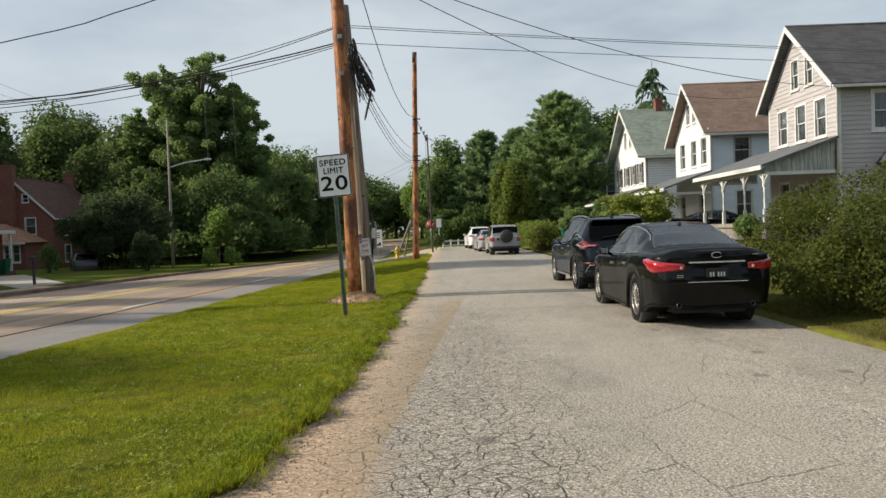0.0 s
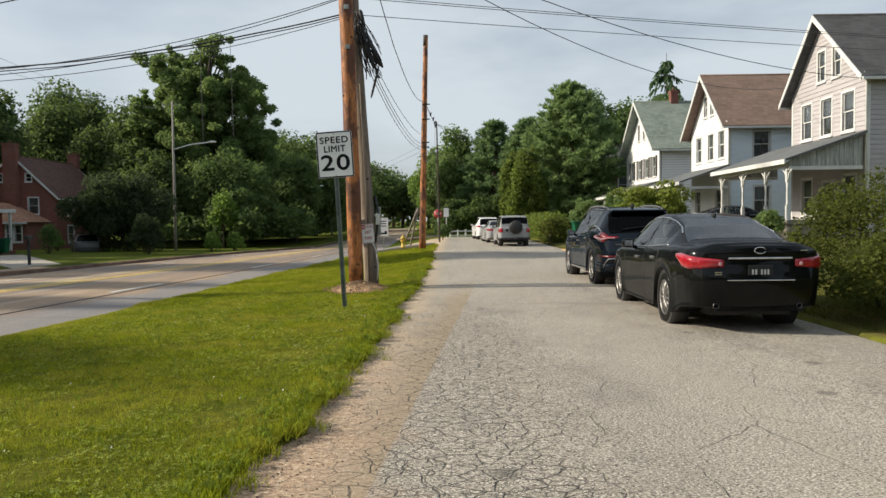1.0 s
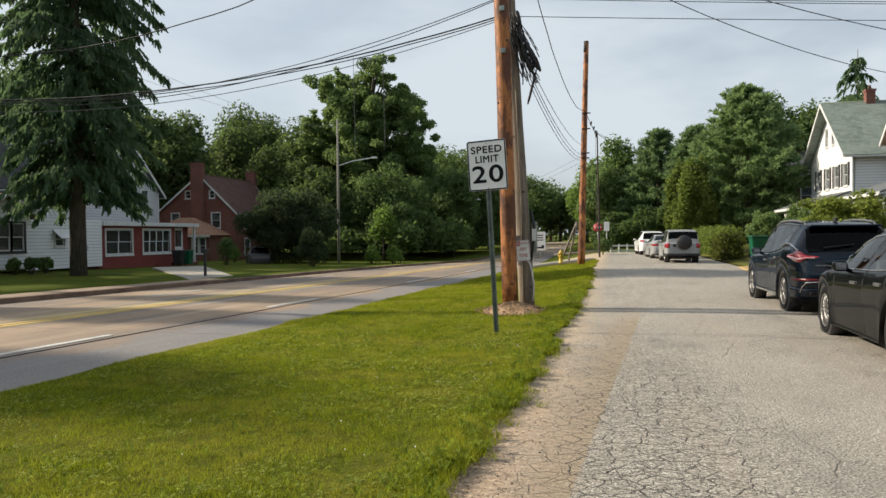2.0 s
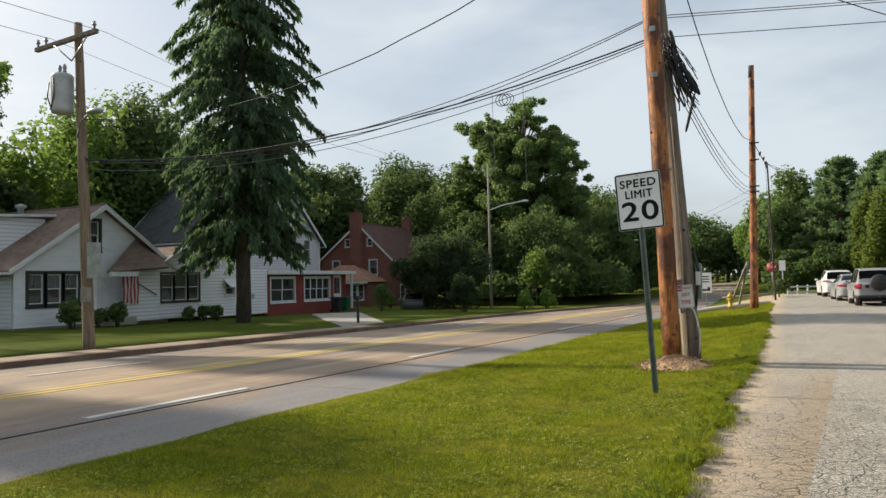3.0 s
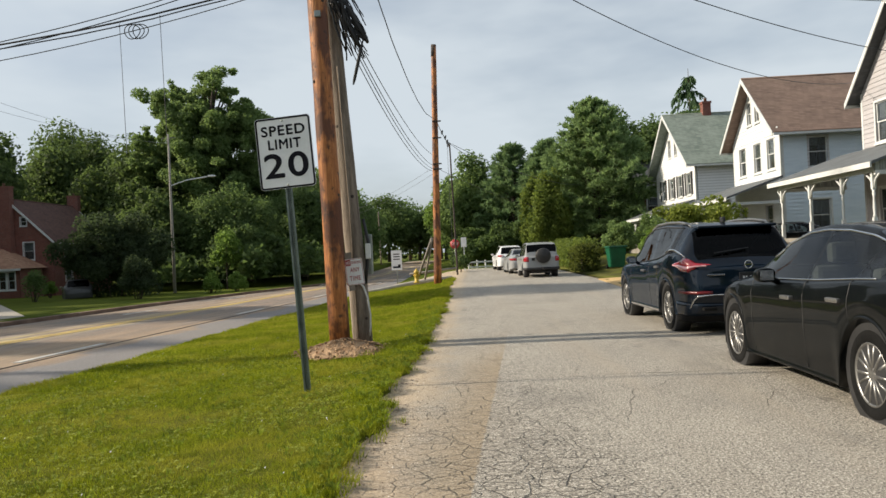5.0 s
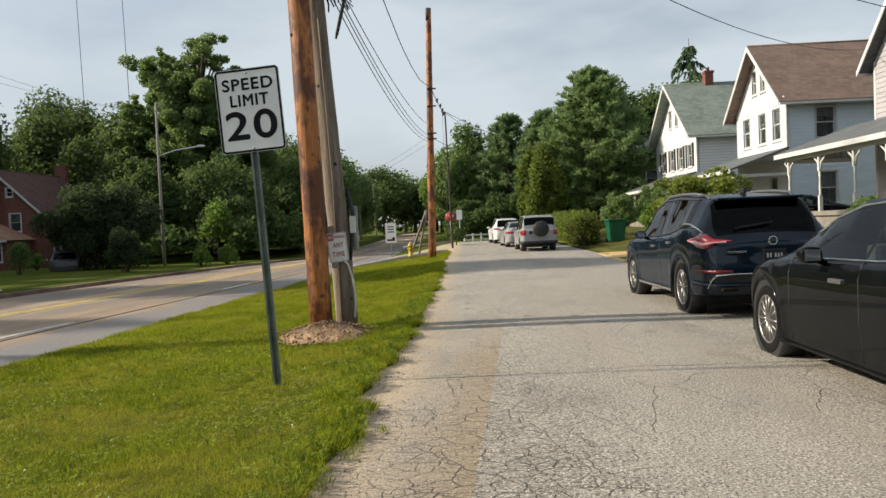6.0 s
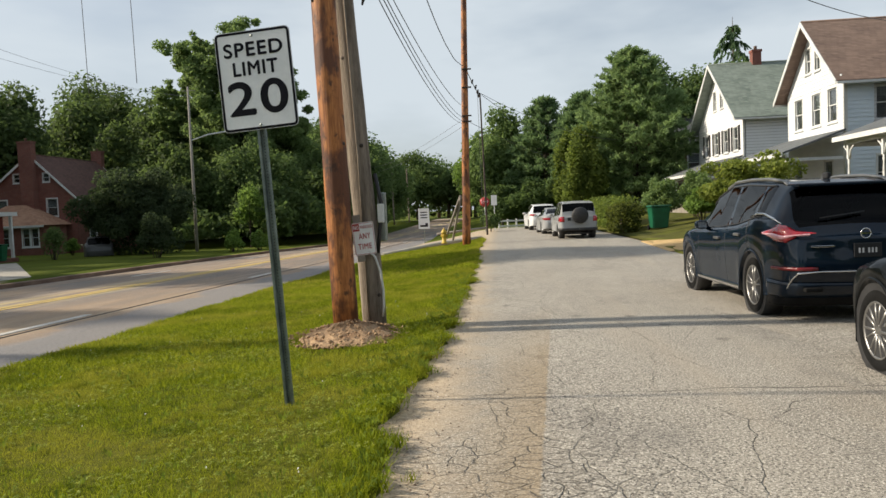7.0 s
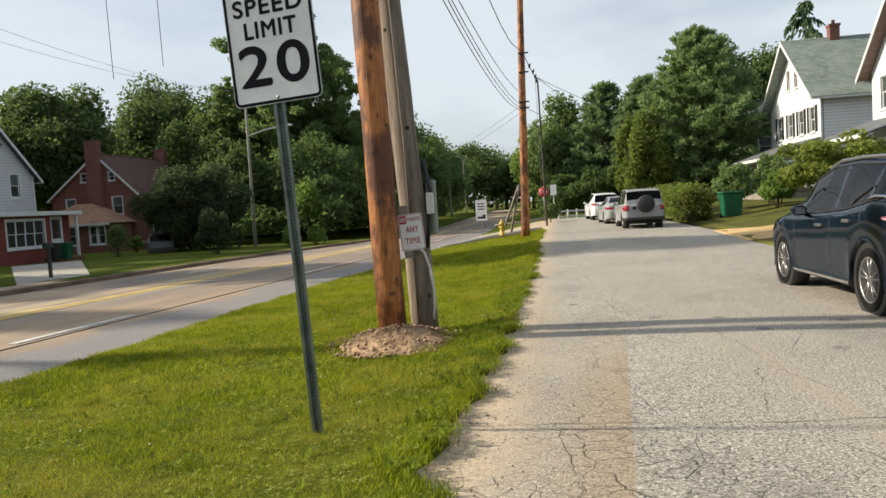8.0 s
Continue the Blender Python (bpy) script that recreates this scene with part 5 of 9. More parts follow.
wall_panel(bm, 7.0, 3.1, [(1.2, 2.1, 1.35, 2.85), (3.1, 4.0, 1.35, 2.85), (5.25, 5.85, 1.35, 2.85), (6.05, 6.65, 1.35, 2.85)], pose(0, 0, 0), 0.15)
cuboid(bm, 0, 0.15, 0.16, 3.4, 0, 3.1)
cuboid(bm, 6.85, 7.0, 0.16, 3.4, 0, 3.1)
part("wall", bm, M["brick_red"], wing)
for q in ((1.2, 2.1), (3.1, 4.0), (5.25, 5.85), (6.05, 6.65)):
    window(wing, pose(0, 0, 0), q[0], q[1], 1.35, 2.85, M["trim"], M["trim"], 0.1, 1, 0.3)
bm = bmesh.new()
v0 = [bm.verts.new(c) for c in ((-0.4, -0.4, 3.12), (7.4, -0.4, 3.12), (7.4, 3.7, 3.12), (-0.4, 3.7, 3.12), (2.2, 2.5, 4.95), (3.6, 2.5, 4.95), (3.6, 3.7, 4.95), (2.2, 3.7, 4.95))]
for fc in ((0, 1, 5, 4), (1, 2, 6, 5), (3, 0, 4, 7), (4, 5, 6, 7), (2, 3, 7, 6), (3, 2, 1, 0)):
    bm.faces.new([v0[i] for i in fc])
part("hip_roof", bm, M["roof_tan"], wing)
bm = bmesh.new()
cuboid(bm, -0.45, 7.45, -0.5, -0.42, 2.95, 3.12)
part("gutter", bm, M["trim"], wing)
bm = bmesh.new()
cuboid(bm, -38.6, -25.1, 59.5, 59.8, -1.6, -0.78)
tagged(part("garden_wall", bm, M["concrete"]), "low pale concrete wall along the brick house yard", "wall", kind="structure")

# ---- poles, signs and cables ----
def utility_pole(name, base, top, r0, r1, mat, label, knots=0):
    b, t = Vector(base), Vector(top)
    h = thing(name, pose(*base), label, "utility pole", "poles along the roads")
    bm = bmesh.new()
    n = 24
    pts, rad = [], []
    for i in range(n + 1):
        u = i / n
        p = (t - b) * u
        pts.append(p + Vector((0.012 * noise.noise((u * 6, base[0], 0)), 0.012 * noise.noise((u * 6, 3, base[1])), 0)))
        rad.append(r0 + (r1 - r0) * u + 0.004 * noise.noise((u * 20, 1, base[1])))
    pts[0] = Vector((0, 0, -0.3))
    tube(bm, pts, rad, 18)
    part("shaft", bm, mat, h)
    random.seed(int(abs(base[1]) * 10))
    for i in range(knots):
        u = random.uniform(0.05, 0.95)
        a = random.uniform(math.pi, 2 * math.pi)
        r = (r0 + (r1 - r0) * u) * 0.985
        p = (t - b) * u + Vector((math.cos(a) * r, math.sin(a) * r, 0))
        bm = bmesh.new()
        lathe(bm, [(0.03, -0.01), (0.024, 0.006), (0.0, 0.009)], 10, Matrix.Translation(p) @ Vector((math.cos(a), math.sin(a), 0)).to_track_quat("Z", "Y").to_matrix().to_4x4())
        part("knot", bm, M["pole_top"], h)
    return h


pole1 = utility_pole("utility_pole", (-1.885, 16.8, 0.1), (-2.135, 16.8, 10.6), 0.163, 0.146, M["pole_new"], "fresh orange brown wooden utility pole in dug earth", 6)
for z, x in ((6.05, -0.115), (5.2, -0.1)):
    bm = bmesh.new()
    soft_box(bm, x - 0.05, x + 0.05, -0.175, -0.13, z - 0.1, z - 0.0, 0.01)
    part("bolt_plate", bm, M["galv"], pole1)
old = utility_pole("utility_pole", (-1.6, 17.3, 0.05), (-1.98, 17.3, 7.0), 0.165, 0.125, M["pole_old"], "weathered grey wooden pole cut off near its top", 6)
bm = bmesh.new()       # ground wire guard and looped hose
tube(bm, [(-0.05, -0.17, 0.0), (-0.1, -0.17, 2.2), (-0.2, -0.15, 4.5)], 0.012, 6)
part("ground_wire", bm, M["pole_old"], old)
bm = bmesh.new()
tube(bm, [(-0.12, -0.2, 0.95), (0.0, -0.2, 0.98), (0.07, -0.19, 0.9), (0.13, -0.18, 0.7), (0.155, -0.16, 0.45), (0.15, -0.15, 0.25), (0.13, -0.14, 0.1)], 0.016, 8)
part("conduit", bm, M["trim"], old, "pale looped conduit")
bm = bmesh.new()
tube(bm, [(0.1, -0.1, 2.0), (0.17, -0.1, 1.6), (0.13, -0.12, 1.2), (0.1, -0.12, 0.95)], 0.026, 8)
part("riser_cable", bm, M["cable"], old, "black riser cable")
bm = bmesh.new()
soft_box(bm, 0.1, 0.21, -0.03, 0.1, 1.1, 1.75, 0.02)
part("terminal_box", bm, M["galv"], old)
bm = bmesh.new()
soft_box(bm, 0.12, 0.2, -0.16, -0.06, 1.35, 1.6, 0.015)
part("small_box", bm, M["trim"], old)
pole2 = utility_pole("utility_pole", (-1.47, 40.1, 0.05), (-1.16, 40.1, 11.4), 0.19, 0.12, M["pole_new"], "tall orange wooden utility pole with dark top", 8)
bm = bmesh.new()
tube(bm, [(0.29, 0, 10.85), (0.31, 0, 11.42)], [0.128, 0.125], 16)
part("cap", bm, M["pole_top"], pole2, "dark weathered top")
for z in (5.4, 5.65, 7.7, 6.9):
    bm = bmesh.new()
    soft_box(bm, -0.12, 0.3, -0.2, -0.12, z - 0.03, z + 0.03, 0.01, pose(0.0 + 0.027 * z, 0, 0))
    part("cross_bracket", bm, M["pole_top"], pole2)
utility_pole("utility_pole", (-0.72, 50.0, 0.0), (-0.85, 50.0, 8.2), 0.06, 0.045, M["pole_top"], "thin dark weathered pole behind the orange pole", 0)
# pole with transformer across the main road
tp = utility_pole("utility_pole", (-17.6, 17.1, -0.1), (-18.05, 17.1, 9.25), 0.165, 0.11, M["pole_tan"], "grey wooden pole with crossarm and transformer by the kerb", 10)
bm = bmesh.new()
ca = pose(-0.48, -0.18, 8.85, 0, -3, 0)
soft_box(bm, -1.55, 1.05, -0.06, 0.06, -0.06, 0.06, 0.01, ca)
arm = part("crossarm", bm, M["pole_old"], tp)
for x in (-1.45, -1.1, 0.95):
    bm = bmesh.new()
    lathe(bm, [(0.03, 0.05), (0.03, 0.16), (0.06, 0.18), (0.06, 0.22), (0.03, 0.24), (0.05, 0.28), (0.0, 0.31)], 10, ca @ pose(x, 0, 0))
    part("insulator", bm, M["insulator"], arm)
bm = bmesh.new()
tube(bm, [(-0.48 - 0.8, -0.22, 8.85), (-0.46, -0.2, 8.2)], 0.02, 6)
tube(bm, [(-0.48 + 0.7, -0.22, 8.8), (-0.46, -0.2, 8.2)], 0.02, 6)
part("brace", bm, M["galv"], tp)
bm = bmesh.new()
lathe(bm, [(0.0, 6.75), (0.28, 6.75), (0.3, 6.85), (0.3, 7.75), (0.31, 7.8), (0.24, 7.88), (0.0, 7.92)], 20, pose(-0.85, -0.2, 0))
tr = part("transformer", bm, M["transformer"], tp, "grey cylindrical transformer can")
for x in (-0.95, -0.75):
    bm = bmesh.new()
    lathe(bm, [(0.04, 7.88), (0.06, 7.95), (0.035, 8.0), (0.06, 8.05), (0.03, 8.15), (0.0, 8.17)], 10, pose(x, -0.2, 0))
    part("bushing", bm, M["insulator"], tr)
bm = bmesh.new()
tube(bm, [(-1.0, -0.5, 7.6), (-1.05, -0.52, 7.2), (-0.95, -0.5, 6.9)], 0.018, 6)
tube(bm, [(-0.8, -0.52, 7.7), (-0.78, -0.52, 7.2), (-0.95, -0.5, 6.8)], 0.018, 6)
part("lead", bm, M["cable"], tr)
bm = bmesh.new()
tube(bm, [(-0.3, -0.15, 6.0), (0.2, -0.4, 6.35), (0.95, -0.7, 6.45)], 0.025, 8)
la = part("lamp_arm", bm, M["galv"], tp)
bm = bmesh.new()
lathe(bm, [(0.0, -0.1), (0.12, -0.06), (0.14, 0.0), (0.08, 0.06), (0.0, 0.07)], 14, pose(1.2, -0.75, 6.45) @ Matrix.Diagonal((2.2, 1, 1, 1)))
part("lamp_head", bm, M["sign_back"], la)
bm = bmesh.new()
soft_box(bm, 0.14, 0.36, -0.2, 0.1, 2.0, 3.0, 0.02)
part("grey_box", bm, M["galv"], tp)
bm = bmesh.new()
soft_box(bm, 0.02, 0.3, -0.3, -0.17, 1.35, 1.75, 0.01)
part("notice_board", bm, M["wood"], tp)


def street_lamp(base, h, arm, mat, label, head=True):
    s = thing("street_lamp", pose(*base), label, "street lamp", "street lamps")
    bm = bmesh.new()
    tube(bm, [(0, 0, -0.2), (0, 0, 0.5 * h), (0, 0, h)], [0.13, 0.1, 0.07], 12)
    part("shaft", bm, mat, s)
    z = h * 0.68
    bm = bmesh.new()
    tube(bm, [(0, 0, z), (0.45 * arm, 0, z + 0.38), (arm, 0, z + 0.58)], 0.05, 8)
    a = part("arm", bm, M["pale_steel"], s)
    bm = bmesh.new()
    lathe(bm, [(0.0, -0.08), (0.1, -0.06), (0.13, 0.0), (0.08, 0.06), (0.0, 0.08)], 14, pose(arm + 0.25, 0, z + 0.6) @ Matrix.Diagonal((2.8, 1.2, 1.2, 1)))
    part("lamp_head", bm, M["pale_steel"], a)
    bm = bmesh.new()
    cuboid(bm, -0.55, 0.55, -0.03, 0.03, h - 0.32, h - 0.27)
    part("crossarm", bm, mat, s)


street_lamp((-22.85, 60.1, -0.95), 12.5, 3.0, M["pole_pale"], "weathered street lamp pole with bright curved arm")
street_lamp((-18.0, 84.0, -1.1), 9.0, 2.6, M["pole_old"], "far weathered street lamp among dark trees")
for x, y, h in ((-16.0, 96.0, 8.5), (-16.5, 118.0, 9.5), (-17.0, 140.0, 9.5)):
    utility_pole("utility_pole", (x, y, -0.1), (x - 0.1, y, h), 0.14, 0.1, M["pole_old"], "far thin wooden pole along the main road")


def lettering(text, size, mat, parent, m, width=None, bold=0.0):
    cu = bpy.data.curves.new("lettering", "FONT")
    cu.body, cu.size, cu.align_x, cu.align_y = text, size, "CENTER", "CENTER"
    cu.extrude, cu.space_character = 0.0012, 1.12
    tmp = bpy.data.objects.new("lettering_source", cu)
    scene.collection.objects.link(tmp)
    bpy.context.view_layer.update()
    me = bpy.data.meshes.new_from_object(tmp.evaluated_get(bpy.context.evaluated_depsgraph_get()))
    bpy.data.objects.remove(tmp)
    xs = [v.co.x for v in me.vertices]
    k = width / (max(xs) - min(xs)) if width else 1.0
    me.transform(Matrix.Diagonal((k, 1, 1, 1)))
    if bold:           # heavier strokes from shifted copies
        bm = bmesh.new()
        for j, (dx, dy) in enumerate(((0, 0), (bold, 0), (-bold, 0), (0, bold), (0, -bold))):
            b = bmesh.new()
            b.from_mesh(me)
            merge(bm, b, Matrix.Translation((dx, dy, 0.0001 * j)))
        bm.to_mesh(me)
        bm.free()
    me.transform(m)
    me.materials.clear()
    me.materials.append(mat)
    ob = new("lettering", me)
    ob.parent = parent
    return ob


def rounded_plate(bm, w, h, r, y0, y1, m):
    """A plate in the local xz plane, centred, with rounded corners."""
    pts = []
    for cx, cz, a0 in ((w / 2 - r, h / 2 - r, 0), (-w / 2 + r, h / 2 - r, 90), (-w / 2 + r, -h / 2 + r, 180), (w / 2 - r, -h / 2 + r, 270)):
        for k in range(6):
            a = radians(a0 + 18 * k)
            pts.append((cx + r * math.cos(a), cz + r * math.sin(a)))
    f = [bm.verts.new(m @ Vector((x, y0, z))) for x, z in pts]
    b = [bm.verts.new(m @ Vector((x, y1, z))) for x, z in pts]
    bm.faces.new(f)
    bm.faces.new(b[::-1])
    n = len(pts)
    for i in range(n):
        bm.faces.new((f[(i + 1) % n], f[i], b[i], b[(i + 1) % n]))


def rounded_frame(bm, w, h, r, t, y0, y1, m):
    """A thin border line with rounded corners."""
    rings = []
    for d in (0.0, t):
        pts = []
        rr = max(r - d, 0.004)
        ww, hh = w - 2 * d, h - 2 * d
        for cx, cz, a0 in ((ww / 2 - rr, hh / 2 - rr, 0), (-ww / 2 + rr, hh / 2 - rr, 90), (-ww / 2 + rr, -hh / 2 + rr, 180), (ww / 2 - rr, -hh / 2 + rr, 270)):
            for k in range(6):
                a = radians(a0 + 18 * k)
                pts.append((cx + rr * math.cos(a), cz + rr * math.sin(a)))
        rings.append([[bm.verts.new(m @ Vector((x, y, z))) for x, z in pts] for y in (y0, y1)])
    (fo, bo), (fi, bi) = rings
    n = len(fo)
    for i in range(n):
        j = (i + 1) % n
        bm.faces.new((fo[i], fo[j], fi[j], fi[i]))
        bm.faces.new((bo[j], bo[i], bi[i], bi[j]))
        bm.faces.new((fo[j], fo[i], bo[i], bo[j]))
        bm.faces.new((fi[i], fi[j], bi[j], bi[i]))


# speed sign on a U-channel post
sg = thing("speed_limit_sign", pose(-1.645, 13.5, -0.02), "white rectangular speed limit sign on a leaning steel post", "road sign")
lean = pose(0, 0, 0, 0, -2.75, 0)
bm = bmesh.new()
for x0, x1, y0, y1 in ((-0.04, -0.02, -0.02, -0.015), (0.02, 0.04, -0.02, -0.015), (-0.02, 0.02, 0.012, 0.017), (-0.022, -0.017, -0.02, 0.015), (0.017, 0.022, -0.02, 0.015)):
    cuboid(bm, x0, x1, y0, y1, -0.25, 2.98, lean)
post = part("post", bm, M["post"], sg, "green grey galvanised channel post")
hm = surface("post_hole", (0.006, 0.006, 0.006), (0.015, 0.015, 0.015), 5, 40, 0.9, 0)
bm = bmesh.new()
for i in range(84):
    z = 0.2 + i * 0.0254 * 1.0
    if z < 2.24:
        lathe(bm, [(0.0045, 0.0), (0.0045, 0.002), (0.0, 0.002)], 6, lean @ pose(0, 0.0115, z, 90, 0, 0))
part("post_holes", bm, hm, post)
pm = pose(0, 0, 0) @ lean @ pose(0.0, -0.03, 2.662, 0, 0, -3) @ pose(0, 0, 0, 0, -0.6, 0)
bm = bmesh.new()
rounded_plate(bm, 0.634, 0.8, 0.04, 0.0, 0.004, pm)
plate = part("plate", bm, M["sign_back"], sg)
bm = bmesh.new()
rounded_plate(bm, 0.63, 0.796, 0.04, -0.0015, -0.0003, pm)
part("face", bm, M["sign_white"], sg, "white reflective face")
bm = bmesh.new()
rounded_frame(bm, 0.624, 0.79, 0.038, 0.02, -0.003, -0.0016, pm)
part("border", bm, M["sign_black"], plate)
up = pm @ pose(0, -0.003, 0, 90, 0, 0)
lettering("SPEED", 0.155, M["sign_black"], plate, up @ pose(0, 0.245, 0), 0.49, 0.0038)
lettering("LIMIT", 0.155, M["sign_black"], plate, up @ pose(0, 0.092, 0), 0.37, 0.0038)
lettering("20", 0.375, M["sign_black"], plate, up @ pose(0, -0.155, 0), 0.49, 0.008)
for z in (0.355, -0.36):
    bm = bmesh.new()
    lathe(bm, [(0.011, 0.0), (0.011, 0.006), (0.0, 0.009)], 8, pm @ pose(0, -0.002, z, 90, 0, 0))
    part("bolt", bm, M["galv"], plate)

# no parking sign on the old pole
np_ = thing("parking_sign", pose(-1.66, 17.08, 1.2, 0, 0, 8), "small white no parking sign with red lettering on the old pole", "road sign")
nm = pose(0, 0, 0, 0, -5, 0)
bm = bmesh.new()
rounded_plate(bm, 0.285, 0.43, 0.025, 0.0, 0.003, nm)
npl = part("plate", bm, M["sign_white"], np_)
bm = bmesh.new()
rounded_frame(bm, 0.27, 0.415, 0.02, 0.006, -0.002, -0.0005, nm)
part("border", bm, M["sign_red"], npl)
bm = bmesh.new()
cuboid(bm, -0.128, -0.045, -0.0025, -0.0005, 0.105, 0.198, nm)
part("red_block", bm, M["sign_red"], npl)
un = nm @ pose(0, -0.0035, 0, 90, 0, 0)
lettering("NO", 0.075, M["sign_white"], npl, un @ pose(-0.087, 0.15, 0), 0.065, 0.001)
lettering("PARKING", 0.06, M["sign_red"], npl, un @ pose(0.042, 0.15, 0), 0.15, 0.0005)
lettering("ANY", 0.105, M["sign_red"], npl, un @ pose(0.01, 0.03, 0), 0.15, 0.001)
lettering("TIME", 0.105, M["sign_red"], npl, un @ pose(0.0, -0.105, 0), 0.175, 0.001)
bm = bmesh.new()
cuboid(bm, -0.12, -0.02, 0.005, 0.06, -0.3, 0.32, nm)
part("backing_board", bm, M["wood"], np_)

# earth mound round the poles
random.seed(5)
bm = bmesh.new()
n, k = 72, 24
rows = []
for i in range(k + 1):
    r = i / k
    ring = []
    for j in range(n):
        a = 2 * math.pi * j / n
        w = 1 + 0.22 * noise.noise((math.cos(a) * 1.6, math.sin(a) * 1.6, 4))
        x, y = math.cos(a) * r * 0.62 * w, math.sin(a) * r * 0.75 * w
        z = 0.2 * (1 - r) ** 0.8 + 0.09 * noise.noise((x * 5, y * 5, 1)) * (1 - r * 0.5) + 0.06 * noise.noise((x * 15, y * 15, 2)) * (1 - r * 0.6) - 0.035
        ring.append(bm.verts.new((x, y, z)))
    rows.append(ring)
for a, b in zip(rows[1:], rows[2:]):
    for j in range(n):
        bm.faces.new((a[j], a[(j + 1) % n], b[(j + 1) % n], b[j]))
bm.faces.new(rows[1])
for v_ in rows[0]:
    bm.verts.remove(v_)
mound = part("earth_mound", bm, M["dirt"], None, smooth=True)
mound.location = (-1.82, 16.65, 0.0)
tagged(mound, "heap of loose reddish earth round the pole feet", "earth", kind="stuff")
vs, fs = [], []
for i in range(900):
    a, r = random.uniform(0, 6.28), random.random() ** 0.6 * 1.15
    s = random.uniform(0.006, 0.014) if random.random() < 0.8 else random.uniform(0.015, 0.035)
    c = Vector((-1.82 + math.cos(a) * r * 0.68, 16.65 + math.sin(a) * r * 0.82, max(0.0, 0.19 * (1 - r)) + 0.01))
    o = len(vs)
    for q in ((1, 0, 0), (0, 1, 0), (-1, 0, 0), (0, -1, 0), (0, 0, 0.8), (0, 0, -0.8)):
        vs.append(c + Vector([s * t * random.uniform(0.6, 1.2) for t in q]))
    fs += [(o + p, o + q, o + t) for p, q, t in ((0, 1, 4), (1, 2, 4), (2, 3, 4), (3, 0, 4), (1, 0, 5), (2, 1, 5), (3, 2, 5), (0, 3, 5))]
tagged(raw("earth_clods", np.array(vs), np.array(fs), M["dirt"]), "crumbled clods of earth round the poles", "earth", kind="stuff")


def cable(a, b, sag, r=0.012, mat="cable", label="black overhead cable between poles", n=24, wob=0.0):
    a, b = Vector(a), Vector(b)
    bm = bmesh.new()
    pts = []
    for i in range(n + 1):
        u = i / n
        p = a.lerp(b, u) - Vector((0, 0, 4 * sag * u * (1 - u)))
        pts.append(p + Vector((0, wob * noise.noise((u * 14, sag, 0)), wob * noise.noise((u * 14, 5, sag)))))
    tube(bm, pts, r, 6)
    tagged(part("overhead_cable", bm, M[mat]), label, "cable", "overhead cables")


T = (-2.2, 17.12)
X = (-17.82, 17.1)
# bundle over the main road
cable((T[0], T[1], 6.07), (X[0], X[1], 5.27), 0.67, 0.016, wob=0.01)
cable((T[0], T[1], 6.02), (X[0], X[1], 5.2), 0.69, 0.011, wob=0.02)
cable((T[0], T[1], 6.45), (X[0], X[1], 5.32), 0.92, 0.009)
cable((T[0], T[1], 6.42), (X[0], X[1], 5.3), 1.02, 0.009)
cable((T[0], T[1], 5.98), (X[0], X[1], 5.02), 0.8, 0.008, "cable_grey")
cable((-2.1, 16.8, 8.9), (X[0], X[1], 6.45), 1.35, 0.014, "cable", wob=0.04)
cable((X[0] - 1.4, X[1], 9.0), (-18.5, -30, 9.4), 0.8, 0.008)
cable((X[0] + 0.9, X[1], 8.8), (-17.0, -30, 9.4), 0.8, 0.008)
cable((X[0] - 1.4, X[1], 9.0), (-22.85, 60.1, 10.9), 1.1, 0.007, "cable_grey")
cable((X[0] + 0.9, X[1], 8.8), (-22.45, 60.1, 10.8), 1.1, 0.007, "cable_grey")
# drops and coil hanging from the bundle
for x, z in ((-5.36, 5.45), (-4.68, 5.55)):
    cable((x, 17.12, z), (x + 0.03, 17.12, z - 2.15), 0.0, 0.005, "cable_grey", "thin cord hanging from the cables over the road")
bm = bmesh.new()
for j in range(3):
    c = Vector((-5.15 + 0.07 * j, 17.12, 5.3))
    tube(bm, [c + Vector((0.13 * math.cos(q), 0.02 * math.sin(q * 2), 0.12 * math.sin(q))) for q in np.linspace(0, 6.28, 16)], 0.008, 5, False)
tagged(part("cable_coil", bm, M["cable"]), "small coil of spare cable on the bundle", "cable")
# three lines to the far side past the houses
for z0, z1_, sg_ in ((6.5, 7.6, 0.5), (6.45, 7.4, 0.45), (6.08, 7.0, 0.4)):
    cable((-1.8, 17.2, z0), (48.0, 31.0, z1_), sg_, 0.008, "cable_grey", "thin grey overhead line past the houses")
# house drops
cable((-2.0, 16.8, 8.0), (16.2, 29.0, 6.75), 0.68, 0.012)
cable((-2.0, 16.8, 8.0), (16.0, 35.3, 7.55), 1.2, 0.012)
# towards the second pole
P2 = (-1.35, 40.0)
for z0, z2, s in ((5.45, 5.6, 0.5), (5.35, 5.45, 0.55), (5.2, 5.35, 0.6), (5.6, 6.1, 0.45)):
    cable((-1.75, 17.4, z0), (P2[0], P2[1], z2), s, 0.009)
cable((-2.0, 16.9, 9.3), (P2[0] + 0.05, P2[1], 7.9), 1.35, 0.014, wob=0.04)
J = (-0.75, 41.0, 6.9)
cable((P2[0] + 0.12, 40.1, 7.9), J, 0.06, 0.016, n=8, wob=0.03)
cable(J, (9.0, 62.0, 6.2), 0.5, 0.012)
cable(J, (6.0, 62.0, 5.8), 0.4, 0.012)
cable(J, (J[0] + 0.05, J[1], 0.6), 0.0, 0.008, "cable_grey", "thin wire hanging beside the orange pole", 4)
cable((P2[0] + 0.1, 40.1, 5.5), (9.0, 80.0, 5.5), 0.5, 0.012)
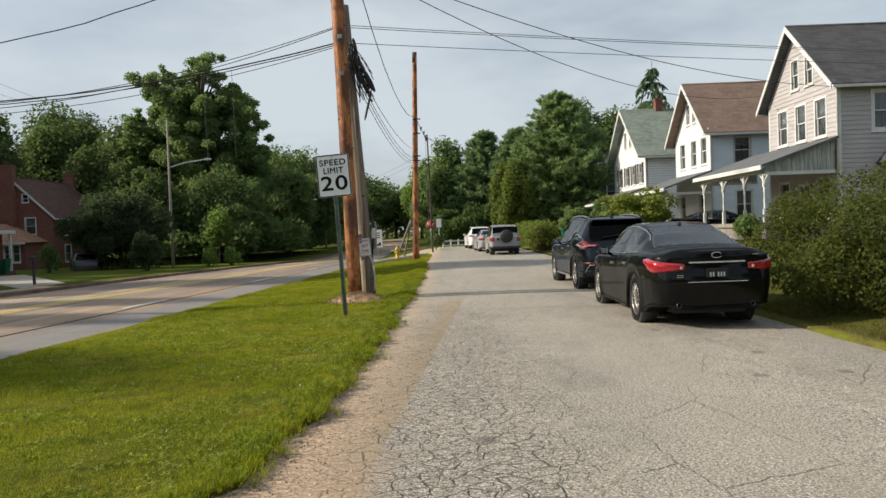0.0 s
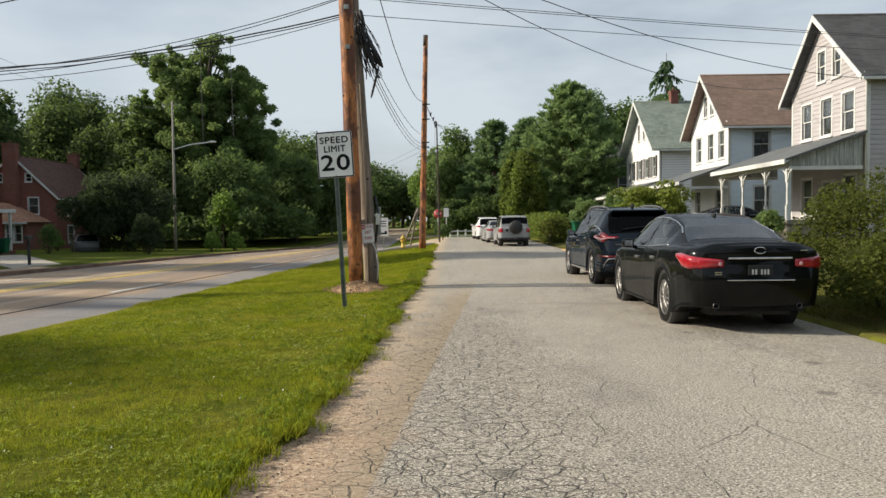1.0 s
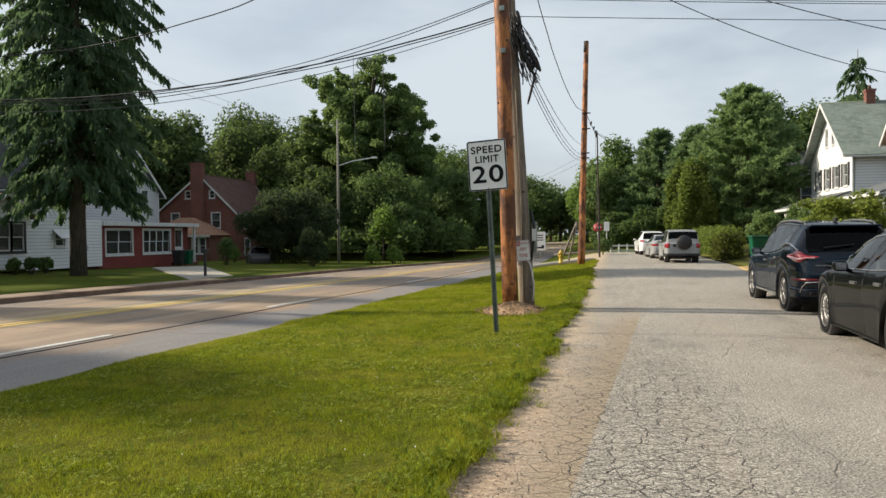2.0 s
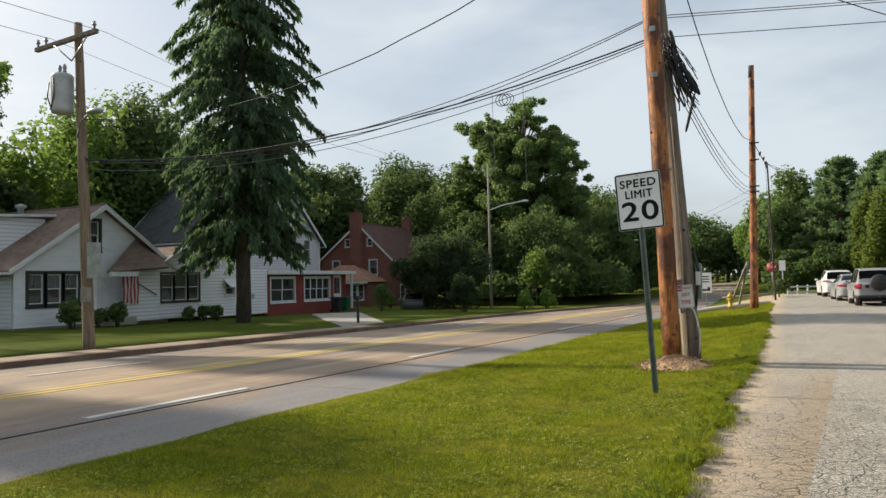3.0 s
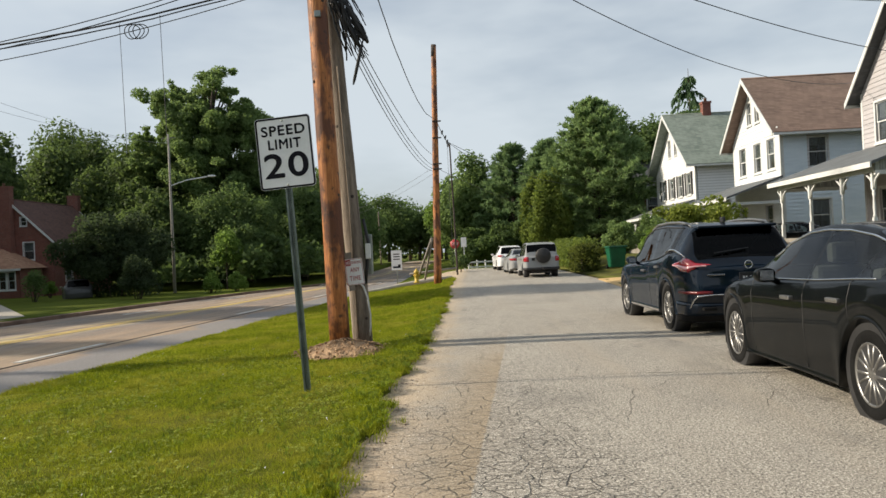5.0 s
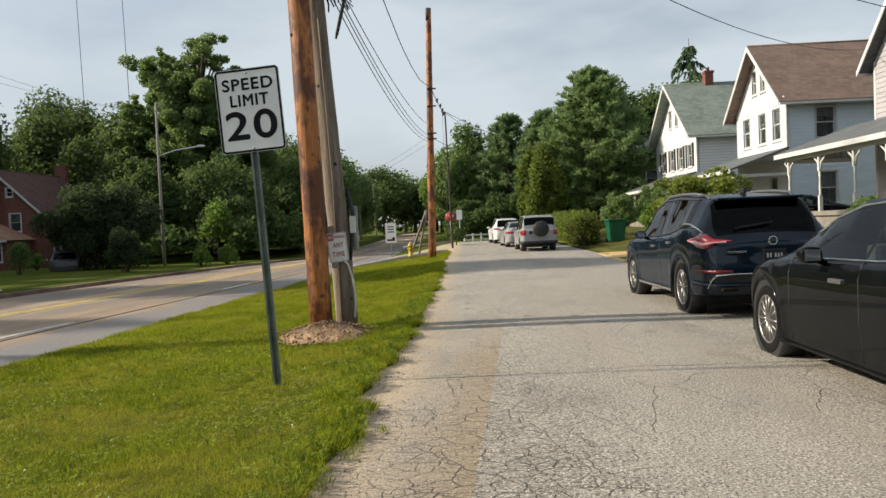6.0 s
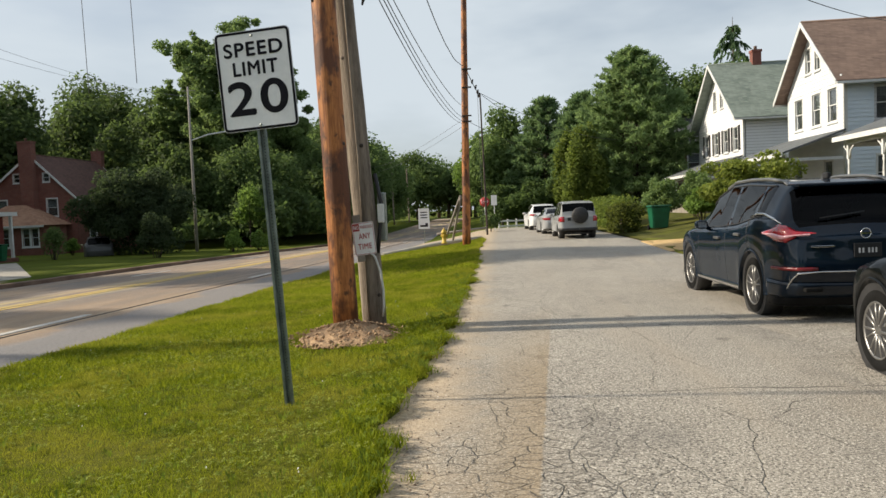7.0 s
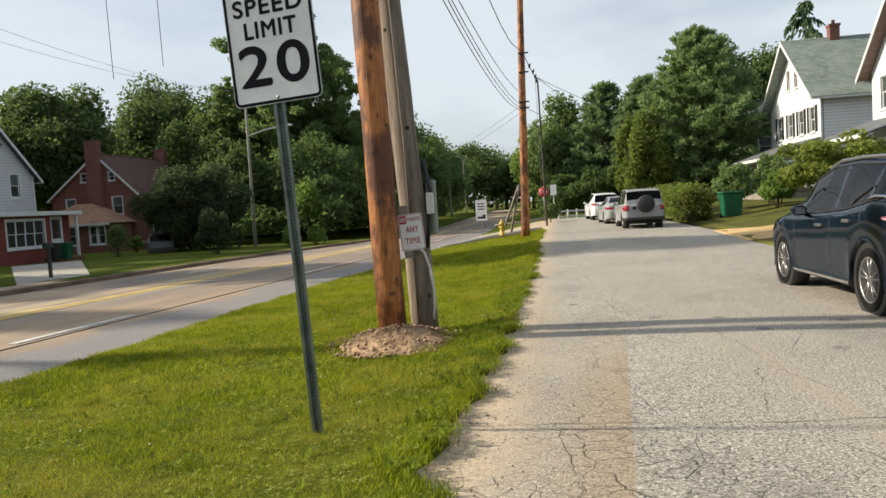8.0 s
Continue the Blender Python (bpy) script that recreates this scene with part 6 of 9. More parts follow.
cable((P2[0], 40.1, 5.6), (-16.0, 96.0, 7.2), 0.5, 0.008, "cable_grey")
cable((P2[0], 40.1, 5.3), (-16.0, 96.0, 6.4), 0.4, 0.008, "cable_grey")
for q in ((0.0, 0.0, 0.0), (0.04, 0.0, -0.16), (-0.22, -0.35, 0.42), (-0.08, -0.1, 0.2)):
    bm = bmesh.new()
    tube(bm, [(J[0] + q[0], J[1] + q[1], J[2] + q[2] - 0.11), (J[0] + q[0], J[1] + q[1], J[2] + q[2]), (J[0] + q[0] + 0.05, J[1] + q[1], J[2] + q[2] + 0.1)], [0.02, 0.06, 0.02], 8)
    tagged(part("cable_clamp", bm, M["plastic"]), "small black clamp hanging on the overhead cable", "clamp", "clamps on the cable")
# splice tangle on the old pole
random.seed(11)
tang = thing("cable_tangle", pose(-1.7, 17.2, 4.5), "tangle of black splices and looped cables on the pole", "cable")
for i in range(46):
    bm = bmesh.new()
    p0 = Vector((-0.15 + random.uniform(-0.05, 0.1), random.uniform(-0.22, -0.05), random.uniform(0.95, 1.65)))
    p3 = Vector((random.uniform(0.02, 0.4), random.uniform(-0.15, 0.15), random.uniform(0.15, 0.85)))
    mid = (p0 + p3) / 2 + Vector((random.uniform(-0.12, 0.16), random.uniform(-0.1, 0.1), random.uniform(-0.25, 0.3)))
    pts = []
    for u in np.linspace(0, 1, 9):
        pts.append(p0 * (1 - u) ** 2 + mid * 2 * u * (1 - u) + p3 * u * u + Vector((0.02 * noise.noise((u * 9, i, 0)), 0, 0.02 * noise.noise((u * 9, i, 5)))))
    tube(bm, pts, random.uniform(0.006, 0.014), 6)
    part("loop", bm, M["cable"], tang)
for a, b, r in (((0.1, -0.1, 1.05), (0.42, -0.05, 0.4), 0.07), ((0.34, -0.1, 0.42), (0.16, -0.12, -0.28), 0.04), ((-0.02, -0.14, 1.4), (0.08, -0.12, 0.7), 0.06), ((0.02, -0.12, 0.9), (0.3, -0.06, 0.3), 0.05), ((-0.05, -0.16, 1.65), (0.02, -0.14, 1.3), 0.07)):
    bm = bmesh.new()
    a, b = Vector(a), Vector(b)
    tube(bm, [a, a.lerp(b, 0.12), a.lerp(b, 0.5), a.lerp(b, 0.88), b], [r * 0.3, r * 0.6, r * 0.7, r * 0.62, r * 0.3], 10)
    part("splice_case", bm, M["plastic"], tang, "black plastic splice case")

# far roadside signs, hydrant, fence
st = thing("stop_sign", pose(-1.0, 58.0, 0.0), "red octagonal stop sign on a post with white plate", "road sign")
bm = bmesh.new()
tube(bm, [(0, 0, -0.2), (0, 0, 2.4)], 0.03, 6)
part("post", bm, M["galv"], st)
bm = bmesh.new()
lathe(bm, [(0.0, 0.0), (0.36, 0.0), (0.36, 0.01), (0.0, 0.01)], 8, pose(0, -0.04, 2.0, 90, 0, 0) @ pose(0, 0, 0, 0, 0, 22.5))
pl = part("plate", bm, M["sign_red"], st)
lettering("STOP", 0.24, M["sign_white"], pl, pose(0, -0.055, 2.0, 90, 0, 0), 0.5, 0.002)
bm = bmesh.new()
cuboid(bm, 0.45, 0.85, -0.05, -0.04, 1.75, 2.45)
cuboid(bm, 0.62, 0.68, -0.03, 0.03, -0.2, 2.4)
part("side_plate", bm, M["sign_white"], st)
ds = thing("direction_sign", pose(-5.75, 62.0, -0.85), "white roadside direction sign with dark arrow panel", "road sign")
bm = bmesh.new()
tube(bm, [(0, 0, -0.2), (0, 0, 2.6)], 0.035, 6)
part("post", bm, M["galv"], ds)
bm = bmesh.new()
cuboid(bm, -0.42, 0.42, -0.06, -0.05, 1.05, 2.6)
dp = part("plate", bm, M["sign_white"], ds)
for x0, x1, za, zb in ((-0.25, 0.25, 2.26, 2.34), (-0.25, 0.25, 2.06, 2.14), (-0.25, 0.25, 1.86, 1.94), (-0.3, 0.3, 1.2, 1.34), (0.1, 0.3, 1.345, 1.48)):
    bm = bmesh.new()
    cuboid(bm, x0, x1, -0.065, -0.061, za, zb)
    part("mark", bm, M["sign_black"], dp)
hy = thing("fire_hydrant", pose(-2.75, 43.4, -0.12), "yellow cast iron fire hydrant by the kerb", "hydrant")
bm = bmesh.new()
lathe(bm, [(0.16, 0.0), (0.16, 0.05), (0.11, 0.06), (0.11, 0.5), (0.15, 0.52), (0.15, 0.57), (0.1, 0.66), (0.04, 0.72), (0.04, 0.77), (0.0, 0.78)], 14)
part("barrel", bm, M["hydrant"], hy)
for a in (0, 120, 240):
    bm = bmesh.new()
    lathe(bm, [(0.06, 0.08), (0.06, 0.17), (0.0, 0.18)], 10, pose(0, 0, 0.4) @ pose(0, 0, 0, 90, 0, a))
    part("outlet", bm, M["hydrant"], hy)
fen = thing("fence", pose(-0.1, 63.9, -0.3, 0, 0, 24), "low white wooden rail fence at the end of the side road", "fence")
for i in range(6):
    bm = bmesh.new()
    cuboid(bm, i * 0.75, i * 0.75 + 0.1, 0, 0.1, -0.1, 0.95)
    part("post", bm, M["trim"], fen)
for z in (0.35, 0.75):
    bm = bmesh.new()
    cuboid(bm, 0, 3.85, -0.04, -0.003, z, z + 0.12)
    part("rail", bm, M["trim"], fen)
# construction boards by the far orange pole
br = thing("timber_brace", pose(-1.9, 41.5, 0.0), "leaning raw timber brace beside the pole", "timber")
for i, (a, b) in enumerate((((-0.9, 3.0, 0), (0.1, 1.0, 2.2)), ((-0.5, 3.2, 0), (0.1, 1.0, 2.1)), ((-1.4, 4, 0.3), (1.2, 5, 0.5)))):
    bm = bmesh.new()
    tube(bm, [a, b], 0.06, 4)
    part("board", bm, M["wood"], br)

# ---- cars ----
def pod(bm, x, y, z, rx, ry, rz):
    """Rounded mirror housing: cut off flat behind, swelling to the front."""
    b = bmesh.new()
    bmesh.ops.create_uvsphere(b, u_segments=20, v_segments=14, radius=1.0)
    for v in b.verts:
        c = v.co
        q = Vector([math.copysign(abs(k) ** 0.72, k) for k in c])
        v.co = (x + q.x * rx, y + max(q.y * ry, -0.06), z + q.z * rz * (1.0 - 0.12 * q.y))
    for f in b.faces:
        f.smooth = True
    merge(bm, b)


def smooth_interp(xs, pts, k=5):
    p = np.array(pts, dtype=float)
    d = np.linspace(xs[0], xs[-1], 400)
    v = np.interp(d, p[:, 0], p[:, 1])
    ker = np.hanning(2 * k + 1)
    ker /= ker.sum()
    vp = np.concatenate([np.full(k, v[0]), v, np.full(k, v[-1])])
    return np.interp(xs, d, np.convolve(vp, ker, "valid"))


def wheel(parent, x, y, r, w, side, spokes=5, rim_mat=None):
    """Tyre, rim and hub; side is +1 or -1: the way that the outer face looks."""
    m = pose(x, y, r) @ pose(0, 0, 0, 0, 90 * side, 0)
    bm = bmesh.new()
    lathe(bm, [(r * 0.66, -w / 2), (r * 0.92, -w / 2), (r * 0.985, -w * 0.4), (r, -w * 0.2), (r, w * 0.2), (r * 0.985, w * 0.4), (r * 0.92, w / 2), (r * 0.68, w / 2 + 0.004), (r * 0.66, w * 0.42)], 36, m)
    wh = part("wheel", bm, M["tyre"], parent)
    bm = bmesh.new()
    lathe(bm, [(r * 0.655, -w * 0.45), (r * 0.655, w * 0.44), (r * 0.69, w * 0.5), (r * 0.66, w * 0.53), (r * 0.62, w * 0.47), (r * 0.6, w * 0.1)], 36, m)
    for i in range(spokes):
        a = 2 * math.pi * i / spokes
        for da in (-0.2, 0.2):
            c, s = math.cos(a + da), math.sin(a + da)
            c0, s0 = math.cos(a + da * 0.5), math.sin(a + da * 0.5)
            pts = [m @ Vector((c0 * r * 0.1, s0 * r * 0.1, w * 0.42)), m @ Vector((c * r * 0.38, s * r * 0.38, w * 0.46)), m @ Vector((c * r * 0.64, s * r * 0.64, w * 0.44))]
            tube(bm, pts, [0.02, 0.012, 0.014], 6)
    lathe(bm, [(r * 0.2, w * 0.3), (r * 0.19, w * 0.46), (r * 0.12, w * 0.5), (0.0, w * 0.5)], 16, m)
    part("rim", bm, rim_mat or M["alloy"], wh)
    bm = bmesh.new()
    lathe(bm, [(0.0, 0.0), (r * 0.6, 0.0), (r * 0.6, 0.012), (0.0, 0.012)], 24, m)
    part("brake_disc", bm, M["plastic"], wh)


def crown(ctrl, k=4):
    """A smooth curve through control points (m x 3), k steps between each two; returns points and their place along the list."""
    c = np.asarray(ctrl, dtype=float)
    e = np.concatenate([[2 * c[0] - c[1]], c, [c[-1] * np.array([-1, 1, 1]) + np.array([2 * c[-1][0], 0, 0])]])
    e[-1] = (-c[-2][0], c[-2][1], c[-2][2])
    out, at = [], []
    for a in range(len(c) - 1):
        p0, p1, p2, p3 = e[a:a + 4]
        for q in range(k):
            u = q / k
            m1, m2 = 0.42 * (p2 - p0), 0.42 * (p3 - p1)
            out.append((2 * u ** 3 - 3 * u ** 2 + 1) * p1 + (u ** 3 - 2 * u ** 2 + u) * m1 + (3 * u ** 2 - 2 * u ** 3) * p2 + (u ** 3 - u ** 2) * m2)
            at.append(a + u)
    return np.array(out + [c[-1]]), np.array(at + [len(c) - 1.0])


def car(name, m, sp, paint, label, glass=None):
    """A car with its tail at y = 0 and its nose at y = L. sp holds its profiles."""
    L, W = sp["L"], sp["W"] / 2
    c = thing(name, m, label, "car", "parked cars")
    n = sp.get("n", 170)
    u_ = np.linspace(0, 1, n)
    Y = L * (u_ - 0.085 * np.sin(2 * math.pi * u_))      # closer stations at both ends
    top = smooth_interp(Y, sp["top"], 6)
    belt = smooth_interp(Y, sp["belt"], 8)
    half = smooth_interp(Y, sp["half"], 6) * W
    roof = smooth_interp(Y, sp["roof"], 8) * W
    r, axles, sill = sp["r"], sp["axles"], sp["sill"]
    ra = r + 0.045
    tuck = sp["tuck"]
    swell = sp.get("swell", 0.07)
    rows = 10
    P = np.zeros((n, rows, 3))
    for i, y in enumerate(Y):
        zb, lip = sill, 0.0
        for a in axles:
            if abs(y - a) < ra:
                zb = max(zb, r + math.sqrt(ra * ra - (y - a) ** 2) * 0.97)
            lip = max(lip, math.exp(-((abs(y - a) - ra) / 0.09) ** 2), 1.0 if abs(y - a) < ra else 0.0)
        if y < 0.72:
            zb = max(zb, sill + sp.get("rise", 0.06) * (1 - (y / 0.72) ** 3))
        if y > L - 0.3:
            zb = max(zb, sill + 0.05)
        w, zs, zt, wr = half[i], belt[i], top[i], roof[i]
        zs = min(zs, zt - 0.03)
        cab = max(0.0, min(1.0, (zt - zs - 0.08) / 0.25))
        z2 = zb + 0.05
        z3 = max(zb + 0.09, zb + 0.5 * (zs - zb))
        wr2 = w * 0.79 * (1 - cab) + wr * cab
        drop = min(0.055, (zt - zs) * 0.45)
        z7 = zt - (drop * (1 - cab) + 0.06 * cab)
        low = 0.955 + 0.03 * lip
        pts = [(0.0, max(0.22, zb) if zb < 0.4 else 0.25), (w * (low - 0.06), zb - 0.01), (w * low, z2), (w * (0.992 + 0.006 * lip), z3), (w * 0.992, zs - 0.11 if zs - 0.11 > z3 else (z3 + zs) / 2), (w * 0.955, zs),
               (w * (0.915 * cab + 0.9 * (1 - cab)), zs + min(0.03, (zt - zs) * 0.3)), (wr2, max(z7, zs + 0.012)), (wr2 * 0.76, max(zt - 0.014, zs + 0.016)), (0.0, zt)]
        fade = math.exp(-y / 0.22)
        nose = math.exp(-(L - y) / 0.25)
        for j, (x, z) in enumerate(pts):
            dy = np.interp(z, [p[0] for p in tuck], [p[1] for p in tuck]) * fade
            dn = -np.interp(z, [0.2, 0.5, 0.75, 1.1], [0.12, 0.0, 0.06, 0.3]) * nose
            P[i, j] = (x, y + dy + dn, z)
    Q, V = None, None
    for i in range(n):
        q, V = crown(P[i])
        q[:, 0] = np.maximum(q[:, 0], 0.0)
        if Q is None:
            Q = np.zeros((n, len(q), 3))
        Q[i] = q
    win, rear, front = sp["win"], sp["rear"], sp["front"]
    side = sp.get("rear_side", 7.3)
    cells = {"body": [], "side_window": [], "rear_window": [], "windshield": []}
    for i in range(n - 1):
        ym = (Y[i] + Y[i + 1]) / 2
        for j in range(len(V) - 1):
            vm = (V[j] + V[j + 1]) / 2
            key = "body"
            if 6.0 < vm < 7.0 and any(a < ym < b for a, b in win) and top[i] - belt[i] > 0.2:
                key = "side_window"
            elif vm > side and rear[0] < ym < rear[1]:
                key = "rear_window"
            elif vm > 7.2 and front[0] < ym < front[1]:
                key = "windshield"
            cells[key].append((i, j))
    mats = {"body": paint, "side_window": glass or sp.get("side_glass") or M["car_glass"], "rear_window": sp.get("rear_glass") or M["car_glass"], "windshield": M["rear_glass"]}
    cols = np.linspace(1, -1, 17)
    for key, lst in cells.items():
        groups = [lst]
        if key == "side_window":
            groups = [[q for q in lst if a < (Y[q[0]] + Y[q[0] + 1]) / 2 < b] for a, b in win]
        for g in groups:
            for s in ((1, -1) if key == "side_window" else (0,)):
                bm = bmesh.new()
                vv = {}

                def vert(i, j, sg):
                    key2 = (i, j, sg if Q[i, j, 0] > 1e-6 else 1)
                    if key2 not in vv:
                        vv[key2] = bm.verts.new((Q[i, j, 0] * sg, Q[i, j, 1], Q[i, j, 2]))
                    return vv[key2]
                for sg in ((1, -1) if s == 0 else (s,)):
                    for i, j in g:
                        q = [vert(i, j, sg), vert(i + 1, j, sg), vert(i + 1, j + 1, sg), vert(i, j + 1, sg)]
                        fc = bm.faces.new(q if sg == 1 else q[::-1])
                        fc.smooth = True
                if key == "body":          # swollen tail and nose
                    for i, d in ((0, -1), (n - 1, 1)):
                        lines = []
                        for j in range(2, len(V)):
                            x0 = Q[i, j, 0]
                            grow = swell * min(1.0, x0 / (0.6 * W))
                            lines.append([bm.verts.new((x0 * u, Q[i, j, 1] + d * grow * (1 - u * u), Q[i, j, 2])) for u in cols])
                        for la, lb in zip(lines, lines[1:]):
                            for a in range(len(cols) - 1):
                                fc = bm.faces.new((la[a], la[a + 1], lb[a + 1], lb[a]))
                                fc.smooth = True
                    bmesh.ops.remove_doubles(bm, verts=bm.verts[:], dist=0.0005)
                    bmesh.ops.dissolve_degenerate(bm, dist=0.0004, edges=bm.edges[:])
                if bm.faces:
                    part(key, bm, mats[key], c)
                else:
                    bm.free()
    # dark wells and underside
    for a in axles:
        for s in (-1, 1):
            bm = bmesh.new()
            cuboid(bm, min(s * (W - 0.3), s * (W - 0.42)), max(s * (W - 0.3), s * (W - 0.42)), a - ra, a + ra, 0.2, r + ra)
            lathe(bm, [(ra, 0.0), (ra, 0.24)], 24, pose(s * (W - 0.3) if s > 0 else -W + 0.06, a, r) @ pose(0, 0, 0, 0, 90, 0))
            part("wheel_well", bm, M["plastic"], c)
    bm = bmesh.new()
    cuboid(bm, -W + 0.4, W - 0.4, 0.3, L - 0.3, 0.2, 0.3)
    part("underbody", bm, M["plastic"], c)
    # cabin: floor, seats, dash
    bm = bmesh.new()
    y0, y1 = rear[1], front[0]
    cuboid(bm, -W + 0.14, W - 0.14, rear[0], front[1] - 0.1, 0.5, 0.56)
    cuboid(bm, -W + 0.2, W - 0.2, rear[0] + 0.05, rear[1] - 0.1, 0.6, float(np.interp(rear[0], Y, belt)) - 0.05)
    part("cabin_floor", bm, M["cabin"], c)
    for x in (-0.38, 0.38):
        for yy in (sp["seats"]):
            bm = bmesh.new()
            soft_box(bm, x - 0.25, x + 0.25, yy, yy + 0.14, 0.55, 1.08, 0.05)
            soft_box(bm, x - 0.12, x + 0.12, yy - 0.02, yy + 0.1, 1.1, 1.28, 0.04)
            part("seat", bm, M["cabin"], c)
    for a in axles:
        for s in (-1, 1):
            wheel(c, s * (W - 0.165), a, r, 0.22, s, sp.get("spokes", 5))
    # mirrors and handles
    my = front[0] - 0.02
    for s in (-1, 1):
        bm = bmesh.new()
        zz = float(np.interp(my, Y, belt)) + 0.06
        pod(bm, s * (W + 0.09), my, zz + 0.01, 0.095, 0.09, 0.065)
        tube(bm, [(s * (W - 0.06), my + 0.04, zz - 0.06), (s * (W + 0.06), my + 0.02, zz - 0.01)], [0.03, 0.025], 8)
        mi = part("mirror", bm, paint, c)
        bm = bmesh.new()
        cuboid(bm, s * (W + 0.09) - 0.065, s * (W + 0.09) + 0.065, my - 0.066, my - 0.061, zz - 0.035, zz + 0.055)
        part("mirror_glass", bm, M["chrome"], mi)
        for hy_ in sp["handles"]:
            bm = bmesh.new()
            hz = float(np.interp(hy_, Y, belt)) - 0.13
            soft_box(bm, s * W * 1.0 - 0.02, s * W * 1.0 + 0.03, hy_ - 0.1, hy_ + 0.1, hz - 0.015, hz + 0.02, 0.01)
            part("door_handle", bm, sp.get("handle_mat") or M["alloy"], c)
    # door seams
    for s in (-1, 1):
        for dy in sp["seams"]:
            bm = bmesh.new()
            i = int(np.argmin(np.abs(Y - dy)))
            pts = [Vector((P[i, j, 0] * s * 1.001, P[i, j, 1], P[i, j, 2])) for j in (2, 3, 4, 5, 6)]
            tube(bm, pts, 0.005, 4)
            part("door_seam", bm, M["plastic"], c)
    # window rim
    for s in (-1, 1):
        if sp.get("rim"):
            bm = bmesh.new()
            a, b = win[0][0], win[-1][1]
            ii = [i for i in range(n) if a <= Y[i] <= b]
            tube(bm, [Vector((P[i, 7, 0] * s * 1.004, P[i, 7, 1], P[i, 7, 2])) for i in ii], 0.011, 5)
            tube(bm, [Vector((P[i, 6, 0] * s * 1.004, P[i, 6, 1], P[i, 6, 2])) for i in ii], 0.008, 5)
            part("window_trim", bm, M[sp["rim"]], c)

    def outline(z):
        """Plan line of the tail at height z, from the middle outwards and forwards."""
        d = float(np.interp(z, [p[0] for p in tuck], [p[1] for p in tuck]))
        pts = [Vector((x, d - swell * (1 - (x / half[0]) ** 2), z)) for x in np.linspace(0, half[0], 12)]
        for i in range(1, n):
            if Y[i] > 0.75:
                break
            pts.append(Vector((half[i], Y[i] + d * math.exp(-Y[i] / 0.22), z)))
        return pts

    def patch(nm, mat, x_in, y_out, zlo, zhi, off, label="", sides=(1, -1), parent=None):
        """A thin shell on the tail: from x_in off the middle to y_out along the flank; zlo, zhi: heights at its two ends."""
        obs = []
        for s in sides:
            bm = bmesh.new()
            ref = outline(0.9)
            idx = [i for i, p in enumerate(ref) if p.x >= x_in - 1e-6 and p.y <= y_out + tuck[-1][1] + 0.1]
            cols = []
            for k_, i in enumerate(idx):
                u = k_ / max(1, len(idx) - 1)
                lo = float(np.interp(u, *zip(*zlo)))
                hi = float(np.interp(u, *zip(*zhi)))
                col = []
                for t in np.linspace(0, 1, 5):
                    z = lo + (hi - lo) * t
                    p = outline(z)[i]
                    nx = (0, -1) if i < 11 else (1, -0.35)
                    bul = off * (1 - 0.7 * abs(2 * t - 1) ** 3)
                    zz = z
                    wsh = float(np.interp(z, [0.2, 0.5, 0.75, 0.9, 1.0, 1.3], [0.97, 0.995, 1.0, 0.995, 0.97, 0.93]))
                    col.append(bm.verts.new(((p.x * (wsh if i >= 11 else 1) + nx[0] * bul) * s, p.y + nx[1] * bul, zz)))
                cols.append(col)
            for a, b in zip(cols, cols[1:]):
                for j in range(4):
                    fc = bm.faces.new((a[j], b[j], b[j + 1], a[j + 1]))
                    fc.smooth = True
            ob = part(nm, bm, mat, parent or c, label)
            md = ob.modifiers.new("shell", "SOLIDIFY")
            md.thickness, md.offset = 0.02, -1.0
            obs.append(ob)
        return obs
    return c, patch, outline


def tail_y(outline, z):
    return outline(z)[0].y


sedan = dict(L=4.8, W=1.83, r=0.34, axles=(1.12, 3.95), sill=0.19,
             top=[(0, 1.05), (0.05, 1.085), (0.12, 1.09), (0.35, 1.085), (0.66, 1.10), (0.85, 1.165), (1.15, 1.285), (1.5, 1.385), (1.9, 1.435), (2.3, 1.45), (2.65, 1.43), (3.05, 1.33), (3.65, 1.04), (4.0, 0.97), (4.4, 0.88), (4.7, 0.76), (4.8, 0.62)],
             belt=[(0, 0.955), (0.25, 0.985), (0.8, 1.0), (1.3, 0.985), (2.0, 0.95), (3.4, 0.92), (4.0, 0.87), (4.5, 0.77), (4.8, 0.58)],
             half=[(0, 0.74), (0.05, 0.83), (0.12, 0.89), (0.25, 0.935), (0.5, 0.97), (1.1, 1.0), (2.2, 0.98), (3.95, 1.0), (4.4, 0.93), (4.65, 0.8), (4.8, 0.6)],
             roof=[(0, 0.7), (0.6, 0.68), (1.2, 0.62), (2.0, 0.6), (2.6, 0.61), (3.1, 0.65), (3.7, 0.72), (4.8, 0.6)],
             rise=0.13, tuck=[(0.2, 0.2), (0.3, 0.13), (0.4, 0.035), (0.5, 0.0), (0.62, 0.0), (0.68, 0.035), (0.84, 0.06), (0.9, 0.05), (1.0, 0.06), (1.1, 0.05)],
             win=((1.0, 1.3), (1.36, 2.14), (2.22, 3.32)), rear=(0.72, 1.5), front=(2.72, 3.62), rear_side=7.35, seats=(1.35, 2.4), handles=(1.55, 2.45), seams=(1.33, 2.18, 3.35), rim="chrome", spokes=7)
sedan["rear_glass"] = M["rear_glass"]
sedan["side_glass"] = M["side_glass"]
c1, patch, outl = car("car", pose(4.1, 10.06, 0.0, 0, 0, -0.3) @ Matrix.Diagonal((1, 1, 1.075, 1)), sedan, M["paint_black"], "black saloon car parked at the road edge")
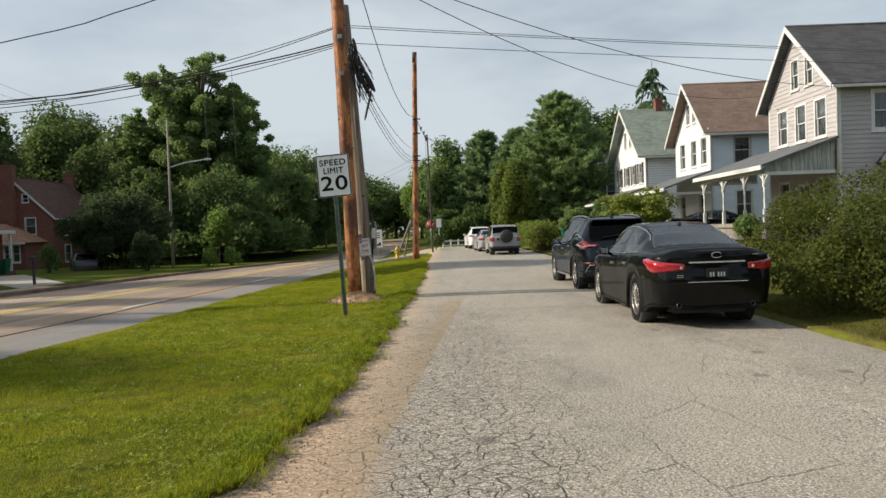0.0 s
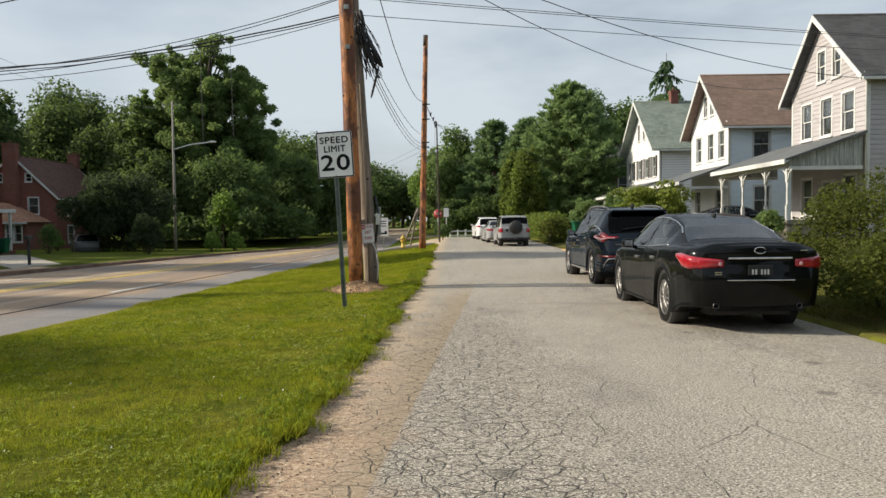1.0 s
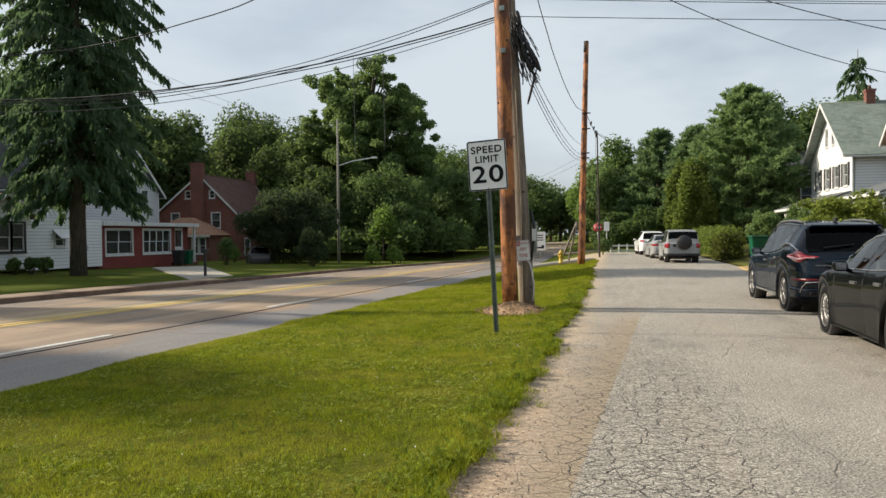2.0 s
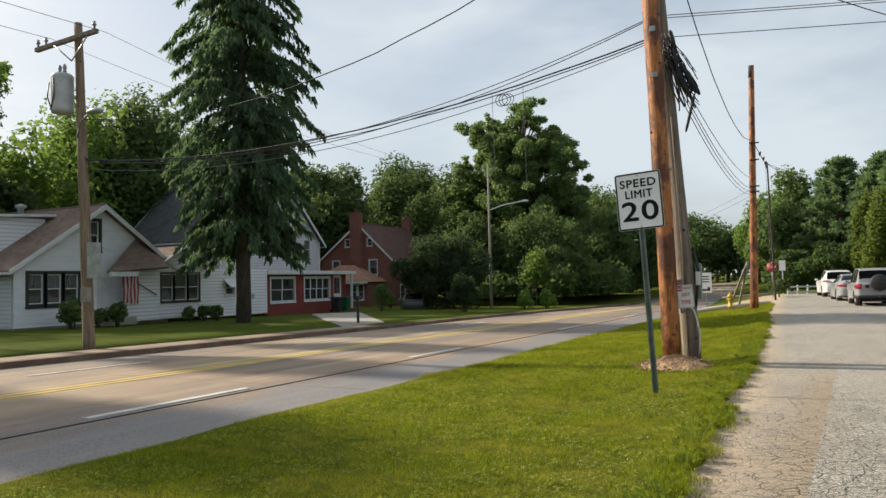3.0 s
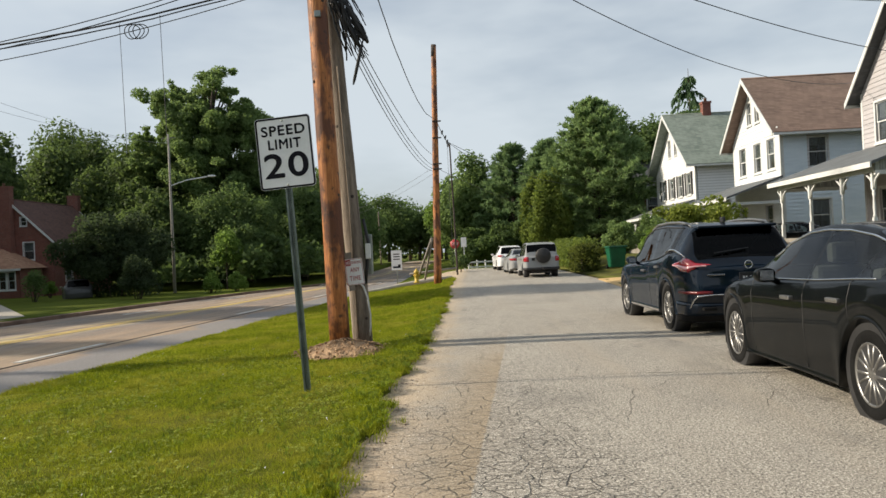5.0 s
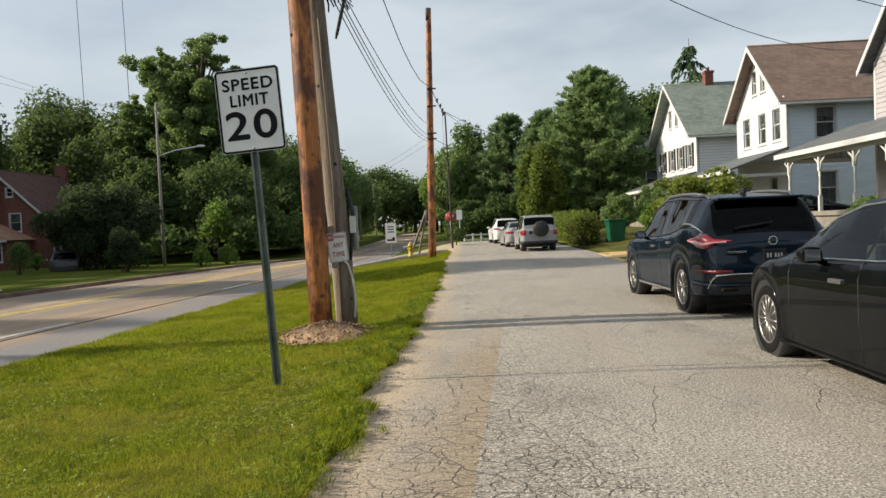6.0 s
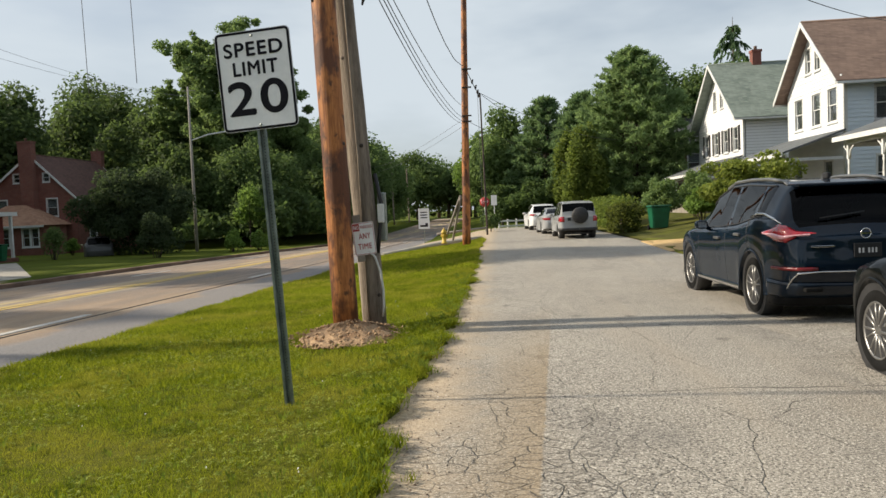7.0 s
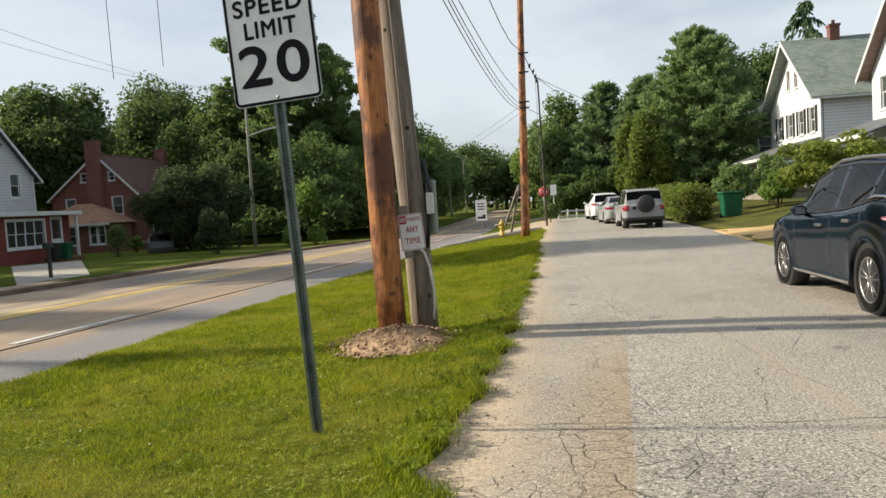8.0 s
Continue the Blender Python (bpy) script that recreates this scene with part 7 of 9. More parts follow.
patch("tail_light", M["lamp_red"], 0.40, 0.36, [(0, 0.8), (0.12, 0.775), (0.45, 0.765), (0.75, 0.79), (1, 0.9)], [(0, 0.885), (0.12, 0.905), (0.45, 0.93), (0.8, 0.955), (1, 0.945)], 0.026, "red wrap-round tail light")
for s in (-1, 1):
    bm = bmesh.new()
    lathe(bm, [(0.022, 0.0), (0.022, 0.01), (0.015, 0.012), (0.0, 0.01)], 14, pose(s * 0.5, tail_y(outl, 0.83) - 0.022, 0.835, 90, 0, 0))
    part("reversing_lamp", bm, M["lamp_pink"], c1)
    bm = bmesh.new()
    lathe(bm, [(0.036, 0.0), (0.036, 0.06), (0.031, 0.06), (0.031, 0.005)], 16, pose(s * 0.52, tail_y(outl, 0.34) + 0.07, 0.335, 90, 0, 0))
    part("exhaust_pipe", bm, M["pipe"], c1)
bm = bmesh.new()
soft_box(bm, -0.4, 0.4, tail_y(outl, 0.9) - 0.02, tail_y(outl, 0.9) + 0.04, 0.888, 0.912, 0.011)
part("chrome_strip", bm, M["chrome"], c1)
bm = bmesh.new()
soft_box(bm, -0.42, 0.42, tail_y(outl, 0.64) - 0.008, tail_y(outl, 0.64) + 0.04, 0.638, 0.652, 0.006)
part("lower_strip", bm, M["chrome"], c1)
yy = tail_y(outl, 0.74)
bm = bmesh.new()
soft_box(bm, -0.155, 0.155, yy - 0.022, yy - 0.008, 0.665, 0.82, 0.006)
pp = part("number_plate", bm, M["plate"], c1)
for x in (-0.11, -0.07, 0.0, 0.04, 0.08):
    bm = bmesh.new()
    cuboid(bm, x, x + 0.022, yy - 0.025, yy - 0.0225, 0.71, 0.77)
    part("plate_bar", bm, M["plate_ink"], pp)
bm = bmesh.new()
ye = tail_y(outl, 0.94)
tube(bm, [(0.07 * math.cos(q), ye - 0.012, 0.99 + 0.036 * math.sin(q)) for q in np.linspace(0.4, 5.9, 20)], 0.006, 6)
part("emblem", bm, M["chrome"], c1)
for x0, z in ((-0.56, 0.735), (-0.56, 0.71), (0.5, 0.985)):
    bm = bmesh.new()
    soft_box(bm, x0, x0 + 0.09, yy + 0.005, yy + 0.06, z - 0.006, z + 0.006, 0.002)
    part("badge_bar", bm, M["chrome"], c1)
bm = bmesh.new()
soft_box(bm, -0.5, 0.5, tail_y(outl, 0.35) + 0.03, tail_y(outl, 0.35) + 0.12, 0.27, 0.35, 0.02)
part("diffuser", bm, M["tyre"], c1)
bm = bmesh.new()
soft_box(bm, -0.02, 0.02, 1.55, 1.67, 1.385, 1.435, 0.015)
part("roof_antenna", bm, M["plastic"], c1)

suv = dict(L=4.88, W=1.915, r=0.37, axles=(1.02, 3.84), sill=0.26,
           top=[(0, 1.0), (0.05, 1.06), (0.16, 1.16), (0.34, 1.45), (0.48, 1.60), (0.8, 1.655), (1.8, 1.695), (2.5, 1.68), (3.0, 1.55), (3.7, 1.14), (4.1, 1.08), (4.5, 0.99), (4.78, 0.85), (4.88, 0.65)],
           belt=[(0, 0.94), (0.1, 1.06), (0.4, 1.19), (0.9, 1.2), (1.6, 1.1), (2.4, 1.04), (3.5, 1.0), (4.2, 0.93), (4.6, 0.84), (4.88, 0.62)],
           half=[(0, 0.78), (0.06, 0.85), (0.2, 0.93), (0.5, 0.975), (1.0, 1.0), (2.2, 0.975), (3.84, 1.0), (4.4, 0.92), (4.7, 0.78), (4.88, 0.58)],
           roof=[(0, 0.74), (0.3, 0.7), (0.6, 0.68), (1.5, 0.68), (2.6, 0.67), (3.7, 0.72), (4.88, 0.6)],
           tuck=[(0.2, 0.2), (0.42, 0.05), (0.58, 0.0), (0.75, 0.03), (0.95, 0.05), (1.2, 0.14)],
           win=((0.78, 1.06), (1.12, 1.98), (2.06, 3.2)), rear=(0.12, 0.45), front=(2.75, 3.6), rear_side=7.0, seats=(1.4, 2.35), handles=(1.45, 2.3), seams=(1.1, 2.02, 3.25), rim="plastic", spokes=5)
c2, patch, outl = car("car", pose(4.34, 16.42, 0.0, 0, 0, 1.6) @ Matrix.Diagonal((1, 1, 1.04, 1)), suv, M["paint_blue"], "dark blue crossover car parked ahead of the saloon")
patch("tail_light", M["lamp_red"], 0.5, 0.42, [(0, 1.03), (0.3, 0.935), (0.65, 0.955), (1, 1.03)], [(0, 1.05), (0.3, 1.13), (0.55, 1.15), (0.8, 1.1), (1, 1.055)], 0.04, "red arrow-shaped tail light with pale core")
patch("light_strip", M["lamp_pink"], 0.58, 0.36, [(0, 1.02), (0.35, 0.965), (0.7, 0.985), (1, 1.03)], [(0, 1.035), (0.35, 1.03), (0.7, 1.06), (1, 1.045)], 0.052, "pale pink lens core")
for s in (-1, 1):
    bm = bmesh.new()
    tube(bm, [(s * 0.6, 0.62, 1.585), (s * 0.6, 0.75, 1.645), (s * 0.6, 1.2, 1.685), (s * 0.6, 1.8, 1.7), (s * 0.6, 2.4, 1.685), (s * 0.6, 2.75, 1.61)], 0.024, 8)
    part("roof_rail", bm, M["alloy"], c2)
yy = tail_y(outl, 0.83)
bm = bmesh.new()
soft_box(bm, -0.155, 0.155, yy - 0.022, yy - 0.006, 0.76, 0.915, 0.006)
pp = part("number_plate", bm, M["plate"], c2)
for x in (-0.11, -0.07, -0.005, 0.035, 0.075):
    bm = bmesh.new()
    cuboid(bm, x + 0.004, x + 0.024, yy - 0.025, yy - 0.0225, 0.808, 0.862)
    part("plate_bar", bm, M["plate_ink"], pp)
bm = bmesh.new()
ye = tail_y(outl, 1.02)
tube(bm, [(0.055 * math.cos(q), ye - 0.014, 1.02 + 0.055 * math.sin(q)) for q in np.linspace(0, 6.283, 22)], 0.008, 6)
cuboid(bm, -0.06, 0.06, ye - 0.02, ye - 0.01, 1.01, 1.03)
part("emblem", bm, M["chrome"], c2)
bm = bmesh.new()
soft_box(bm, -0.62, -0.36, yy + 0.008, yy + 0.06, 0.88, 0.9, 0.003)
part("badge_bar", bm, M["chrome"], c2)
patch("reflector", M["reflector"], 0.55, 0.16, [(0, 0.62), (1, 0.62)], [(0, 0.66), (1, 0.66)], 0.012)
patch("bumper_trim", M["chrome"], 0.0, -0.1, [(0, 0.6), (0.4, 0.6), (0.6, 0.575), (0.8, 0.5), (1, 0.4)], [(0, 0.616), (0.4, 0.618), (0.6, 0.605), (0.8, 0.54), (1, 0.43)], 0.016)
patch("valance", M["tyre"], 0.0, 0.3, [(0, 0.2), (1, 0.2)], [(0, 0.36), (1, 0.36)], 0.004)
patch("lower_bumper", M["paint_blue"], 0.0, 0.3, [(0, 0.3), (1, 0.3)], [(0, 0.47), (1, 0.5)], 0.012)
for s in (-1, 1):
    bm = bmesh.new()
    soft_box(bm, s * 0.6 - 0.1, s * 0.6 + 0.1, tail_y(outl, 0.4) - 0.04, tail_y(outl, 0.4) + 0.05, 0.38, 0.43, 0.02)
    part("exhaust_pipe", bm, M["tyre"], c2)
for s in (-1, 1):
    bm = bmesh.new()
    tube(bm, [(s * 0.83, 0.3, 1.14), (s * 0.86, 0.45, 1.21), (s * 0.865, 0.7, 1.26), (s * 0.87, 0.92, 1.265), (s * 0.885, 1.1, 1.22)], 0.016, 6)
    part("chrome_flick", bm, M["chrome"], c2)
for s in (-1, 1):
    bm = bmesh.new()
    soft_box(bm, s * 0.9 - 0.035, s * 0.9 + 0.035, 1.5, 3.36, 0.27, 0.32, 0.015)
    part("sill_trim", bm, M["chrome"], c2, "bright sill strip")
bm = bmesh.new()
soft_box(bm, -0.6, 0.6, 0.33, 0.62, 1.565, 1.606, 0.018)
part("spoiler", bm, M["paint_blue"], c2)
bm = bmesh.new()
tube(bm, [(0.1, 0.22, 1.26), (-0.42, 0.2, 1.2)], 0.009, 5)
part("wiper", bm, M["plastic"], c2)
bm = bmesh.new()
soft_box(bm, -0.025, 0.025, 0.85, 1.0, 1.66, 1.74, 0.02)
part("roof_antenna", bm, M["plastic"], c2)

boxy = dict(L=4.3, W=1.76, r=0.35, axles=(0.85, 3.4), sill=0.32, n=110,
            top=[(0, 1.0), (0.06, 1.15), (0.12, 1.55), (0.22, 1.66), (0.8, 1.72), (2.2, 1.70), (2.7, 1.58), (3.2, 1.14), (3.6, 1.08), (4.1, 0.98), (4.3, 0.7)],
            belt=[(0, 0.95), (0.1, 1.06), (2.0, 1.02), (3.2, 1.0), (4.0, 0.9), (4.3, 0.66)],
            half=[(0, 0.88), (0.08, 0.95), (0.4, 1.0), (3.4, 1.0), (4.0, 0.93), (4.3, 0.75)],
            roof=[(0, 0.82), (0.5, 0.76), (2.4, 0.74), (3.2, 0.78), (4.3, 0.7)],
            tuck=[(0.2, 0.1), (0.4, 0.0), (0.7, 0.01), (1.0, 0.03), (1.6, 0.1)],
            swell=0.03, win=((0.4, 1.0), (1.08, 1.75), (1.85, 2.8)), rear_side=7.0, rear=(0.075, 0.17), front=(2.5, 3.15), seats=(1.2, 1.9), handles=(1.2, 2.0), seams=(1.04, 1.8, 2.9), rim="plastic")
c3, patch, outl = car("car", pose(3.6, 40.4, 0.0, 0, 0, 2), boxy, M["paint_silver"], "silver off-road car with covered spare wheel, parked")
patch("tail_light", M["lamp_red"], 0.6, 0.12, [(0, 0.78), (1, 0.78)], [(0, 1.02), (1, 1.02)], 0.02)
bm = bmesh.new()
lathe(bm, [(0.36, -0.1), (0.37, 0.1), (0.33, 0.16), (0.0, 0.17)], 28, pose(0.05, -0.06, 1.06, 90, 0, 0))
part("spare_wheel", bm, M["plastic"], c3, "black covered spare wheel")
bm = bmesh.new()
soft_box(bm, -0.5, -0.35, -0.03, 0.05, 0.83, 0.97, 0.01)
part("number_plate", bm, M["plate"], c3)
patch("bumper", M["plastic"], 0.0, 0.2, [(0, 0.36), (1, 0.36)], [(0, 0.5), (1, 0.5)], 0.03)
c4, patch, outl = car("car", pose(3.25, 46.5, 0.0, 0, 0, 3), sedan | dict(n=90, rear_glass=M["car_glass"]), M["paint_silver"], "silver saloon car parked farther along the side road")
patch("tail_light", M["lamp_red"], 0.45, 0.3, [(0, 0.76), (1, 0.8)], [(0, 0.9), (1, 0.9)], 0.025)
c5, patch, outl = car("car", pose(2.9, 54.0, 0.0, 0, 0, 4), suv | dict(n=90), M["paint_white"], "white crossover car parked at the end of the side road")
patch("tail_light", M["lamp_red"], 0.55, 0.3, [(0, 0.93), (1, 0.95)], [(0, 1.05), (1, 1.1)], 0.025)
c6, patch, outl = car("car", pose(12.6, 39.0, 0.64, 0, 0, -90), sedan | dict(n=90), M["paint_black"], "dark saloon car parked in the drive between the houses")
c7, patch, outl = car("car", pose(-27.7, 55.2, main_z(55) - 0.12, 0, 0, 32), suv | dict(n=90), M["paint_grey"], "grey hatchback car parked low in the brick house driveway")

# ---- plants ----
def leaf_cloud(rng, lobes, n, size, up=0.25, inner=0.6, droop=0.0, aspect=0.7, tri=False):
    """Leaves as small bent quads scattered through lobes (centre, radii); returns vertices and faces."""
    C = np.array([l[0] for l in lobes], dtype=float)
    R = np.array([l[1] for l in lobes], dtype=float)
    wgt = (R[:, 0] * R[:, 1] + R[:, 0] * R[:, 2]) ** 0.9
    idx = rng.choice(len(lobes), n, p=wgt / wgt.sum())
    d = rng.normal(size=(n, 3))
    d[:, 2] += up
    d /= np.linalg.norm(d, axis=1)[:, None]
    rad = inner + (1.06 - inner) * rng.random(n) ** 0.55
    rad *= 1 + 0.04 * rng.normal(size=n)
    p = C[idx] + R[idx] * d * rad[:, None]
    nrm = d + 0.85 * rng.normal(size=(n, 3))
    nrm[:, 2] += 0.3
    nrm /= np.linalg.norm(nrm, axis=1)[:, None]
    t = rng.normal(size=(n, 3))
    t[:, 2] -= droop
    t -= nrm * (t * nrm).sum(1)[:, None]
    t /= np.linalg.norm(t, axis=1)[:, None]
    b = np.cross(nrm, t)
    s = size * (0.55 + 0.9 * rng.random(n))[:, None]
    a = aspect
    if tri:
        v = np.stack([p - t * s * 0.5 - b * s * a * 0.55, p - t * s * 0.5 + b * s * a * 0.55, p + t * s * 0.62 - nrm * s * 0.12], 1).reshape(-1, 3)
        return v, np.arange(3 * n).reshape(n, 3)
    v = np.stack([p - t * s * 0.5, p + b * s * a * 0.5 - nrm * s * 0.06, p + t * s * 0.5 - nrm * s * 0.16, p - b * s * a * 0.5 - nrm * s * 0.06], 1).reshape(-1, 3)
    f = np.arange(4 * n).reshape(n, 4)
    return v, f


def crown_lobes(rng, c, r, k, small=(0.28, 0.5)):
    """Lobes through an uneven envelope."""
    out = []
    for i in range(k):
        d = rng.normal(size=3)
        d /= np.linalg.norm(d)
        if d[2] < -0.5:
            d[2] *= 0.4
        q = 0.35 + 0.5 * rng.random()
        s = small[0] + (small[1] - small[0]) * rng.random()
        cc = np.array(c) + np.array(r) * d * q
        rr = np.array(r) * s * (0.85 + 0.3 * rng.random(3))
        out.append((cc, rr))
    return out


def tree(seed, x, y, z, h, rx, ry, base, mat, n, size, label, k=26, trunk_r=0.22, group="trees", small=(0.26, 0.46), kind="tree", own=None, tri=False):
    """Tapered trunk, limbs towards the lobes, crown of many leaves. base: height at which the crown begins."""
    rng = np.random.default_rng(seed)
    t = thing("tree", pose(x, y, z), label, kind, group)
    zc = (h + base) / 2
    lobes = crown_lobes(rng, (0, 0, zc), (rx, ry, (h - base) / 2), k, small)
    if own:
        lobes = []
        for cx, cz, rr in own:
            for q in range(20):
                d = rng.normal(size=3)
                d /= np.linalg.norm(d)
                lobes.append((np.array([cx, 0.6 * rr * rng.normal(), cz]) + d * rr * (0.35 + 0.55 * rng.random()), np.array([rr, rr, rr * 0.7]) * (0.2 + 0.26 * rng.random())))
    bm = bmesh.new()
    tube(bm, [(0, 0, -0.3), (0.02, 0.02, 0.25 * h), (0.1 * rng.normal(), 0.1 * rng.normal(), 0.5 * h), (0.2 * rng.normal(), 0.2 * rng.normal(), 0.8 * h)],
         [trunk_r * 1.25, trunk_r, trunk_r * 0.7, trunk_r * 0.2], 10)
    for c, r in lobes[:12]:
        z0 = max(0.3 * h, min(0.6 * h, c[2] - 0.25 * h))
        tube(bm, [(0, 0, z0), (c[0] * 0.45, c[1] * 0.45, (z0 + c[2]) / 2 + 0.05 * h), tuple(c)], [trunk_r * 0.45, trunk_r * 0.28, trunk_r * 0.08], 6)
    part("trunk", bm, M["bark"], t)
    v, f = leaf_cloud(rng, lobes, n, size * 0.82, 0.25, 0.5, tri=tri)
    v2, f2 = leaf_cloud(rng, [(c, r * 0.72) for c, r in lobes], int(n * 0.22), size * 1.7, 0.1, 0.25, tri=tri)
    v, f = np.concatenate([v, v2]), np.concatenate([f, f2 + len(v)])
    raw("crown", v, f, mat, t)
    return t


def shrub(seed, name, x, y, z, lobes, mat, n, size, label, kind="shrub", inner=0.7):
    rng = np.random.default_rng(seed)
    t = thing(name, pose(x, y, z), label, kind)
    for c, r in lobes[:6]:
        bm = bmesh.new()
        tube(bm, [(c[0] * 0.3, c[1] * 0.3, -0.1), (c[0] * 0.7, c[1] * 0.7, c[2] * 0.5), tuple(c)], [0.035, 0.025, 0.008], 5)
        part("stem", bm, M["bark"], t)
    v, f = leaf_cloud(rng, lobes, n, size, 0.15, inner)
    v[:, 2] = np.maximum(v[:, 2], 0.02)
    raw("foliage", v, f, mat, t)
    return t


def conifer(seed, x, y, z, h, rad, mat, label, levels=34, per=9, tuft=0.55, bare=0.05, dens=16, trunk_r=0.3, shape=0.8, ragged=0.5):
    """Spruce: whorls of drooping branches hung with tufts of needles."""
    rng = np.random.default_rng(seed)
    t = thing("conifer", pose(x, y, z), label, "tree", "trees")
    bm = bmesh.new()
    tube(bm, [(0, 0, -0.3), (0, 0, 0.4 * h), (0, 0, h)], [trunk_r * 1.2, trunk_r * 0.8, 0.03], 10)
    V, k = [], 0
    for i in range(levels):
        u = bare + (1 - bare) * (i + 0.5 * rng.random()) / levels
        for j in range(per):
            a = rng.random() * 6.283
            if ragged > 0.5 and noise.noise((2.2 * math.cos(a), 2.2 * math.sin(a), 9.0 * u + seed)) > (0.16 if u > 0.42 else 0.4):
                continue                   # gaps between the boughs
            ln = rad * ((1 - u) ** shape) * (1 - ragged + 1.1 * ragged * rng.random() ** 0.7 + 0.15) * (min(1.0, 0.6 + 1.2 * (u - bare)) if ragged > 0.5 else 1.0) + 0.15
            z0 = u * h
            dirv = np.array([math.cos(a), math.sin(a), 0])
            pts = [np.array([0, 0, z0]) + dirv * ln * s + np.array([0, 0, 0.12 * ln * math.sin(s * 3.1) - 0.34 * ln * s * s]) for s in (0, 0.35, 0.7, 1.0)]
            if ln > 0.7:
                tube(bm, [Vector(p) for p in pts], [0.035, 0.025, 0.016, 0.006], 4, False)
            m_ = int(dens * (0.4 + ln / rad))
            s = rng.random(m_) ** 0.7 * 0.95 + 0.08
            P = np.stack([np.interp(s, (0, 0.35, 0.7, 1.0), [p[c] for p in pts]) for c in range(3)], 1)
            side = np.array([-dirv[1], dirv[0], 0])
            P += side * (rng.normal(size=m_) * 0.14 * ln)[:, None] * (1.1 - s)[:, None]
            P += rng.normal(size=(m_, 3)) * 0.05
            L_ = tuft * (0.5 + 0.8 * rng.random(m_))
            hang = np.stack([dirv[0] * 0.35 + 0.3 * rng.normal(size=m_), dirv[1] * 0.35 + 0.3 * rng.normal(size=m_), -0.75 - 0.3 * rng.random(m_)], 1)
            hang /= np.linalg.norm(hang, axis=1)[:, None]
            w = np.cross(hang, rng.normal(size=(m_, 3)))
            w /= np.linalg.norm(w, axis=1)[:, None]
            wd = 0.3 * L_
            V.append(np.stack([P - w * wd[:, None] * 0.5, P + w * wd[:, None] * 0.5, P + hang * L_[:, None] + w * wd[:, None] * 0.25, P + hang * L_[:, None] - w * wd[:, None] * 0.25], 1).reshape(-1, 3))
    part("trunk", bm, M["bark"], t)
    V = np.concatenate(V)
    raw("crown", V, np.arange(len(V)).reshape(-1, 4), mat, t)
    return t


def pine(seed, x, y, z, h, rad, mat, label, whorls=26, per=11, tufts=15, need=9, size=0.36, low=0.06, belly=0.4):
    """Full pine: branches that rise towards their tips, set with tufts of soft needles."""
    rng = np.random.default_rng(seed)
    t = thing("pine", pose(x, y, z), label, "tree", "trees")
    bm = bmesh.new()
    tube(bm, [(0, 0, -0.3), (0, 0, 0.4 * h), (0, 0, 0.97 * h)], [0.3, 0.2, 0.02], 10)
    V = []
    for i in range(whorls):
        for j in range(per):
            u = low + (1 - low) * (i + rng.random()) / whorls
            env = 0.7 + 0.3 * u / belly if u < belly else (1 - (u - belly) / (1 - belly)) ** 0.62
            ln = rad * env * (0.62 + 0.5 * rng.random()) + 0.25
            a, e = rng.random() * 6.283, 0.02 + 0.55 * u + 0.14 * rng.normal()
            d = np.array([math.cos(a) * math.cos(e), math.sin(a) * math.cos(e), math.sin(e)])
            o = np.array([0, 0, u * h * 0.96])
            if ln > 0.8:
                tube(bm, [Vector(o), Vector(o + d * ln * 0.9)], [0.035, 0.008], 4, False)
            m_ = int(tufts * (0.45 + 0.75 * ln / rad))
            s = 0.3 + 0.72 * rng.random(m_) ** 0.8
            side = np.array([-d[1], d[0], 0.0])
            P = o + d * (ln * s)[:, None] + side * (rng.normal(size=m_) * 0.15 * ln * (1.25 - s))[:, None] + rng.normal(size=(m_, 3)) * 0.07
            P = np.repeat(P, need, axis=0)
            k = len(P)
            g = d * 0.7 + rng.normal(size=(k, 3)) * 0.6 + np.array([0, 0, 0.35])
            g /= np.linalg.norm(g, axis=1)[:, None]
            w = np.cross(g, rng.normal(size=(k, 3)))
            w /= np.linalg.norm(w, axis=1)[:, None]
            L_ = (size * (0.55 + 0.8 * rng.random(k)))[:, None]
            V.append(np.stack([P - w * L_ * 0.12, P + w * L_ * 0.12, P + g * L_ + w * L_ * 0.06, P + g * L_ - w * L_ * 0.06], 1).reshape(-1, 3))
    part("trunk", bm, M["bark"], t)
    V = np.concatenate(V)
    raw("crown", V, np.arange(len(V)).reshape(-1, 4), mat, t)
    return t


# near hedge bush beside the saloon
rng = np.random.default_rng(3)
lob = [((0.3, 0.2, 1.25), (1.15, 1.5, 0.95)), ((-0.35, 0.9, 0.95), (0.8, 1.0, 0.75)), ((1.4, -0.2, 1.35), (1.3, 1.4, 0.95)), ((0.2, -0.8, 1.05), (0.9, 0.9, 0.75)), ((2.6, 0.1, 1.3), (1.3, 1.5, 1.0)), ((0.9, 1.8, 1.1), (1.2, 1.1, 0.85)),
       ((-0.1, 0.3, 0.6), (0.7, 0.9, 0.45)), ((1.2, -1.0, 0.6), (1.0, 0.7, 0.5)), ((2.5, -1.2, 0.75), (1.1, 0.8, 0.7)), ((3.8, -0.2, 1.2), (1.3, 1.6, 1.0)), ((2.4, 1.6, 1.2), (1.3, 1.2, 0.9)), ((-0.5, -0.7, 0.55), (0.7, 0.7, 0.5)), ((0.3, -1.3, 0.6), (0.8, 0.6, 0.5)), ((1.6, -1.9, 0.85), (1.2, 0.8, 0.8)), ((3.1, -2.2, 1.0), (1.3, 1.0, 0.95))]
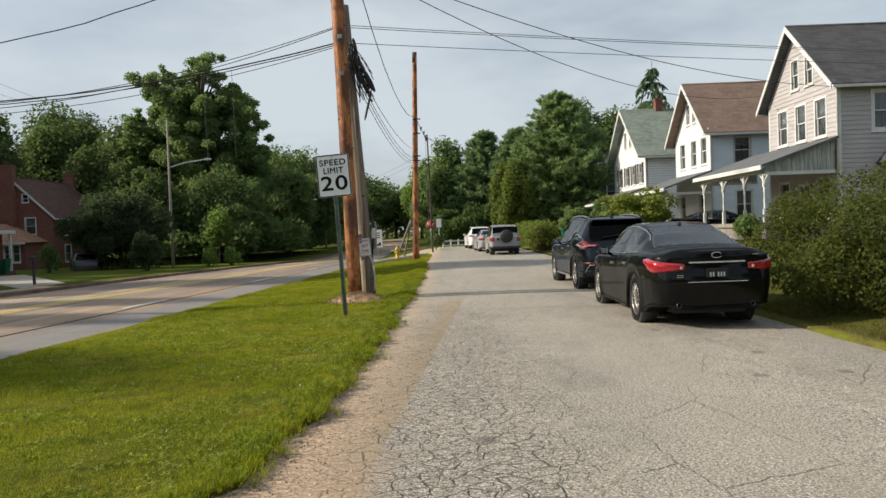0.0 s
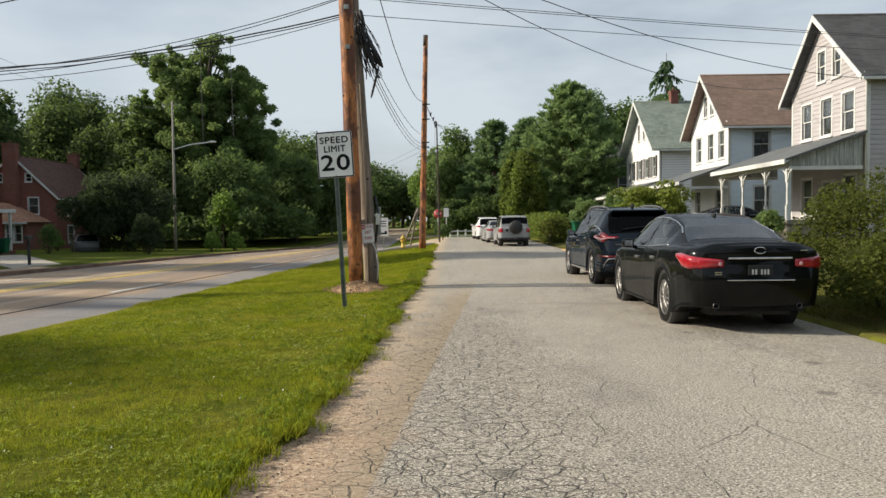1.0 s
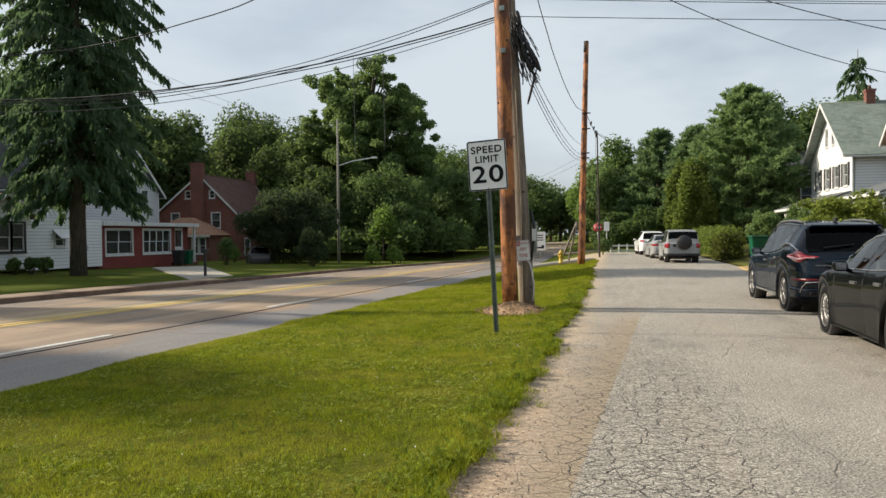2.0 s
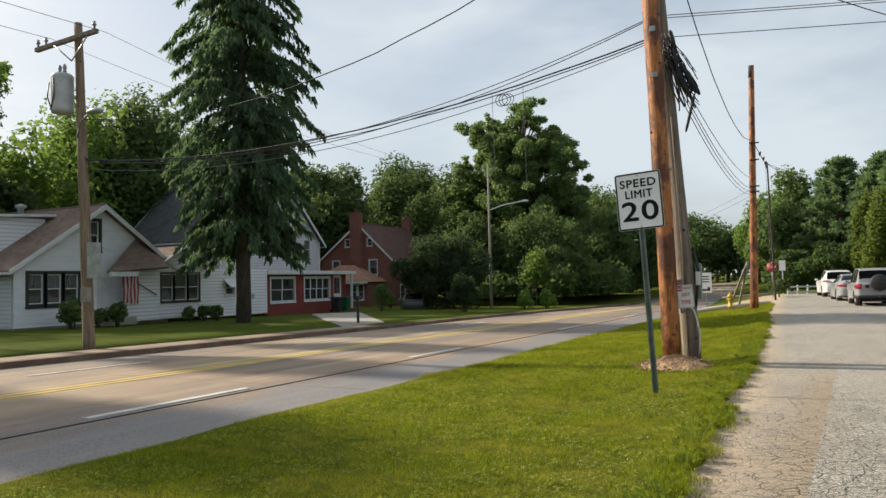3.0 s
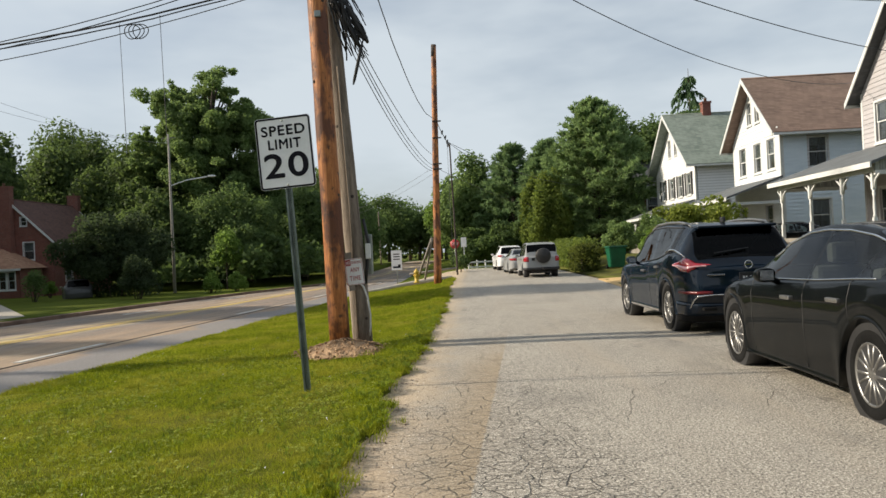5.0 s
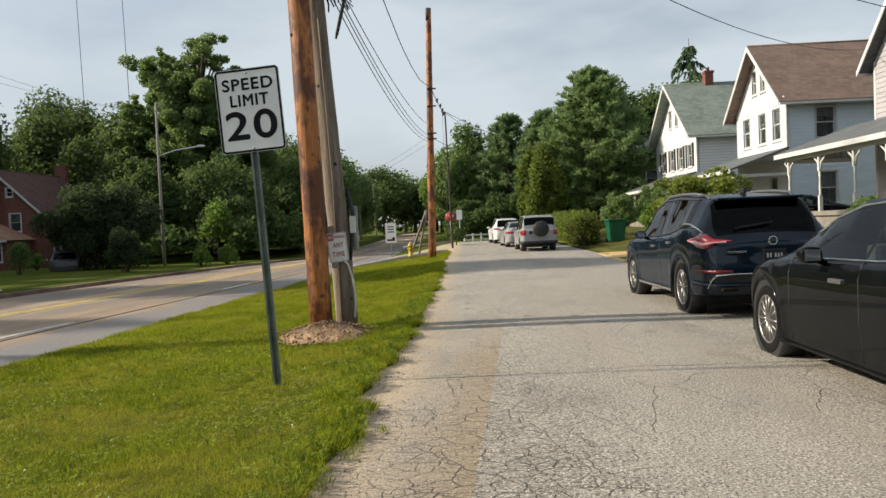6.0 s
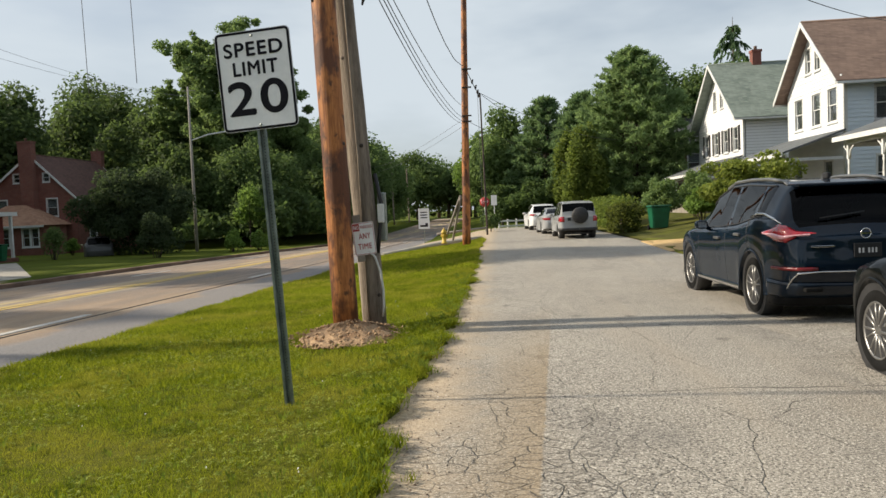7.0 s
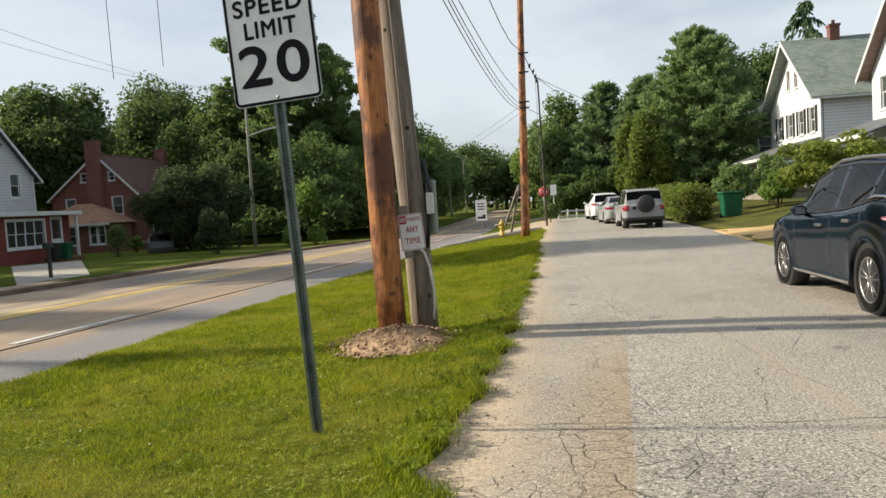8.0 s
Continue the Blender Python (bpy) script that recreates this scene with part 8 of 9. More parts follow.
lob += [(np.array(c) + np.array(r) * (lambda d: d / np.linalg.norm(d))(rng.normal(size=3) + np.array([0, 0, 0.6])) * 0.95, np.array([0.3, 0.3, 0.26]) * (0.7 + 0.6 * rng.random())) for c, r in lob for _ in range(5)]
shrub(4, "bush", 6.7, 11.3, 0.05, lob, M["leaf_hedge"], 72000, 0.055, "large untrimmed green bush beside the parked saloon", "bush", 0.78)
# yellow-green bush by the houses
rng = np.random.default_rng(8)
lob = crown_lobes(rng, (0, 0, 1.55), (2.5, 1.6, 1.5), 44, (0.14, 0.32))
shrub(9, "bush", 10.6, 39.0, 0.6, lob, M["leaf_gold"], 9000, 0.16, "loose yellow green bush before the porches", "bush", 0.35)
M["needle_soft"] = leaf_material("dark_pine_needles", (0.07, 0.125, 0.065), (0.2, 0.29, 0.135), 0.6)
M["leaf_olive"] = leaf_material("olive_leaves", (0.06, 0.095, 0.022), (0.19, 0.24, 0.055))
# clipped hedge by the parked off-road car, and loose shrubs behind it


def hedge(seed, x0, x1, y0, y1, h, mat, n, label):
    rng = np.random.default_rng(seed)
    lob = []
    for x in np.arange(x0, x1 + 0.01, 0.34):
        for y in np.arange(y0, y1 + 0.01, 0.5):
            for z in np.arange(0.3, h - 0.2, 0.4):
                lob.append((np.array([x - x0, y - y0, z]) + 0.09 * rng.normal(size=3), np.array([0.34, 0.42, 0.33]) * (0.75 + 0.4 * rng.random())))
    shrub(seed, "hedge", x0, y0, lawn_z(x0), lob, mat, n, 0.13, label, "hedge", 0.5)


hedge(30, 5.95, 6.85, 43.2, 46.5, 1.5, M["leaf_hedge"], 9000, "clipped dark green hedge block by the green bin")
hedge(31, 6.3, 7.5, 47.5, 61.0, 1.75, M["leaf_olive"], 16000, "long clipped hedge along the side road")
for i, (x, y, sx, sy, h, mt) in enumerate(((8.4, 45.6, 1.2, 1.4, 1.25, "leaf_mid"), (10.6, 47.0, 1.2, 1.6, 1.3, "leaf_mid"), (9.6, 42.5, 1.0, 1.2, 0.8, "leaf_light"))):
    rng = np.random.default_rng(20 + i)
    lob = crown_lobes(rng, (0, 0, h), (sx, sy, h), 60, (0.16, 0.32))
    shrub(36 + i, "bush", x, y, lawn_z(x), lob, M[mt], 7000, 0.14, "loose green bush behind the clipped hedge", "bush", 0.5)

# trees on the house side
pine(41, 11.3, 68.5, 0.4, 13.8, 5.0, M["leaf_fir"], "tall full pine tree above the hedge", 34, 15, 24, 9, 0.34, 0.08)
pine(42, 8.0, 76.0, 0.2, 11.8, 3.4, M["needle_soft"], "dark green pine tree behind the hedge", 26, 13, 17, 8, 0.38)
tree(43, 6.5, 66.0, 0.0, 8.7, 2.6, 2.6, -0.9, M["leaf_olive"], 15000, 0.24, "olive green broadleaf tree by the side road", 60, 0.2, small=(0.15, 0.3))
pine(44, 4.8, 82.0, 0.0, 12.6, 3.9, M["needle_soft"], "dark spiky pine at the road end", 24, 13, 16, 8, 0.42)
tree(45, 1.6, 86.0, 0.0, 11.4, 3.8, 3.4, 0.4, M["leaf_mid"], 17000, 0.36, "leafy tree at the road end", 36, 0.25)
tree(46, -1.4, 92.0, 0.0, 10.6, 3.2, 3.2, 0.6, M["leaf_mid"], 10000, 0.38, "leafy tree at the road end", 34, 0.25)
tree(47, 17.5, 80.0, 0.6, 15.0, 4.0, 4.0, 3.0, M["leaf_deep"], 12000, 0.36, "dark tree rising behind the houses", 34, 0.3)
tree(48, 23.5, 84.0, 0.6, 15.5, 5.0, 4.0, 3.0, M["leaf_deep"], 12000, 0.36, "dark tree rising behind the houses", 34, 0.3)
conifer(49, 30.6, 104.0, 0.6, 24.2, 9.0, M["needle"], "thin spruce top above the green roof", 17, 5, 1.0, 0.12, 34, 0.3, 0.85)
tree(50, 3.6, 70.0, 0.0, 4.2, 2.6, 1.6, 0.1, M["leaf_deep"], 6000, 0.28, "dark shrubs behind the white fence", 24, 0.1)
tree(51, 0.2, 71.0, 0.0, 3.4, 2.4, 1.6, 0.1, M["leaf_deep"], 6000, 0.28, "dark shrubs behind the white fence", 24, 0.1)
tree(52, -0.6, 55.5, 0.0, 1.5, 0.9, 0.9, 0.0, M["leaf_deep"], 2500, 0.16, "low dark shrub by the stop sign", 16, 0.04)

# spruce and trees across the main road
conifer(60, -25.0, 31.8, -0.3, 25.0, 4.8, M["needle"], "tall drooping spruce before the bungalow", 44, 12, 0.4, 0.15, 120, 0.33, 0.5, 0.75)
# out of view: crowns set so their shadows cross carriageway and verge
for i, (x, y, h, b0, r) in enumerate(((-36.0, 9.6, 18.0, 9.5, 3.4), (-37.0, 16.5, 17.0, 12.0, 2.4), (-38.0, 21.5, 17.5, 12.0, 2.2), (-35.0, 3.0, 19.0, 11.0, 4.0))):
    tree(330 + i, x, y, 0.0, h, r, r * 0.6, b0, M["leaf_light"], 3000 if i == 0 else 2400, 0.4, "tall unseen tree with a high crown, set to shade the main road", 30, 0.22, tri=True)
for i in range(7):
    tree(340 + i, -45.5 - 1.1 * i + (i % 2), 19.0 + 7 * i, 0.0, (12.0 if i < 3 else 16.0) + 2.2 * ((i * 37) % 10) / 10, 4.8, 4.6, 2.0, M["leaf_light" if i < 4 else "leaf_deep"], 5200 if i < 4 else 16000, 0.36, "broadleaf tree in the wood behind the houses", 50, 0.3, tri=True)
tree(62, -28.1, 83.0, -0.9, 21.8, 8.2, 6.0, 5.0, M["leaf_mid"], 98000, 0.31, "very tall oak tree with uneven crown", 52, 0.55,
     own=[(1.6, 21.6, 2.4), (-5.3, 20.2, 2.2), (6.6, 12.6, 2.4), (6.2, 9.4, 2.8), (-6.0, 12.6, 2.6), (4.8, 17.6, 2.0), (-1.0, 20.0, 2.0), (-1.8, 18.8, 2.5), (6.1, 15.4, 2.3), (3.9, 12.2, 3.0), (-6.6, 15.8, 1.9), (-0.9, 14.9, 3.7), (2.2, 16.4, 3.0), (0.5, 9.4, 4.6), (4.8, 8.0, 3.7), (-4.6, 10.8, 3.7), (4.4, 19.0, 1.3), (-3.3, 21.2, 1.1), (0.0, 17.3, 3.4), (2.8, 18.3, 2.2), (-3.6, 17.0, 2.7), (4.4, 16.6, 2.3), (1.0, 12.6, 4.2), (-3.0, 13.5, 3.4), (2.6, 6.0, 3.4)])
tree(63, -22.0, 72.0, -0.7, 9.5, 4.5, 4.5, -1.5, M["leaf_deep"], 14000, 0.3, "broad green tree below the oak", 36, 0.25)
rng = np.random.default_rng(70)
lob = crown_lobes(rng, (0, 0, 3.2), (4.7, 3.4, 3.3), 110, (0.12, 0.27)) + [((-2.2 + 1.1 * q, 0.4, 0.9), (1.0, 1.2, 1.0)) for q in range(5)]
shrub(71, "yew", -25.85, 57.0, -0.85, lob, M["needle_dark"], 34000, 0.2, "broad dark evergreen yew by the brick house", "shrub", 0.6)
rng = np.random.default_rng(72)
lob = crown_lobes(rng, (0, 0, 1.25), (1.25, 1.2, 1.3), 40, (0.25, 0.4))
shrub(73, "bush", -20.4, 48.8, left_z(-20.4, 48.8), lob, M["needle_dark"], 9000, 0.13, "dark round evergreen bush by the driveway", "bush", 0.5)
tree(74, -20.8, 66.0, -1.0, 5.2, 1.5, 1.3, 1.3, M["leaf_light"], 1800, 0.22, "slender young tree with loose yellow green leaves", 22, 0.05)
k_ = 0
for x, y, h, r, mt in ((-54, 78, 17.0, 8, "leaf_deep"), (-45, 90, 17.4, 8, "leaf_deep"), (-62, 66, 17.0, 8, "leaf_deep"), (-37, 96, 17.3, 8, "leaf_deep"), (-54, 60, 15.0, 5.5, "leaf_deep"), (-52, 46, 16.0, 7, "leaf_deep"),
                       (-47, 30, 10.5, 5.5, "leaf_deep"), (-54, 22, 9.0, 6, "leaf_mid"), (-46, 10, 10.5, 6.0, "leaf_mid"), (-49, 44, 13.0, 5.0, "leaf_deep"), (-34, 82, 11.5, 5, "leaf_mid"), (-62, 36, 13, 8, "leaf_deep"),
                       (-20, 98, 13.0, 6.5, "leaf_deep"), (-17.5, 80, 8.5, 4.2, "leaf_deep"), (-17.5, 92, 10.0, 5.0, "leaf_deep"), (-20.0, 108, 12.0, 5.5, "leaf_mid"), (-21.0, 126, 12.5, 5.5, "leaf_deep"), (-23.0, 150, 13.5, 6, "leaf_mid"),
                       (-30, 72, 8.5, 4.0, "leaf_mid"), (-20.0, 70, 5.5, 2.6, "leaf_deep"), (-1.0, 112, 12.5, 5, "leaf_mid"), (-2.5, 135, 13.0, 5.5, "leaf_light"), (-8, 195, 15, 7, "leaf_mid"), (-1, 165, 16, 7, "leaf_deep"), (-20, 180, 16, 9, "leaf_deep"), (-13, 186, 13, 7, "leaf_deep"), (-6, 178, 12, 5, "leaf_deep"), (-17, 204, 15, 8, "leaf_deep"), (-1.5, 150, 9, 4.5, "leaf_deep"), (-32, 122, 18, 9, "leaf_deep"),
                       (9, 96, 13, 5, "leaf_deep"), (15, 100, 15, 6, "leaf_deep"), (30, 100, 16, 7, "leaf_deep"), (40, 70, 12, 6, "leaf_mid"), (-66, 94, 17, 10, "leaf_deep"), (-31, 90, 12, 5, "leaf_deep"), (-24, 84, 10, 5, "leaf_deep"), (-50, 96, 18.0, 9, "leaf_deep"), (-38.5, 86, 15.6, 6.0, "leaf_deep")):
    k_ += 1
    far = y > 110
    tree(100 + k_, x, y, -0.1, h, r, r * 0.85, h * (0.03 if y > 60 else 0.16), M["leaf_wood" if x < -28 and y > 28 else mt], (int(32000 * (r / 7) ** 1.6) if x < -30 else 15000) if not far else 9000, (0.43 if x < -30 else 0.36) if not far else 0.6, "broadleaf tree in the wood beyond the main road" if x < -8 else "broadleaf tree beyond the side road", 44, 0.25 + 0.01 * h, small=(0.28, 0.46), tri=True)
tree(350, -44.0, 26.5, 0.0, 17.2, 7.5, 4.5, 7.5, M["leaf_light"], 13000, 0.3, "wide open-crowned tree behind the bungalow", 60, 0.3, small=(0.1, 0.24), tri=True)
# canopy that closes the wood behind the brick house
rng = np.random.default_rng(97)
lob = []
for i in range(150):
    u = rng.random()
    lob.append((np.array([-76 + 50 * u + 2 * rng.normal(), 84 + 16 * rng.random() + 6 * u, 4.5 + 7.2 * rng.random() ** 0.8]), np.array([2.6, 2.4, 1.9]) * (0.6 + 0.6 * rng.random())))
for i in range(70):
    lob.append((np.array([-31 + 15 * rng.random(), 86 + 12 * rng.random(), 2.0 + 6.5 * rng.random()]), np.array([2.3, 2.2, 1.8]) * (0.6 + 0.6 * rng.random())))
v, f = leaf_cloud(rng, lob, 90000, 0.4, 0.2, 0.55, tri=True)
tagged(raw("wood_canopy", v, f, M["leaf_wood"]), "closed canopy of the wood behind the brick house", "woodland", kind="stuff")
# unseen trees and hedge behind the starting point, added to darken car reflections
for i, (x, y, h, r) in enumerate(((9.5, -9.0, 9.0, 3.6), (-9.5, -26.0, 11.0, 4.5), (4.0, -34.0, 10.0, 4.5), (14.0, -20.0, 11.0, 4.5), (-20.0, -20.0, 12.0, 5.0), (20.0, -4.0, 9.0, 4.0), (-2.0, -48.0, 12.0, 5.5), (12.0, 3.0, 5.5, 2.4))):
    tree(400 + i, x, y, -0.1, h, r, r, h * 0.1, M["leaf_deep"], 4000, 0.55, "unseen broadleaf tree added along the side road", 28, 0.22, tri=True)
# undergrowth along the wood edge
rng = np.random.default_rng(95)
lob = []
for i in range(150):
    u = rng.random()
    x = -70 + 52 * u + 2 * rng.normal()
    y = 76 + 18 * rng.random() + 16 * u
    lob.append((np.array([x, y, 1.2 + 1.6 * rng.random()]), np.array([2.6, 2.2, 1.9]) * (0.7 + 0.5 * rng.random())))
for i in range(70):
    y = 78 + 110 * rng.random()
    x = kerb_x(y) - 5.0 - 3 * rng.random()
    lob.append((np.array([x, y, 1.0 + 1.6 * rng.random()]), np.array([2.2, 3.0, 2.0]) * (0.7 + 0.5 * rng.random())))
    x = near_x(y) + 6.0 + 4 * rng.random()
    lob.append((np.array([x, y + 2, 1.0 + 1.6 * rng.random()]), np.array([2.2, 3.0, 2.0]) * (0.7 + 0.5 * rng.random())))
for i in range(60):
    y = 70 + 50 * rng.random()
    x = kerb_x(y) - 2.6 - 3.5 * rng.random()
    lob.append((np.array([x, y, 0.4 + 1.8 * rng.random()]), np.array([1.8, 2.6, 1.6]) * (0.6 + 0.5 * rng.random())))
for i in range(80):
    lob.append((np.array([-18.6 - 12 * rng.random(), 65 + 16 * rng.random(), 0.2 + 1.5 * rng.random()]), np.array([1.6, 1.6, 1.3]) * (0.6 + 0.5 * rng.random())))
for i in range(60):
    lob.append((np.array([-46 - 14 * rng.random(), 4 + 60 * rng.random(), 1.2 + 2.0 * rng.random()]), np.array([2.4, 2.8, 2.2]) * (0.7 + 0.5 * rng.random())))
v, f = leaf_cloud(rng, lob, 85000, 0.45, 0.2, 0.5, tri=True)
v[:, 2] = np.maximum(v[:, 2], -0.1)
# undergrowth leaves darkened for the shade of the taller trees beside them
M["leaf_shade"] = leaf_material("shaded_undergrowth_leaves", (0.04, 0.068, 0.026), (0.118, 0.175, 0.06))
tagged(raw("undergrowth", v, f, M["leaf_shade"]), "dense undergrowth in shade-darkened green along the wood edge", "undergrowth", kind="stuff")
# far wood closing the horizon
rng = np.random.default_rng(90)
lob = []
for a in np.linspace(-3.1416, 3.1416, 150):
    rr = 150 + 60 * rng.random()
    x, y = rr * math.sin(a), 10 + rr * math.cos(a)
    if abs(x + 4 - 0.06 * (y - 110)) < 9 and y > 100:
        continue
    hh = 7 + 5 * rng.random()
    for q in range(4):
        lob.append((np.array([x + 7 * rng.normal(), y + 7 * rng.normal(), hh * (0.35 + 0.7 * rng.random())]), np.array([6.5, 6.5, 4.2]) * (0.6 + 0.5 * rng.random())))
v, f = leaf_cloud(rng, lob, 60000, 1.5, 0.2, 0.7, tri=True)
v[:, 2] = np.maximum(v[:, 2], -0.1)
tagged(raw("far_wood", v, f, M["leaf_wood"]), "distant green woodland closing the view", "woodland", kind="stuff")

# foundation shrubs, flowers
for i, (x, y, s, mt) in enumerate(((-28.9, 25.0, 0.6, "leaf_deep"), (-29.0, 26.4, 0.4, "leaf_mid"), (-28.6, 27.2, 0.55, "leaf_deep"), (-28.9, 32.0, 0.35, "leaf_mid"), (-28.9, 33.0, 0.4, "leaf_deep"), (-28.9, 34.0, 0.4, "leaf_mid"), (-28.6, 51.5, 1.0, "leaf_deep"),
                               (-18.3, 55.5, 0.75, "leaf_light"), (-16.9, 57.0, 0.7, "leaf_light"), (12.0, 41.2, 0.7, "leaf_deep"), (12.4, 28.6, 0.6, "leaf_mid"), (-33.0, 60.6, 0.6, "leaf_light"))):
    z = left_z(x, y) if x < 0 else lawn_z(x)
    rng = np.random.default_rng(200 + i)
    lob = crown_lobes(rng, (0, 0, s), (s, s, s), 14, (0.35, 0.55))
    shrub(220 + i, "bush", x, y, z, lob, M[mt], 1600, 0.13, "small round foundation shrub", "bush", 0.5)
rng = np.random.default_rng(260)
v, f = leaf_cloud(rng, [((0, 0, 0.3), (0.8, 0.4, 0.3))], 500, 0.12)
fl = raw("flower_bed", v, f, M["flower"])
fl.location = (-31.0, 60.4, -0.85)
tagged(fl, "pink flowers in the brick house bed", "flowers", kind="stuff")

# bins


def wheelie_bin(x, y, z, rz, mat, label, s=1.0, wide=1.0):
    b = thing("wheeled_bin", pose(x, y, z, 0, 0, rz) @ Matrix.Diagonal((s * wide, s, s, 1)), label, "bin", "bins")
    bm = bmesh.new()
    q = [bm.verts.new(c) for c in ((-0.24, -0.26, 0.06), (0.24, -0.26, 0.06), (0.24, 0.26, 0.06), (-0.24, 0.26, 0.06), (-0.3, -0.36, 0.98), (0.3, -0.36, 0.98), (0.3, 0.36, 0.98), (-0.3, 0.36, 0.98))]
    for fc in ((3, 2, 1, 0), (4, 5, 6, 7), (0, 1, 5, 4), (1, 2, 6, 5), (2, 3, 7, 6), (3, 0, 4, 7)):
        bm.faces.new([q[i] for i in fc])
    bmesh.ops.bevel(bm, geom=bm.edges[:], offset=0.03, segments=2, affect="EDGES")
    part("tub", bm, mat, b)
    bm = bmesh.new()
    soft_box(bm, -0.33, 0.33, -0.4, 0.38, 0.985, 1.06, 0.03)
    part("lid", bm, mat, b)
    for sx in (-0.26, 0.26):
        bm = bmesh.new()
        lathe(bm, [(0.1, -0.03), (0.1, 0.03)], 14, pose(sx, 0.3, 0.1) @ pose(0, 0, 0, 0, 90, 0))
        part("wheel", bm, M["tyre"], b)
    bm = bmesh.new()
    tube(bm, [(-0.25, 0.4, 0.95), (-0.25, 0.46, 0.98), (0.25, 0.46, 0.98), (0.25, 0.4, 0.95)], 0.018, 6)
    part("handle", bm, mat, b)


wheelie_bin(7.55, 42.4, lawn_z(7.4), 6, M["bin_green"], "broad green plastic wheeled bin beside the hedge", 1.08, 1.35)
wheelie_bin(-29.4, 47.6, left_z(-29.4, 47.6), 90, M["bin_green"], "green wheeled bin before the red porch")
wheelie_bin(-29.4, 46.6, left_z(-29.4, 46.6), 90, M["bin_black"], "black wheeled bin before the red porch")
mb = thing("mailbox_post", pose(-18.6, 32.5, left_z(-18.6, 32.5)), "small dark post by the pavement", "post")
bm = bmesh.new()
soft_box(bm, -0.05, 0.05, -0.05, 0.05, -0.1, 1.1, 0.01)
part("post", bm, M["plastic"], mb)
bm = bmesh.new()
soft_box(bm, -0.1, 0.1, -0.2, 0.2, 1.1, 1.3, 0.03)
part("box", bm, M["plastic"], mb)

# ---- grass blades on the verge ----
rng = np.random.default_rng(300)


def blades(n, ylo, yhi, h, w, xr, power=1.0):
    y = ylo + (yhi - ylo) * rng.random(n) ** power
    a = np.array([near_x(q) for q in y]) if xr is None else np.full(n, xr[0])
    e = np.array([road_edge(q) for q in y]) + 0.04 if xr is None else np.full(n, xr[1])
    x = a + (e - a) * rng.random(n)
    clump = np.array([noise.noise((p * 1.1, q * 1.1, 0)) for p, q in zip(x, y)])
    fine = np.array([noise.noise((p * 6, q * 6, 7)) for p, q in zip(x, y)])
    hh = h * (0.7 + 0.7 * rng.random(n) + 0.7 * clump + 0.75 * fine)
    if xr is None:
        hh *= 1 + 0.7 * np.clip((x - e + 0.35) / 0.35, 0, 1) * rng.random(n)
    hh = np.maximum(hh, 0.3 * h)
    z = np.array([verge_z(p, q) for p, q in zip(x, y)]) if xr is None else np.array([lawn_z(p) for p in x])
    keep = ((x + 1.82) / 0.5) ** 2 + ((y - 16.65) / 0.62) ** 2 > 1.0
    x, y, z, hh = x[keep], y[keep], z[keep], hh[keep]
    n = len(x)
    th = rng.random(n) * 6.283
    ln = rng.normal(size=(n, 2)) * 0.7 * hh[:, None]
    ww = w * (0.6 + 0.8 * rng.random(n))
    c, s = np.cos(th) * ww * 0.5, np.sin(th) * ww * 0.5
    v = np.stack([np.stack([x - c, y - s, z - 0.01], 1), np.stack([x + c, y + s, z - 0.01], 1), np.stack([x + ln[:, 0], y + ln[:, 1], z + hh], 1)], 1).reshape(-1, 3)
    return v


def edge_tufts(n, ylo, yhi, k):
    """Unmown tufts along the ragged edge, leaning out over the sand, and scattered lower ones behind it."""
    y = ylo + (yhi - ylo) * rng.random(n) ** 1.4
    far_in = np.where(rng.random(n) < 0.62, 0.22 * rng.random(n) ** 1.5, 4.4 * rng.random(n))
    e = np.array([road_edge(q) for q in y])
    x = e + 0.03 - far_in + np.where(far_in < 0.22, 0.07 * rng.normal(size=n), 0.0)
    big = np.where(far_in < 0.25, 0.05 + 0.045 * rng.random(n), 0.035 + 0.03 * rng.random(n))
    keep = ((x + 1.82) / 0.6) ** 2 + ((y - 16.65) / 0.7) ** 2 > 1.0
    x, y, big = x[keep], y[keep], big[keep]
    z = np.array([verge_z(p, q) for p, q in zip(x, y)])
    x, y, z, big = (np.repeat(q, k) for q in (x, y, z, big))
    m = len(x)
    a = rng.random(m) * 6.283
    x, y = x + 0.03 * rng.normal(size=m), y + 0.03 * rng.normal(size=m)
    hh = big * (0.5 + 0.6 * rng.random(m))
    ln = np.stack([np.cos(a) + 0.35, np.sin(a)], 1) * (0.25 + 0.65 * rng.random(m))[:, None] * hh[:, None]
    t = rng.random(m) * 6.283
    c, s_ = 0.004 * np.cos(t), 0.004 * np.sin(t)
    return np.stack([np.stack([x - c, y - s_, z - 0.01], 1), np.stack([x + c, y + s_, z - 0.01], 1), np.stack([x + ln[:, 0], y + ln[:, 1], z + hh], 1)], 1).reshape(-1, 3)


vs = np.concatenate([blades(330000, 3.0, 15.0, 0.024, 0.006, None, 0.9), blades(150000, 14.5, 26.0, 0.045, 0.011, None), edge_tufts(2600, 3.0, 30.0, 16), blades(55000, 25.5, 44.4, 0.05, 0.022, None)])
tagged(raw("grass_blades", vs, np.arange(len(vs)).reshape(-1, 3), M["blade"]), "mown grass blades with clover on the verge", "grass", kind="stuff")
vd = blades(26000, 6.5, 20.0, 0.05, 0.012, (5.5, 8.5))
tagged(raw("dull_grass", vd, np.arange(len(vd)).reshape(-1, 3), M["blade_dull"]), "dull olive grass in a shade-dimmed colour beside the road and the bush", "grass", kind="stuff")
n = 70
y = 4 + 16 * rng.random(n) ** 0.8
